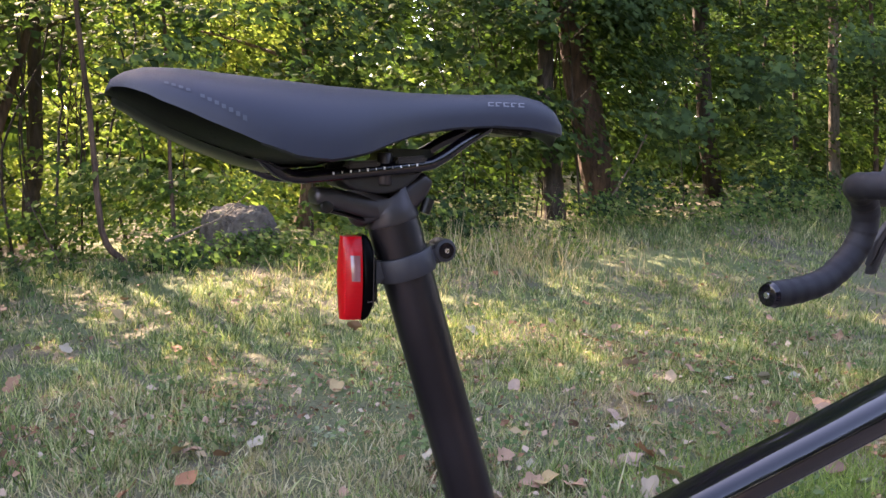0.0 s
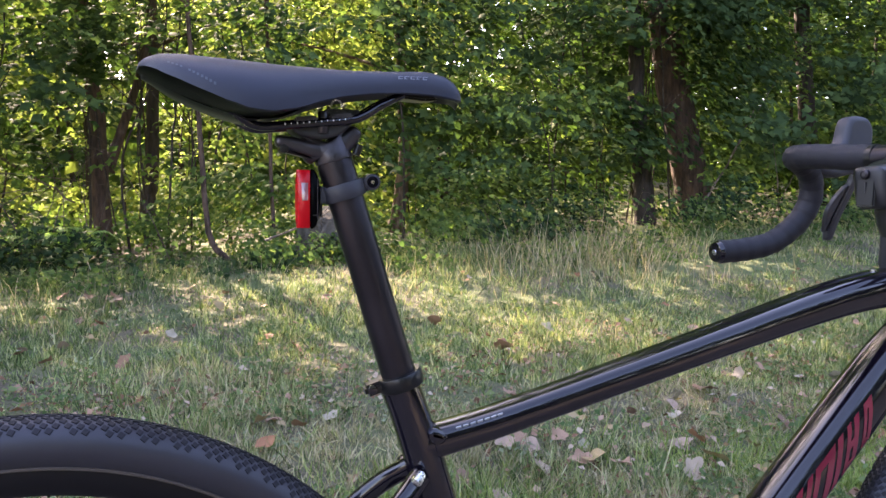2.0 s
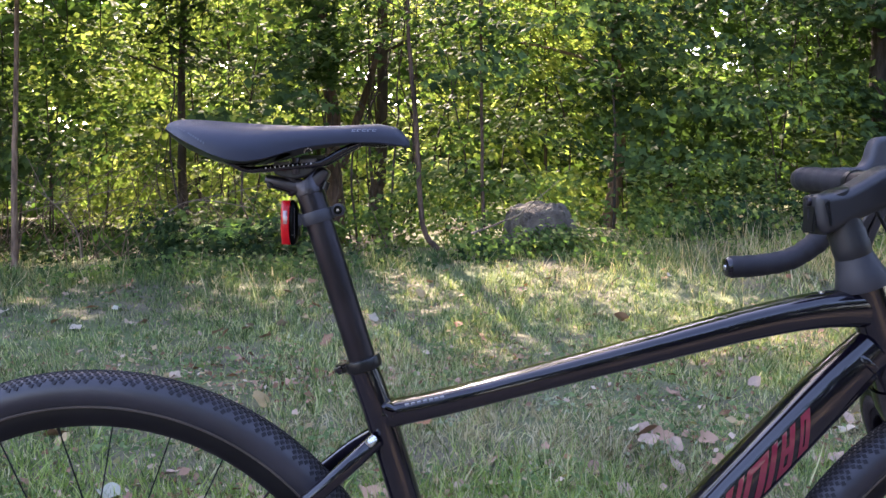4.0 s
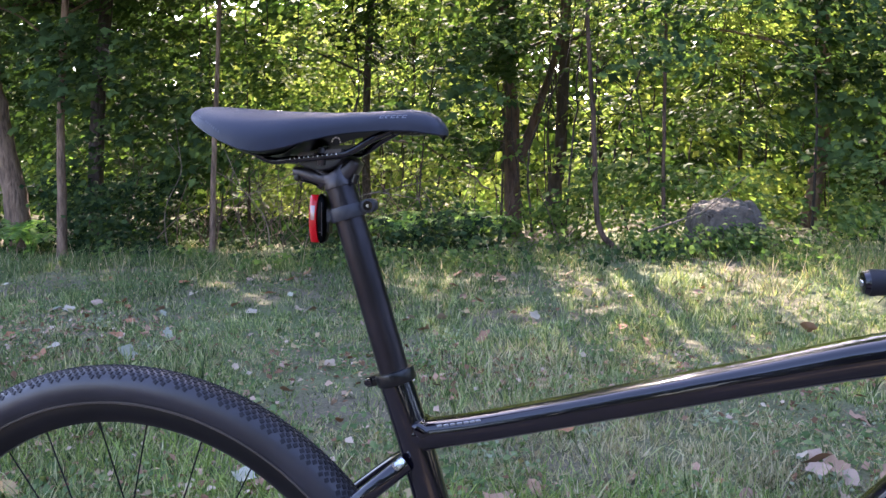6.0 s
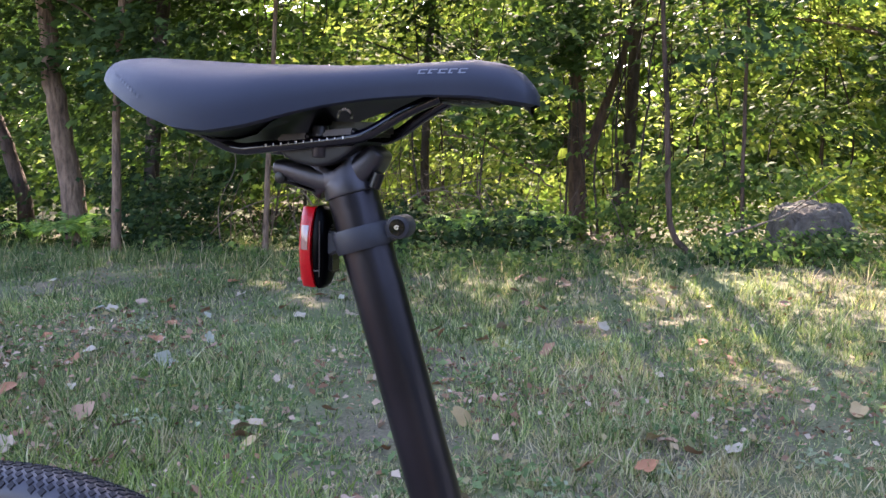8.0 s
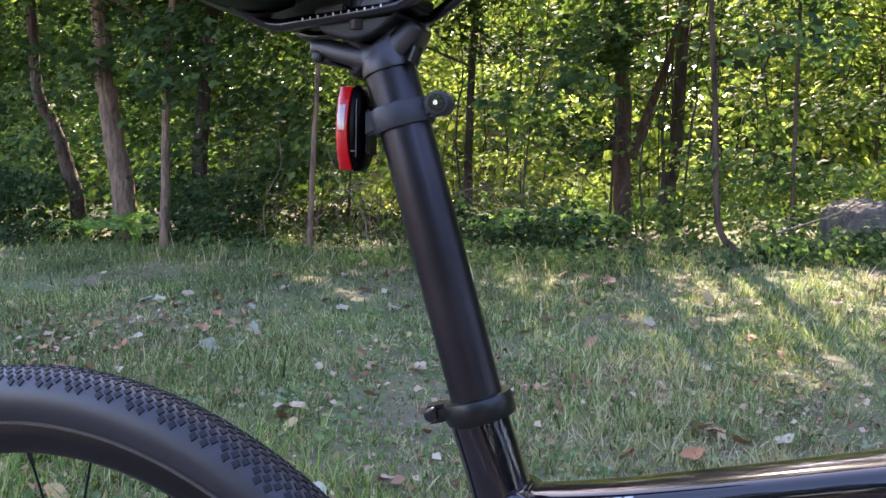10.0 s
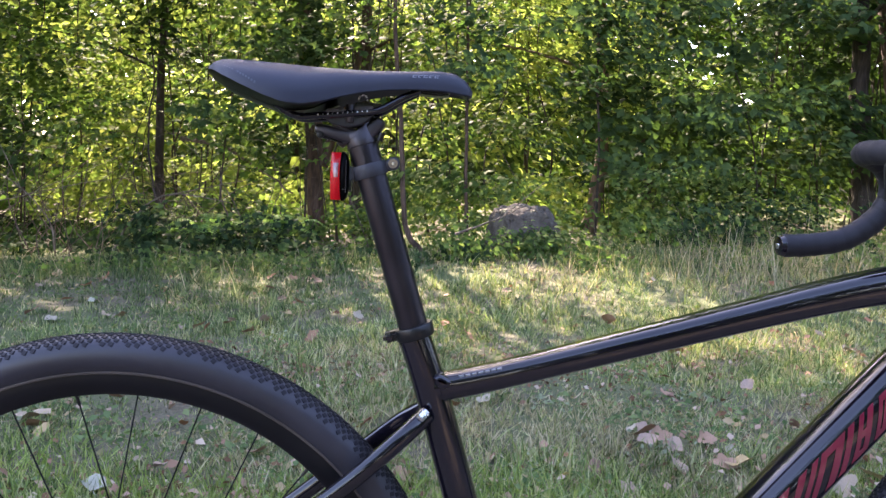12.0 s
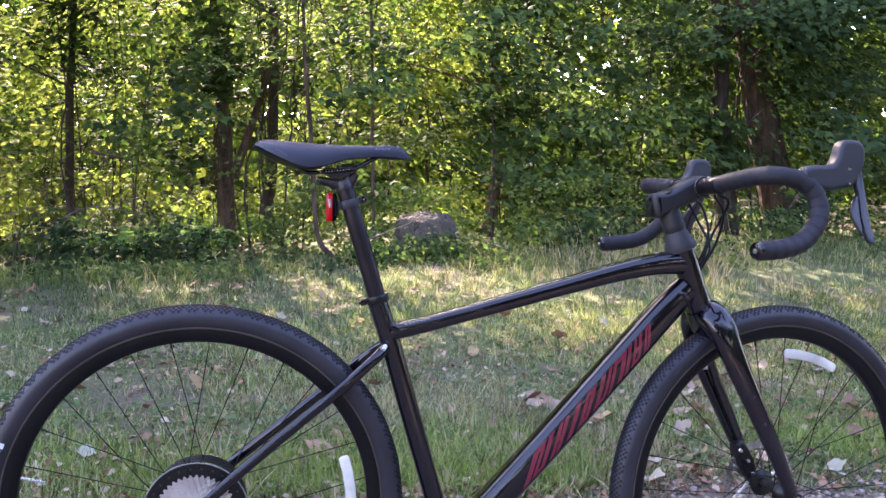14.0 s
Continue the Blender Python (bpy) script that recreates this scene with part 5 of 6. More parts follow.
for k in range(7):
    c = on_tube(TOP, 0.09 + 0.0165 * k, 0.72, 2.9)
    part("small_print", block((0.0048, 0.0012, 0.0036), Matrix.Translation(c) @ pose(0, 0, 0, 38, -15, 0)), M_MARK, top_tube, "small grey printed bar")
for u in (0.42, 0.50):
    p = smooth_path(TOP, 12)
    q = p[int(u * len(p))]
    part("bolt", tube((q[0] + 0.22, 0, q[1] + 0.075), (q[0] + 0.22, 0, q[1] + 0.0765), 0.0035, seg=10), M_STEEL, top_tube)

# seat clamp
axis = Vector((-0.298, 0, 0.954))
cl = Vector((post_x(0.718), 0, 0.718))
bm = bmesh.new()
lathe(bm, [(0.0150, -0.0065), (0.0195, -0.0065), (0.0205, -0.005), (0.0205, 0.004), (0.0195, 0.0065), (0.0150, 0.0065)], cl, axis, 36)
clamp = part("seat_clamp", bm, M_BLACK, bike, "black seat clamp collar with a bolt")
part("clamp_ear", block((0.018, 0.016, 0.0105), Matrix.Translation(cl + Vector((-0.0235, 0, -0.006))) @ pose(0, 0, 0, 0, -17, 0), 0.003), M_BLACK, clamp)
part("clamp_bolt", tube((cl.x - 0.0265, -0.0105, cl.z - 0.006), (cl.x - 0.0265, 0.0105, cl.z - 0.006), 0.0042, seg=14, rounded=0.001), M_GLOSS, clamp)

# seat post
bm = sweep(bmesh.new(), [(post_x(z), 0, z) for z in (0.70, 0.80, 0.905, 0.9085)], [0.0152, 0.0152, 0.0152, 0.0148], 40)
post = part("seat_post", bm, M_SATIN, bike, "satin black round seat post")
# forged head: a neck that flares out of the post, an arm to the rear and a block to the front
up_post, fwd_post = Vector((-0.298, 0, 0.954)), Vector((0.954, 0, 0.298))
seam = Vector((post_x(0.9075), 0, 0.9075))
NECK = [(0.0, 0.0155, 0.0155, 0.0), (0.0006, 0.0160, 0.0160, 0.0), (0.0050, 0.0158, 0.0158, 0.0), (0.0085, 0.0152, 0.0162, -0.0004), (0.0115, 0.0144, 0.0182, -0.0012), (0.0140, 0.0136, 0.0215, -0.0026), (0.0158, 0.0126, 0.0225, -0.0034), (0.0168, 0.0100, 0.0190, -0.0030)]
neck = smooth_path(NECK, 3)
part("post_head", sweep(bmesh.new(), [tuple(seam + up_post * h + fwd_post * o) for h, b, a, o in neck], [(b, a) for h, b, a, o in neck], 40, 2.2, (0, 1, 0)), M_HEAD, post, "grey-black forged seat post head")
ARM = smooth_path([(0.2950, 0.9140, 0.0128, 0.0085), (0.2820, 0.9155, 0.0126, 0.0074), (0.2700, 0.9181, 0.0122, 0.0066), (0.2600, 0.9207, 0.0114, 0.0060), (0.2525, 0.9221, 0.0106, 0.0052), (0.2495, 0.9225, 0.0096, 0.0044), (0.2483, 0.9226, 0.0070, 0.0026)], 4)
part("rear_arm", sweep(bmesh.new(), [(x, 0, z) for x, z, b, a in ARM], [(b, a) for x, z, b, a in ARM], 28, 3.4, (0, 1, 0)), M_HEAD, post)
TOE = smooth_path([(0.2950, 0.9165, 0.0120, 0.0100), (0.3030, 0.9215, 0.0122, 0.0092), (0.3090, 0.9270, 0.0118, 0.0080), (0.3130, 0.9315, 0.0112, 0.0066), (0.3146, 0.9335, 0.0104, 0.0054), (0.3153, 0.9344, 0.0080, 0.0034)], 4)
part("front_block", sweep(bmesh.new(), [(x, 0, z) for x, z, b, a in TOE], [(b, a) for x, z, b, a in TOE], 28, 3.4, (0, 1, 0)), M_HEAD, post)
part("head_rib", pillow([(0.2545, 0.9172), (0.2520, 0.9150), (0.2560, 0.9132), (0.2680, 0.9104), (0.2780, 0.9078), (0.2800, 0.9100), (0.2700, 0.9130), (0.2600, 0.9160)], -0.0090, 0.0090, 0.0012, 3), M_SATIN, post)
part("cradle", pillow([(0.2585, 0.9345), (0.2630, 0.9285), (0.2720, 0.9255), (0.2820, 0.9240), (0.2920, 0.9258), (0.3010, 0.9305), (0.3070, 0.9385), (0.2850, 0.9375), (0.2640, 0.9365)], -0.0205, 0.0205, 0.0018, 3), M_MATT, post)
for x, z in ((0.2705, 0.9395), (0.2985, 0.9425)):
    for s in (-1, 1):
        part("rail_clip", block((0.019, 0.010, 0.005), Matrix.Translation((x, 0.021 * s, z)) @ pose(0, 0, 0, 0, -5, 0), 0.0015), M_HEAD, post)
part("clamp_yoke", block((0.030, 0.030, 0.008), Matrix.Translation((0.302, 0, 0.9455)), 0.002), M_BLACK, post)
part("clamp_nut", tube((0.2845, -0.019, 0.947), (0.2845, -0.019, 0.929), 0.0044, seg=18, rounded=0.001), M_HEAD, post)
part("clamp_screw", tube((0.2545, -0.0110, 0.9165), (0.2545, 0.0110, 0.9165), 0.0038, seg=14, rounded=0.001), M_BLACK, post)
part("clamp_screw", tube((0.3165, -0.008, 0.921), (0.3135, -0.008, 0.9125), 0.0035, seg=12), M_BLACK, post)

# saddle
SAD_W = [(0.1425, 0.006), (0.1450, 0.020), (0.1500, 0.032), (0.160, 0.046), (0.175, 0.058), (0.195, 0.067), (0.215, 0.071), (0.235, 0.070), (0.255, 0.064), (0.275, 0.053), (0.295, 0.042), (0.32, 0.033), (0.35, 0.0265), (0.38, 0.0225), (0.394, 0.0195), (0.402, 0.015), (0.4055, 0.006)]
SAD_T = [(0.1425, 0.9745), (0.1450, 0.9795), (0.150, 0.983), (0.160, 0.986), (0.175, 0.9862), (0.20, 0.9848), (0.25, 0.982), (0.30, 0.9815), (0.34, 0.983), (0.372, 0.9845), (0.388, 0.982), (0.397, 0.977), (0.403, 0.970), (0.4055, 0.966)]
SAD_B = [(0.1425, 0.9720), (0.150, 0.9680), (0.165, 0.9585), (0.185, 0.9500), (0.205, 0.9432), (0.225, 0.9385), (0.242, 0.9395), (0.258, 0.9445), (0.275, 0.951), (0.295, 0.957), (0.32, 0.9615), (0.35, 0.964), (0.375, 0.9638), (0.395, 0.9615), (0.4055, 0.960)]


def curve_at(rows, x):
    a = np.array(rows)
    return float(np.interp(x, a[:, 0], a[:, 1]))


def saddle_skin(x, u):
    """u from -1 (one lower edge) over the top to 1 (the other)."""
    w, t, b = curve_at(SAD_W, x), curve_at(SAD_T, x), curve_at(SAD_B, x)
    a = u * math.pi / 2
    y = w * math.copysign(abs(math.sin(a)) ** 0.80, u)
    z = b + (t - b) * abs(math.cos(a)) ** 0.62
    if 0.17 < x < 0.36:
        z -= 0.004 * math.exp(-(y / 0.010) ** 2) * math.sin(math.pi * (x - 0.17) / 0.19)
    return Vector((x, y, z))


def hem(x):
    """Where the cover ends on the flank: full depth at the nose, higher towards the tail."""
    return float(np.interp(x, [0.1425, 0.150, 0.165, 0.185, 0.205, 0.225, 0.245, 0.262, 0.275], [0.80, 0.85, 0.905, 0.945, 0.97, 0.985, 0.995, 1.0, 1.0]))


def build_saddle():
    xs = np.unique(np.concatenate([0.1425 + 0.263 * (0.5 - 0.5 * np.cos(np.linspace(0, math.pi, 44))), [0.145, 0.148, 0.40, 0.4035]]))
    bm = bmesh.new()
    seg, rows, lips = 34, [], []
    for x in xs:
        e = hem(float(x))
        ring = [bm.verts.new(saddle_skin(float(x), e * (-1 + 2 * k / seg))) for k in range(seg + 1)]
        rows.append(ring)
        c = sum((v.co for v in ring), Vector()) / len(ring)
        lips.append([bm.verts.new((v.co.x + (0.27 - v.co.x) * 0.02, v.co.y * 0.95, v.co.z - 0.0012)) for v in (ring[0], ring[-1])])
    for (a, la), (b, lb) in zip(zip(rows, lips), zip(rows[1:], lips[1:])):
        for k in range(seg):
            bm.faces.new((a[k], a[k + 1], b[k + 1], b[k]))
        bm.faces.new((la[0], a[0], b[0], lb[0]))
        bm.faces.new((a[-1], la[1], lb[1], b[-1]))
    bm.faces.new(rows[0])
    bm.faces.new(rows[-1][::-1])
    bmesh.ops.recalc_face_normals(bm, faces=bm.faces)
    saddle = part("saddle", bm, M_SADDLE, bike, "charcoal short-nosed saddle with smooth cover")
    # black flanks of the base that show below the cover towards the tail
    for s in (-1, 1):
        bm = bmesh.new()
        rows = []
        for x in xs:
            if x > 0.272:
                break
            col = []
            e = hem(float(x))
            for k in range(9):
                u = e + (1 - e) * k / 8
                p = saddle_skin(float(x), s * e)
                q = Vector((x, s * curve_at(SAD_W, x) * 0.46, curve_at(SAD_B, x)))
                f = k / 8
                m = p.lerp(q, f) + Vector((0, s * 0.003 * math.sin(math.pi * f), 0.0))
                col.append(bm.verts.new(m))
            rows.append(col)
        for a, b in zip(rows, rows[1:]):
            for k in range(8):
                bm.faces.new((a[k], a[k + 1], b[k + 1], b[k]))
        bmesh.ops.recalc_face_normals(bm, faces=bm.faces)
        part("shell_flank", bm, M_SHELL, saddle, "glossy black flank of the saddle base")
    # hollow black base shell
    bm = bmesh.new()
    rows = []
    for x in xs[1:-1]:
        w, t, b = curve_at(SAD_W, x), curve_at(SAD_T, x), curve_at(SAD_B, x)
        roof = min(t - 0.012, b + 0.014)
        ring = []
        for k in range(15):
            u = -1 + 2 * k / 14
            full = max(0.0, min(1.0, (0.255 - x) / 0.03))
            z = b - 0.001 + (roof - b) * (1 - abs(u) ** 2.2) * (1 - full) - 0.0035 * full * (1 - abs(u) ** 4)
            ring.append(bm.verts.new((x + (0.27 - x) * 0.02, u * w * (0.46 if x < 0.25 else 0.46 + 0.49 * min(1, (x - 0.25) / 0.025)), z)))
        rows.append(ring)
    for a, b in zip(rows, rows[1:]):
        for k in range(14):
            bm.faces.new((a[k], a[k + 1], b[k + 1], b[k]))
    bmesh.ops.recalc_face_normals(bm, faces=bm.faces)
    part("saddle_shell", bm, M_BLACK, saddle, "black plastic saddle base")
    part("rear_socket", slab([(0.168, 0.962), (0.19, 0.9545), (0.212, 0.944), (0.226, 0.9425), (0.222, 0.955), (0.19, 0.970)], -0.032, 0.032, 0.003), M_BLACK, saddle)
    part("nose_socket", slab([(0.340, 0.9665), (0.352, 0.9605), (0.372, 0.9590), (0.384, 0.9605), (0.380, 0.9685)], -0.014, 0.014, 0.002), M_BLACK, saddle)
    for s in (-1, 1):
        path = smooth_path([(0.176, 0.0345 * s, 0.9615), (0.196, 0.0335 * s, 0.9535), (0.212, 0.031 * s, 0.9445), (0.225, 0.0235 * s, 0.9355), (0.236, 0.022 * s, 0.9328), (0.250, 0.022 * s, 0.9340),
                            (0.302, 0.022 * s, 0.9398), (0.316, 0.0215 * s, 0.9435), (0.334, 0.018 * s, 0.9545), (0.352, 0.012 * s, 0.9635)], 6)
        rail = part("rail", sweep(bmesh.new(), [tuple(q) for q in path], [0.0036] * len(path), 14), M_GLOSS, saddle, "black steel saddle rail")
        if s < 0:
            for k in range(11):
                x = 0.2535 + 0.0048 * k
                part("scale_mark", block((0.0005 if k % 2 else 0.0010, 0.0006, 0.0012 if k % 2 else 0.0015), Matrix.Translation((x, -0.0253, 0.9343 + (x - 0.2535) * 0.112 + 0.0008))), M_WHITE, saddle)
    bm = bmesh.new()
    ring = [(0.2965 + 0.0042 * math.cos(a), -0.012, 0.9525 + 0.0042 * math.sin(a)) for a in np.linspace(-0.3, math.pi + 0.3, 13)]
    part("wire_loop", sweep(bm, ring, [0.0008] * 13, 6), M_STEEL, saddle)

    # printed bars on the flank
    def print_bar(x0, x1, u0, u1, mat, label):
        bm = bmesh.new()
        rows = []
        for i in range(4):
            x = x0 + (x1 - x0) * i / 3
            col = []
            for j in range(3):
                u = u0 + (u1 - u0) * j / 2
                p = saddle_skin(x, -u)
                e = saddle_skin(x, -u + 0.02) - saddle_skin(x, -u - 0.02)
                f = saddle_skin(x + 0.002, -u) - saddle_skin(x - 0.002, -u)
                n = e.cross(f).normalized()
                if n.y > 0:
                    n = -n
                col.append(bm.verts.new(p + n * 0.0004))
            rows.append(col)
        for a, b in zip(rows, rows[1:]):
            for j in range(2):
                bm.faces.new((a[j], a[j + 1], b[j + 1], b[j]))
        bmesh.ops.recalc_face_normals(bm, faces=bm.faces)
        part("printed_bar", bm, mat, saddle, label)

    for k in range(5):
        x = 0.3445 + 0.0054 * k
        print_bar(x + 0.0008, x + 0.0050, 0.635, 0.660, M_SADDLE_MARK, "grey printed bar")
        print_bar(x, x + 0.0042 - 0.0016 * (k % 2), 0.720, 0.745, M_SADDLE_MARK, "grey printed bar")
        print_bar(x + 0.0004, x + 0.0014, 0.655, 0.725, M_SADDLE_MARK, "grey printed bar")
    for k in range(12):
        if k != 4:
            x = 0.1665 + 0.0029 * k
            print_bar(x, x + 0.0018, 0.672 + 0.0165 * k, 0.706 + 0.0165 * k, M_FAINT, "faint grey printed bar")


build_saddle()


# ---- wheels ----
def spoke(hub_r, hub_y, rim_r, rim_y, a_hub, a_rim, centre):
    p = centre + Vector((hub_r * math.cos(a_hub), hub_y, hub_r * math.sin(a_hub)))
    q = centre + Vector((rim_r * math.cos(a_rim), rim_y, rim_r * math.sin(a_rim)))
    return p, q


def wheel(name, centre, turn, rear):
    """Tyre, rim, hub, spokes, disc, reflector and valve; turn: the steering matrix."""
    fix = (lambda bm: steered(bm)) if turn else (lambda bm: bm)
    bm = bmesh.new()
    prof = []
    for a in np.linspace(-0.5 * math.pi - 0.55, 0.5 * math.pi + 0.55, 19):
        prof.append((WHEEL_R - 0.0216 + 0.0212 * math.cos(a), 0.0208 * math.sin(a)))
    prof = prof + [(0.3125, 0.0125), (0.3125, -0.0125)]
    lathe(bm, prof, centre, (0, 1, 0), 120)
    w = part(name, fix(bm), M_SIDEWALL, bike, "black gravel tyre wheel with black rim and spokes")
    # tread blocks
    bm = bmesh.new()
    n = 250
    for k in range(n):
        for row, (ang, shift, ln, wd) in enumerate(((0.0, 0.0, 0.0066, 0.0022), (0.22, 0.5, 0.0056, 0.0021), (-0.22, 0.5, 0.0056, 0.0021), (0.44, 0.0, 0.0052, 0.0022), (-0.44, 0.0, 0.0052, 0.0022), (0.66, 0.5, 0.0050, 0.0024), (-0.66, 0.5, 0.0050, 0.0024), (0.88, 0.0, 0.0052, 0.0026), (-0.88, 0.0, 0.0052, 0.0026))):
            if abs(ang) > 0.8 and k % 3 == 2:
                continue
            a = 2 * math.pi * (k + shift) / n
            rad = WHEEL_R - 0.0216 + 0.0212 * math.cos(ang)
            m = Matrix.Translation(centre) @ Matrix.Rotation(-a, 4, "Y") @ Matrix.Translation((rad, 0.0208 * math.sin(ang), 0)) @ Matrix.Rotation(ang, 4, "Z") @ Matrix.Rotation(0.45 if ang > 0 else -0.45 if ang < 0 else 0.0, 4, "X")
            c = [m @ Vector((x, y, z)) for x, y, z in ((-0.001, -wd, -ln / 2), (-0.001, wd, -ln / 2), (-0.001, wd, ln / 2), (-0.001, -wd, ln / 2),
                                                       (0.0007, -wd * 0.85, -ln * 0.42), (0.0007, wd * 0.85, -ln * 0.42), (0.0007, wd * 0.85, ln * 0.42), (0.0007, -wd * 0.85, ln * 0.42))]
            v = [bm.verts.new(q) for q in c]
            for f in ((4, 5, 6, 7), (0, 1, 5, 4), (1, 2, 6, 5), (2, 3, 7, 6), (3, 0, 4, 7)):
                bm.faces.new([v[i] for i in f])
    tagged(part("tread", fix(bm), M_RUBBER, w, "fine knobbly tread blocks", smooth=False), kind="stuff")
    bm = bmesh.new()
    for s in (-1, 1):
        lathe(bm, [(0.3155 + 0.0016 * math.cos(a), s * 0.0152 + 0.0016 * math.sin(a)) for a in np.linspace(0, 6.283, 7)[:-1]], centre, (0, 1, 0), 120)
    part("bead_line", fix(bm), M_BEAD, w, "brownish line round the tyre's bead")
    bm = bmesh.new()
    lathe(bm, [(0.3140, 0.0130), (0.3140, -0.0130), (0.3080, -0.0135), (0.2960, -0.0110), (0.2905, -0.0060), (0.2895, 0), (0.2905, 0.0060), (0.2960, 0.0110), (0.3080, 0.0135)], centre, (0, 1, 0), 120)
    part("rim", fix(bm), M_RIM, w, "satin black alloy rim")
    hub = bmesh.new()
    lathe(hub, [(0.008, -0.055), (0.018, -0.050), (0.026, -0.034), (0.026, -0.030), (0.014, -0.024), (0.012, 0.0), (0.014, 0.024), (0.026, 0.030), (0.026, 0.034), (0.018, 0.045), (0.008, 0.055)], centre, (0, 1, 0), 32)
    part("hub", fix(hub), M_BLACK, w, "black wheel hub")
    for k in range(28):
        side = -1 if k % 2 else 1
        a = 2 * math.pi * (k - 0.287) / 28
        cross = 0.55 if (k // 2) % 2 else -0.55
        p, q = spoke(0.025, 0.032 * side, 0.2905, 0.003 * side, a + cross * 2.2, a, centre)
        part("spoke", fix(tube(p, q, 0.0009, 0.0009, 6)), M_SPOKE, w)
        d = (p - q).normalized() * 0.012
        if k % 4 == 0:
            part("nipple", fix(tube(q, q + d, 0.0019, 0.0017, 8)), M_BLACK, w)
    bm = bmesh.new()
    lathe(bm, [(0.080, 0.0400), (0.066, 0.0400), (0.066, 0.0418), (0.080, 0.0418)], centre, (0, 1, 0), 72)
    part("brake_disc", fix(bm), M_STEEL, w, "steel brake disc")
    for k in range(6):
        a = k * math.pi / 3
        part("disc_arm", fix(tube(centre + Vector((0.022 * math.cos(a), 0.041, 0.022 * math.sin(a))), centre + Vector((0.068 * math.cos(a + 0.5), 0.041, 0.068 * math.sin(a + 0.5))), 0.003, 0.003, 6)), M_STEEL, w)
    # valve
    va = radians(168.0) if rear else radians(250.0)
    d = Vector((math.cos(va), 0, math.sin(va)))
    part("valve", fix(tube(centre + d * 0.291, centre + d * 0.252, 0.0030, 0.0022, 10)), M_STEEL, w)
    # spoke reflector
    ra = radians(6.0) if rear else radians(74.0)
    rows = [(centre + Vector((0.262 * math.cos(t), -0.012, 0.262 * math.sin(t)))) for t in (ra + 0.24 * u for u in (-1, -0.965, -0.9, -0.5, 0, 0.5, 0.9, 0.965, 1))]
    bm = sweep(bmesh.new(), rows, [(0.0015, 0.0045), (0.0028, 0.0085), (0.003, 0.0092), (0.003, 0.0094), (0.003, 0.0094), (0.003, 0.0094), (0.003, 0.0092), (0.0028, 0.0085), (0.0015, 0.0045)], 12, 3.0, (0, 1, 0))
    part("reflector", fix(bm), M_REFLECT, w, "clear plastic spoke reflector")
    return w


rear_wheel = wheel("rear_wheel", AXLE, False, True)
for a0, a1, r0, r1 in ((157.4, 159.0, 0.326, 0.338), (159.6, 161.0, 0.328, 0.340), (162.0, 164.4, 0.327, 0.337)):
    bm = bmesh.new()
    q = [AXLE + Vector((r * math.cos(radians(a)), -0.0214, r * math.sin(radians(a)))) for a, r in ((a0, r0), (a1, r0), (a1, r1), (a0, r1))]
    q += [p + Vector((0, 0.004, 0)) for p in q]
    v = [bm.verts.new(p) for p in q]
    for f in ((0, 1, 2, 3), (4, 7, 6, 5), (0, 4, 5, 1), (1, 5, 6, 2), (2, 6, 7, 3), (3, 7, 4, 0)):
        bm.faces.new([v[i] for i in f])
    bmesh.ops.recalc_face_normals(bm, faces=bm.faces)
    part("tyre_print", bm, M_WHITE, rear_wheel, "white printed bar on the tyre wall", smooth=False)
bm = bmesh.new()
lathe(bm, [(0.0868, -0.0240), (0.045, -0.0240), (0.045, -0.0255), (0.0855, -0.0255)], AXLE, (0, 1, 0), 64)
part("spoke_guard", bm, M_BLACK, rear_wheel, "dark plastic spoke guard behind the cassette")
bm = bmesh.new()
lathe(bm, [(0.0880, -0.0247), (0.0870, -0.0238), (0.0860, -0.0248), (0.0870, -0.0258)], AXLE, (0, 1, 0), 96)
part("guard_rim", bm, M_CLEARRIM, rear_wheel, "pale clear rim of the spoke guard")
for k in range(26):
    a = 2 * math.pi * k / 26
    part("guard_dimple", tube(AXLE + Vector((0.0770 * math.cos(a), -0.0262, 0.0770 * math.sin(a))), AXLE + Vector((0.0770 * math.cos(a), -0.0250, 0.0770 * math.sin(a))), 0.0022, seg=8), M_HEAD, rear_wheel)


def cassette():
    for k in range(9):
        r, y = 0.0675 - 0.0050 * k, -0.0275 - 0.0034 * k
        teeth = 42 - 3 * k
        bm = bmesh.new()
        outer = []
        for i in range(teeth * 4):
            a = 2 * math.pi * i / (teeth * 4)
            rr = r if i % 4 in (1, 2) else r - 0.0042
            outer.append((rr * math.cos(a), rr * math.sin(a)))
        inner_r = max(0.018, r - 0.016)
        n = len(outer)
        ring = [[bm.verts.new(AXLE + Vector((x, y + dy, z))) for x, z in outer] for dy in (-0.0008, 0.0008)]
        hole = [[bm.verts.new(AXLE + Vector((inner_r * math.cos(2 * math.pi * i / n), y + dy, inner_r * math.sin(2 * math.pi * i / n)))) for i in range(n)] for dy in (-0.0008, 0.0008)]
        for i in range(n):
            j = (i + 1) % n
            bm.faces.new((ring[0][i], ring[0][j], hole[0][j], hole[0][i]))
            bm.faces.new((ring[1][j], ring[1][i], hole[1][i], hole[1][j]))
            bm.faces.new((ring[0][j], ring[0][i], ring[1][i], ring[1][j]))
        bmesh.ops.recalc_face_normals(bm, faces=bm.faces)
        part("cog", bm, M_COG, rear_wheel, "nickel cassette cog", smooth=False)
    part("lock_ring", tube(AXLE + Vector((0, -0.058, 0)), AXLE + Vector((0, -0.026, 0)), 0.020, seg=24, rounded=0.002), M_COG, rear_wheel)


cassette()

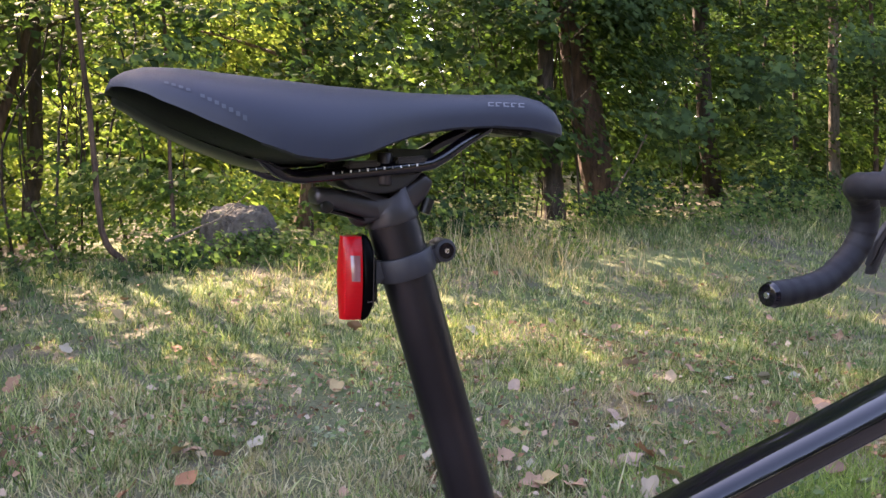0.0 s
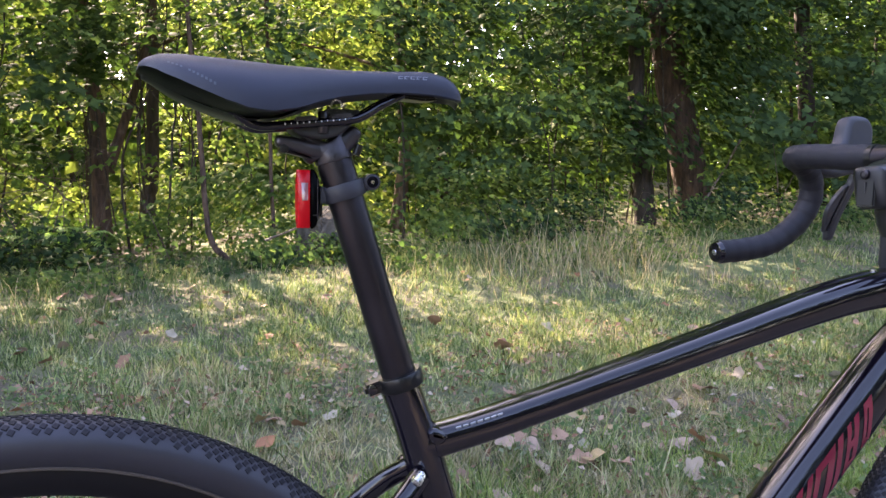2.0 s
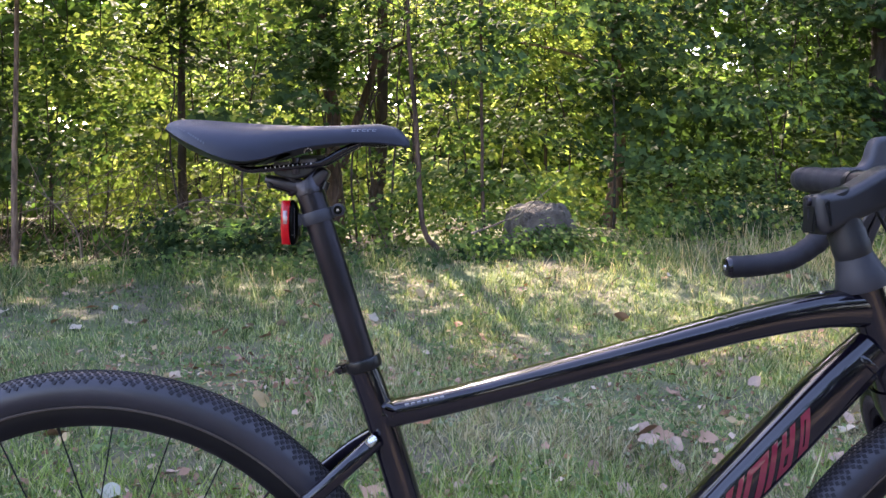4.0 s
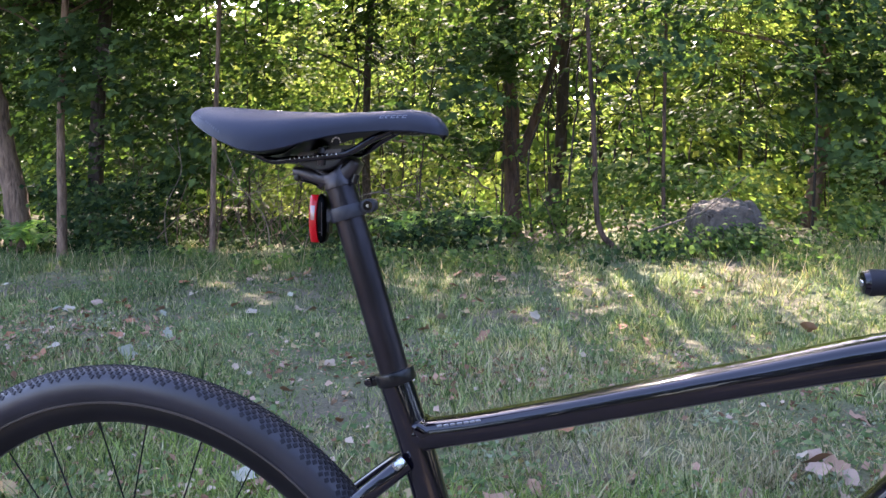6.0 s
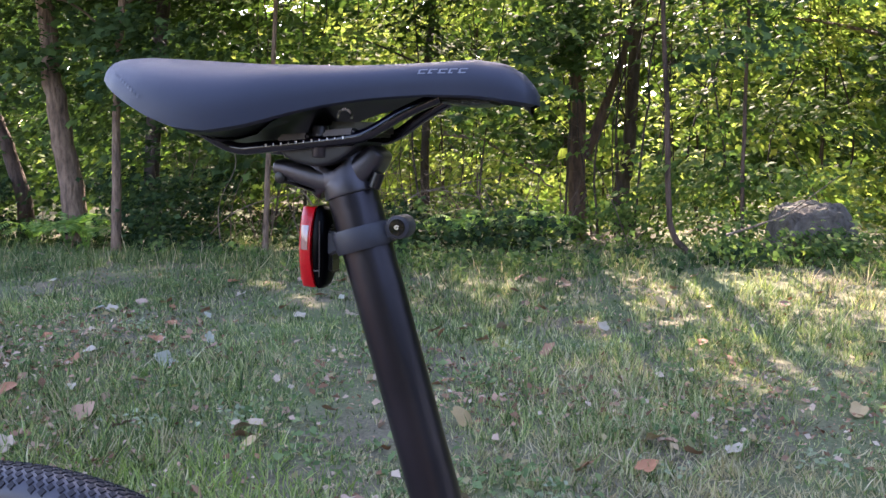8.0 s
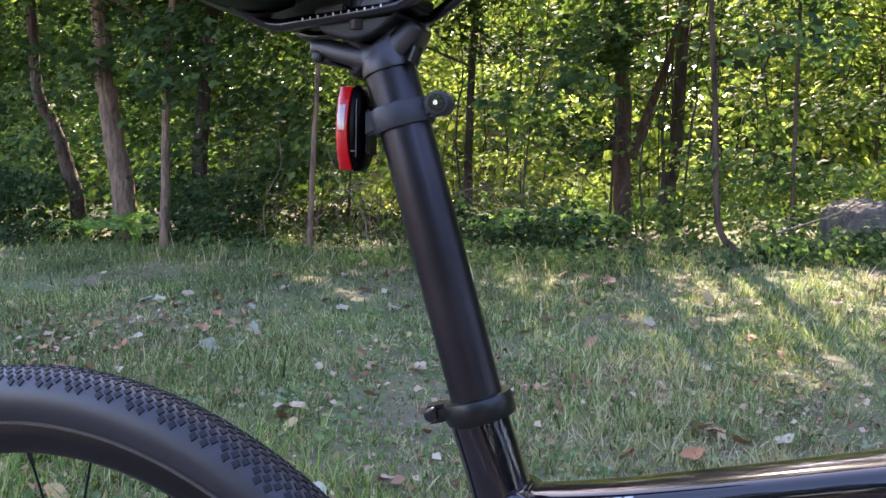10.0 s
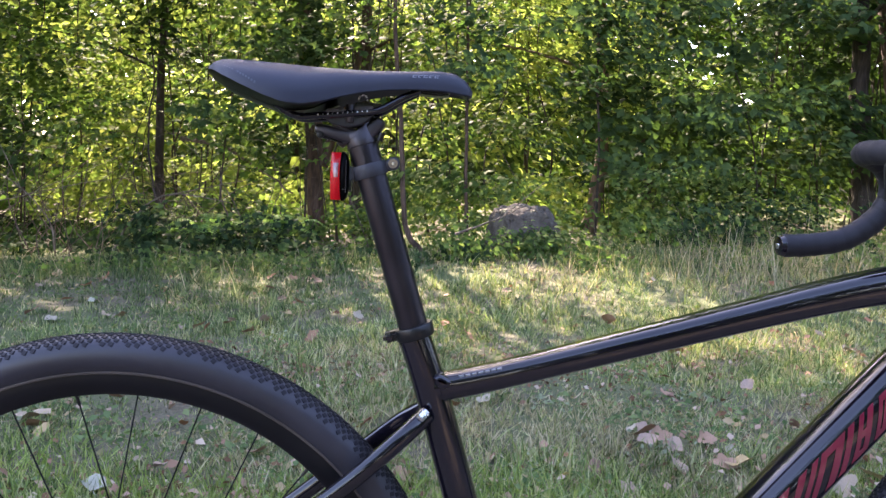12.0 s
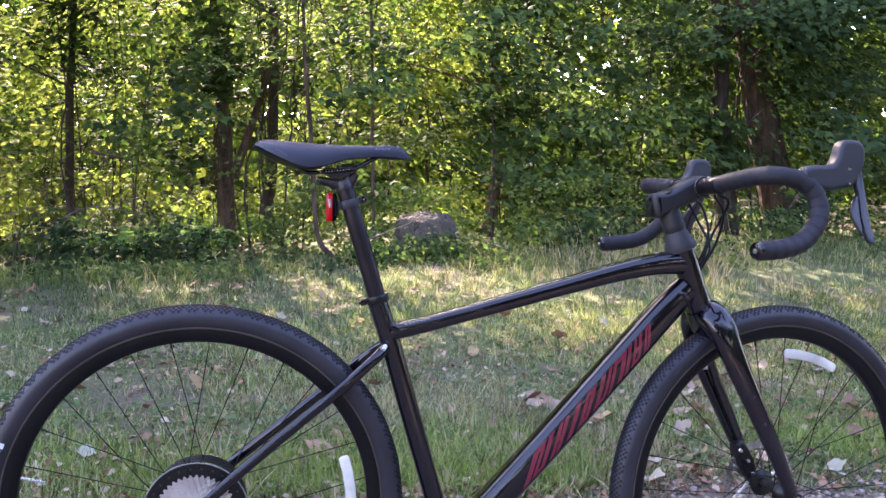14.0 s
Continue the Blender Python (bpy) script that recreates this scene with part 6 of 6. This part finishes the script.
# ---- fork, front wheel and bars, all turned together ----
HUB_F = Vector((1.132, 0, 0.353))
bm = bmesh.new()
sweep(bm, [(0.960, 0, 0.702), (0.968, 0, 0.684), (0.978, 0, 0.664), (0.990, 0, 0.640)], [(0.027, 0.027), (0.032, 0.028), (0.034, 0.026), (0.028, 0.010)], 28, 2.4, (0, 1, 0))
fork = part("fork", steered(bm), M_GLOSS, bike, "gloss black fork crown with two deep legs")
for s in (-1, 1):
    p = smooth_path([(0.962, 0.008 * s, 0.699), (0.967, 0.029 * s, 0.692), (0.977, 0.0445 * s, 0.668), (0.991, 0.0515 * s, 0.630), (1.020, 0.055 * s, 0.570), (1.064, 0.057 * s, 0.485), (1.100, 0.058 * s, 0.415), (1.132, 0.058 * s, 0.345)], 6)
    u = np.linspace(0, 7, len(p))
    deep = np.interp(u, range(8), [0.0255, 0.0275, 0.0275, 0.0245, 0.0215, 0.0180, 0.0150, 0.0125])
    wide = np.interp(u, range(8), [0.0180, 0.0180, 0.0155, 0.0130, 0.0115, 0.0105, 0.0095, 0.0085])
    part("fork_leg", steered(sweep(bmesh.new(), [tuple(q) for q in p], list(zip(wide.tolist(), deep.tolist())), 24, 2.3, (0, 1, 0))), M_GLOSS, fork)
    for z, x in ((0.545, 1.031), (0.495, 1.0565), (0.445, 1.083)):
        part("mount_bolt", steered(tube((x, 0.0675 * s, z), (x, 0.055 * s, z), 0.0032, seg=10)), M_HEAD if s < 0 else M_BLACK, fork)
part("fork_sticker", steered(block((0.014, 0.0012, 0.016), Matrix.Translation((1.002, 0.0425, 0.588)) @ pose(0, 0, 0, 0, 0, 0))), M_WHITE, fork, "small white sticker inside the leg")
bm = pillow([(1.072, 0.430), (1.086, 0.438), (1.100, 0.425), (1.116, 0.398), (1.120, 0.372), (1.108, 0.360), (1.092, 0.368), (1.078, 0.395)], 0.030, 0.058, 0.006)
caliper = part("brake_caliper", steered(bm), M_BLACK, fork, "black disc brake caliper")
for x, z in ((1.080, 0.420), (1.110, 0.372), (1.098, 0.398)):
    part("caliper_bolt", steered(tube((x, 0.027, z), (x, 0.062, z), 0.0042, seg=12, rounded=0.001)), M_STEEL, caliper)
hose = smooth_path([(1.084, 0.046, 0.434), (1.066, 0.044, 0.470), (1.040, 0.043, 0.520), (1.012, 0.042, 0.585)], 6)
part("brake_hose", steered(sweep(bmesh.new(), [tuple(q) for q in hose], [0.0026] * len(hose), 8)), M_CABLE, caliper, "thin black brake hose down the leg")
part("axle_cap", steered(tube((1.132, -0.062, 0.353), (1.132, -0.070, 0.353), 0.0095, 0.0080, seg=20, rounded=0.001)), M_BLACK, fork)
part("axle_socket", steered(tube((1.132, -0.0695, 0.353), (1.132, -0.0708, 0.353), 0.0038, seg=6)), M_STEEL, fork)
wheel("front_wheel", HUB_F, True, False)


def up_axis(z):
    return Vector((STEER_FOOT.x - (z - STEER_FOOT.z) / math.tan(radians(HEAD_ANGLE)), 0, z))


boot = sweep(bmesh.new(), [up_axis(z) for z in (0.813, 0.818, 0.833, 0.848, 0.853)], [0.0280, 0.0290, 0.0238, 0.0196, 0.0180], 32)
STEM = [(-0.0975, -0.0145), (-0.1000, -0.020), (-0.0980, -0.042), (-0.0935, -0.054), (-0.0860, -0.0580), (-0.070, -0.0510), (-0.0528, -0.0432), (-0.030, -0.0335), (-0.0056, -0.0246), (0.0061, -0.0120), (0.0117, 0.0040),
        (0.008, 0.0160), (-0.002, 0.0205), (-0.0164, 0.0180), (-0.040, 0.0050), (-0.0655, -0.0085), (-0.082, -0.0120)]
stem = part("stem", steered(pillow([(0.946 + a, 0.928 + b) for a, b in STEM], -0.0195, 0.0195, 0.0098, 7)), M_MATT, bike, "matt black handlebar stem")
bm = lathe(bmesh.new(), [(0.0150, -0.0215), (0.0185, -0.0215), (0.0200, -0.0200), (0.0208, -0.0170), (0.0208, 0.0170), (0.0200, 0.0200), (0.0185, 0.0215), (0.0150, 0.0215)], Vector((0.946, 0, 0.928)), (0, 1, 0), 40)
part("bar_clamp", steered(bm), M_MATT, stem, "round black clamp gripping the handlebar")
# steel rings stand in for the highlight along the clamp's edges
for dy in (-0.0212, 0.0212):
    bm = lathe(bmesh.new(), [(0.0186, dy - 0.0005), (0.0192, dy - 0.0005), (0.0192, dy + 0.0005), (0.0186, dy + 0.0005)], Vector((0.946, 0, 0.928)), (0, 1, 0), 40)
    part("clamp_edge", steered(bm), M_STEEL, stem, "bright ring drawn as the highlight on the bar clamp's edge")
part("rubber_boot", steered(boot), M_BOOT, stem, "grey-black rubber boot under the stem")
part("steerer_collar", steered(sweep(bmesh.new(), [up_axis(z) for z in (0.846, 0.848, 0.860, 0.862, 0.872, 0.874, 0.890)], [0.0190, 0.0200, 0.0205, 0.0198, 0.0200, 0.0192, 0.0190], 28)), M_MATT, stem)
part("top_cap", steered(sweep(bmesh.new(), [up_axis(z) for z in (0.910, 0.9165, 0.9185)], [0.0185, 0.0180, 0.0150], 24)), M_BLACK, stem)
part("stem_plate", steered(block((0.004, 0.021, 0.040), Matrix.Translation((0.946 - 0.0985, 0, 0.928 - 0.036)) @ pose(0, 0, 0, 0, 6, 0), 0.0015)), M_BLACK, stem, "black plate over the clamp slot")
for dz in (-0.014, 0.014):
    part("stem_bolt", steered(tube((0.946 - 0.0985, 0, 0.892 + dz), (0.946 - 0.1020 - dz * 0.1, 0, 0.892 + dz), 0.0052, 0.0046, seg=16, rounded=0.0008)), M_SATIN, stem)
    part("bolt_socket", steered(tube((0.946 - 0.1015 - dz * 0.1, 0, 0.892 + dz), (0.946 - 0.1024 - dz * 0.1, 0, 0.892 + dz), 0.0024, seg=6)), M_HEAD, stem)
part("plate_slot", steered(block((0.002, 0.002, 0.012), Matrix.Translation((0.946 - 0.1005, 0, 0.892)), 0.0004)), M_HEAD, stem)
for dy in (-0.013, 0.013):
    for dz in (-0.014, 0.014):
        part("face_bolt", steered(tube((0.952, dy, 0.932 + dz * 0.8), (0.9615, dy, 0.934 + dz * 0.8), 0.0033, seg=10)), M_STEEL, stem)

CLAMP = Vector((0.946, 0, 0.928))
HALF = [(0.0, 0.0, 0.0), (0.0, 0.04, 0.0), (0.0, 0.10, 0.006), (0.001, 0.155, 0.011), (0.010, 0.186, 0.012), (0.034, 0.201, 0.009), (0.056, 0.208, 0.001), (0.072, 0.214, -0.014), (0.0785, 0.220, -0.038),
        (0.071, 0.226, -0.062), (0.051, 0.232, -0.083), (0.022, 0.238, -0.100), (-0.020, 0.244, -0.108), (-0.060, 0.248, -0.1105)]
HOOD = [(0.050, 0.010), (0.053, 0.0230), (0.070, 0.0295), (0.090, 0.0298), (0.107, 0.0320), (0.1165, 0.043), (0.1210, 0.058), (0.1265, 0.0690), (0.136, 0.0735), (0.150, 0.0740), (0.162, 0.0715), (0.1705, 0.0625),
        (0.1730, 0.0490), (0.1705, 0.032), (0.164, 0.018), (0.157, 0.004), (0.143, -0.004), (0.122, -0.008), (0.103, -0.0112), (0.085, -0.009), (0.064, -0.004)]
LEVER = [(0.162, 0.012), (0.1685, -0.012), (0.1705, -0.035), (0.1735, -0.062), (0.180, -0.084), (0.1865, -0.095), (0.1925, -0.098), (0.1965, -0.0945), (0.1915, -0.080), (0.1870, -0.062), (0.1830, -0.030), (0.1795, 0.0), (0.176, 0.022), (0.168, 0.024)]
PADDLE = [(0.164, -0.020), (0.1575, -0.034), (0.1550, -0.047), (0.1580, -0.060), (0.166, -0.073), (0.176, -0.086), (0.1735, -0.070), (0.1705, -0.050), (0.1695, -0.032), (0.168, -0.020)]
BAR = part("handlebar", steered(tube(CLAMP + Vector((0, -0.065, 0.001)), CLAMP + Vector((0, 0.065, 0.001)), 0.0155, seg=24)), M_SATIN, bike, "black flared drop handlebar wrapped in tape")
for s in (-1, 1):
    p = smooth_path([(CLAMP.x + a, s * b, CLAMP.z + c) for a, b, c in HALF[1:]], 10)
    k0 = 4
    bm = bmesh.new()
    rad = []
    run = 0.0
    for i in range(k0, len(p)):
        if i > k0:
            run += float(np.linalg.norm(p[i] - p[i - 1]))
        ph = (run / 0.021) % 1.0
        rad.append(0.0149 + 0.0011 * ph)
    sweep(bm, [tuple(q) for q in p[k0:]], rad, 20)
    part("bar_tape", steered(bm), M_TAPE, BAR, "black cushioned bar tape in overlapping wraps")
    e, d = Vector(p[-1]), (Vector(p[-1]) - Vector(p[-2])).normalized()
    part("bar_plug", steered(tube(e - d * 0.002, e + d * 0.006, 0.0150, 0.0135, 18, rounded=0.002)), M_GLOSS, BAR, "glossy black bar end plug")
    part("plug_screw", steered(tube(e + d * 0.0055, e + d * 0.0075, 0.004, 0.0035, 10)), M_STEEL, BAR)
    q = Vector(p[k0])
    part("tape_ring", steered(tube(q + Vector((0, -0.004 * s, 0)), q + Vector((0, 0.004 * s, 0)), 0.0160, seg=22)), M_BLACK, BAR)
    # brake and shift lever hood
    y = 0.212 * s
    mid = -0.2075 if s < 0 else 0.2075
    at = lambda rows: [(CLAMP.x + a, CLAMP.z + b) for a, b in rows]
    body = part("lever_hood", steered(pillow(at(HOOD), mid - 0.0132, mid + 0.0132, 0.0078, 6)), M_BOOT, BAR, "grey-black rubber brake lever hood")

    def splayed(bm):
        for v in bm.verts:
            out = 0.42 * max(0.0, CLAMP.z + 0.015 - v.co.z)
            v.co.y += s * out
            v.co.x -= 0.72 * out + 0.005
        return steered(bm)

    part("brake_lever", splayed(pillow(at(LEVER), mid - 0.0070, mid + 0.0070, 0.0038)), M_LEVER, BAR, "dark grey brake lever blade")
    part("shift_paddle", splayed(pillow(at(PADDLE), mid - 0.0045, mid + 0.0045, 0.0025)), M_LEVER, BAR, "grey shift paddle behind the brake lever")
    for a, b in ((0.1377, 0.0253), (0.1390, 0.0012)):
        part("pivot_pin", steered(tube((CLAMP.x + a, mid - 0.0143, CLAMP.z + b), (CLAMP.x + a, mid + 0.0143, CLAMP.z + b), 0.0028 if b > 0.01 else 0.0018, seg=12)), M_STEEL, BAR)
# cables
for k, (y0, y1, drop) in enumerate(((-0.035, -0.012, 0.0), (0.035, 0.010, 0.012), (-0.05, -0.004, 0.02), (0.055, 0.004, -0.008))):
    p = smooth_path([(CLAMP.x + 0.012, y0, CLAMP.z - 0.014), (CLAMP.x + 0.036, y0 * 0.9, CLAMP.z - 0.050 + drop), (CLAMP.x + 0.034, y1, CLAMP.z - 0.105 + drop), (CLAMP.x + 0.006, y1 * 0.8, CLAMP.z - 0.150), (CLAMP.x - 0.004, y1 * 0.6, CLAMP.z - 0.170)], 8)
    part("cable", steered(sweep(bmesh.new(), [tuple(q) for q in p], [0.0024] * len(p), 8)), M_CABLE, BAR)

# ---- rear light strapped to the seat post ----
light = thing("rear_light", (0.284, 0, 0.877), "red bicycle rear light strapped round the black seat post", "bicycle light")
LX = 0.2645


def lens_point(z, a, out=0.0):
    """A point of the lens: height z, angle a round it from its rearmost line."""
    d = (z - 0.8755) / 0.024
    half = 0.0123 * math.sqrt(1 - 0.76 * min(1.0, d * d)) + out
    return (LX - out + 0.0008 * d * d + 0.0095 * (1 - abs(math.cos(a)) ** 0.8), half * math.copysign(abs(math.sin(a)) ** 0.85, a), z)


lens_rows = []
bm = bmesh.new()
for z in (0.8515, 0.8520, 0.8540, 0.8600, 0.8680, 0.8755, 0.8830, 0.8910, 0.8970, 0.8990, 0.8995):
    ring = [bm.verts.new(lens_point(z, math.pi * (k / 16 - 0.5))) for k in range(17)]
    back = LX + 0.0008 * ((z - 0.8755) / 0.024) ** 2 + 0.0104
    ring += [bm.verts.new((back, ring[-1].co.y, z)), bm.verts.new((back, ring[0].co.y, z))]
    lens_rows.append(ring)
for a, b in zip(lens_rows, lens_rows[1:]):
    for k in range(19):
        bm.faces.new((a[k], a[(k + 1) % 19], b[(k + 1) % 19], b[k]))
bm.faces.new(lens_rows[0])
bm.faces.new(lens_rows[-1][::-1])
bmesh.ops.recalc_face_normals(bm, faces=bm.faces)
lens = part("lens", bm, M_LENS, light, "ribbed red lens")
for s in (-1, 1):
    bm = bmesh.new()
    rows = [[bm.verts.new(lens_point(z, s * (1.02 + 0.10 * (0.889 - z) / 0.015 + (0.54 - 0.10 * (0.889 - z) / 0.015) * k / 4), 0.0003)) for k in range(5)] for z in (0.8745, 0.8780, 0.8815, 0.8850, 0.8890)]
    for a, b in zip(rows, rows[1:]):
        for k in range(4):
            bm.faces.new((a[k], a[k + 1], b[k + 1], b[k]))
    bmesh.ops.recalc_face_normals(bm, faces=bm.faces)
    part("side_window", bm, M_CLEAR, light, "pale clear window in the lens's side")
    bm = bmesh.new()
    for k in range(26):
        c = Vector(lens_point(0.8560 + 0.0015 * k, s * 0.62))
        bmesh.ops.create_icosphere(bm, subdivisions=1, radius=0.00042, matrix=Matrix.Translation(c))
    part("lens_prisms", bm, M_PRISM, lens, "column of small bright prisms in the lens")
HOUSE = [(0.8520, 0.0056, 0.0020), (0.8526, 0.0062, 0.0030), (0.8545, 0.0075, 0.0040), (0.8600, 0.0098, 0.0048), (0.8680, 0.0118, 0.0052), (0.8755, 0.0125, 0.0052), (0.8830, 0.0118, 0.0052), (0.8910, 0.0098, 0.0048), (0.8965, 0.0075, 0.0040), (0.8984, 0.0062, 0.0030), (0.8990, 0.0056, 0.0020)]
part("housing", sweep(bmesh.new(), [(LX + 0.0096 + a, 0, z) for z, b, a in HOUSE], [(b, a) for z, b, a in HOUSE], 24, 3.0, (0, 1, 0)), M_SHELL, light, "glossy black light housing with ribs")
part("back_block", block((0.0036, 0.0120, 0.0260), Matrix.Translation((LX + 0.0200, 0, 0.8740)), 0.0012), M_BLACK, light)
part("housing_seam", block((0.0006, 0.0004, 0.0330), Matrix.Translation((LX + 0.0168, -0.01255, 0.8755)), 0.0001), M_HEAD, light)
part("housing_button", block((0.0036, 0.0006, 0.0008), Matrix.Translation((LX + 0.0150, -0.01255, 0.8625)), 0.0001), M_HEAD, light)
for z in (0.8615, 0.8675, 0.8890):
    part("housing_rib", block((0.0012, 0.0110, 0.0022), Matrix.Translation((LX + 0.0216, 0, z)), 0.0006), M_BLACK, light)
pa = Vector((-0.298, 0, 0.954)).normalized()
sc = Vector((post_x(0.8825), 0, 0.8825))
part("bracket", slab([(LX + 0.0185, 0.8860), (sc.x - 0.0140, 0.8850), (sc.x - 0.0120, 0.8745), (LX + 0.0185, 0.8700)], -0.0075, 0.0075, 0.0015), M_BOOT, light)
bm = bmesh.new()
lathe(bm, [(0.0152, -0.0068), (0.0175, -0.0068), (0.0183, -0.005), (0.0183, 0.005), (0.0175, 0.0068), (0.0152, 0.0068)], sc, pa, 40)
strap = part("strap", bm, M_BOOT, light, "black rubber strap")
fwd = Vector((0.954, 0, 0.298))
ear = sc + fwd * 0.0245 + Vector((0, -0.001, 0.0005))
bm = block((0.018, 0.0125, 0.0115), Matrix.Translation(sc + fwd * 0.0185 + Vector((0, -0.001, 0))) @ pose(0, 0, 0, 0, -17, 0), 0.002)
part("strap_ear", bm, M_BOOT, strap)
part("ear_end", tube(ear + Vector((0, -0.0072, 0)), ear + Vector((0, 0.0068, 0)), 0.0070, seg=22, rounded=0.0012), M_BOOT, strap)
part("washer", tube(ear + Vector((0, -0.0080, 0)), ear + Vector((0, -0.0066, 0)), 0.0048, seg=20), M_GLOSS, strap)
part("screw", tube(ear + Vector((0, -0.0088, 0)), ear + Vector((0, -0.0075, 0)), 0.0015, seg=6), M_STEEL, strap)
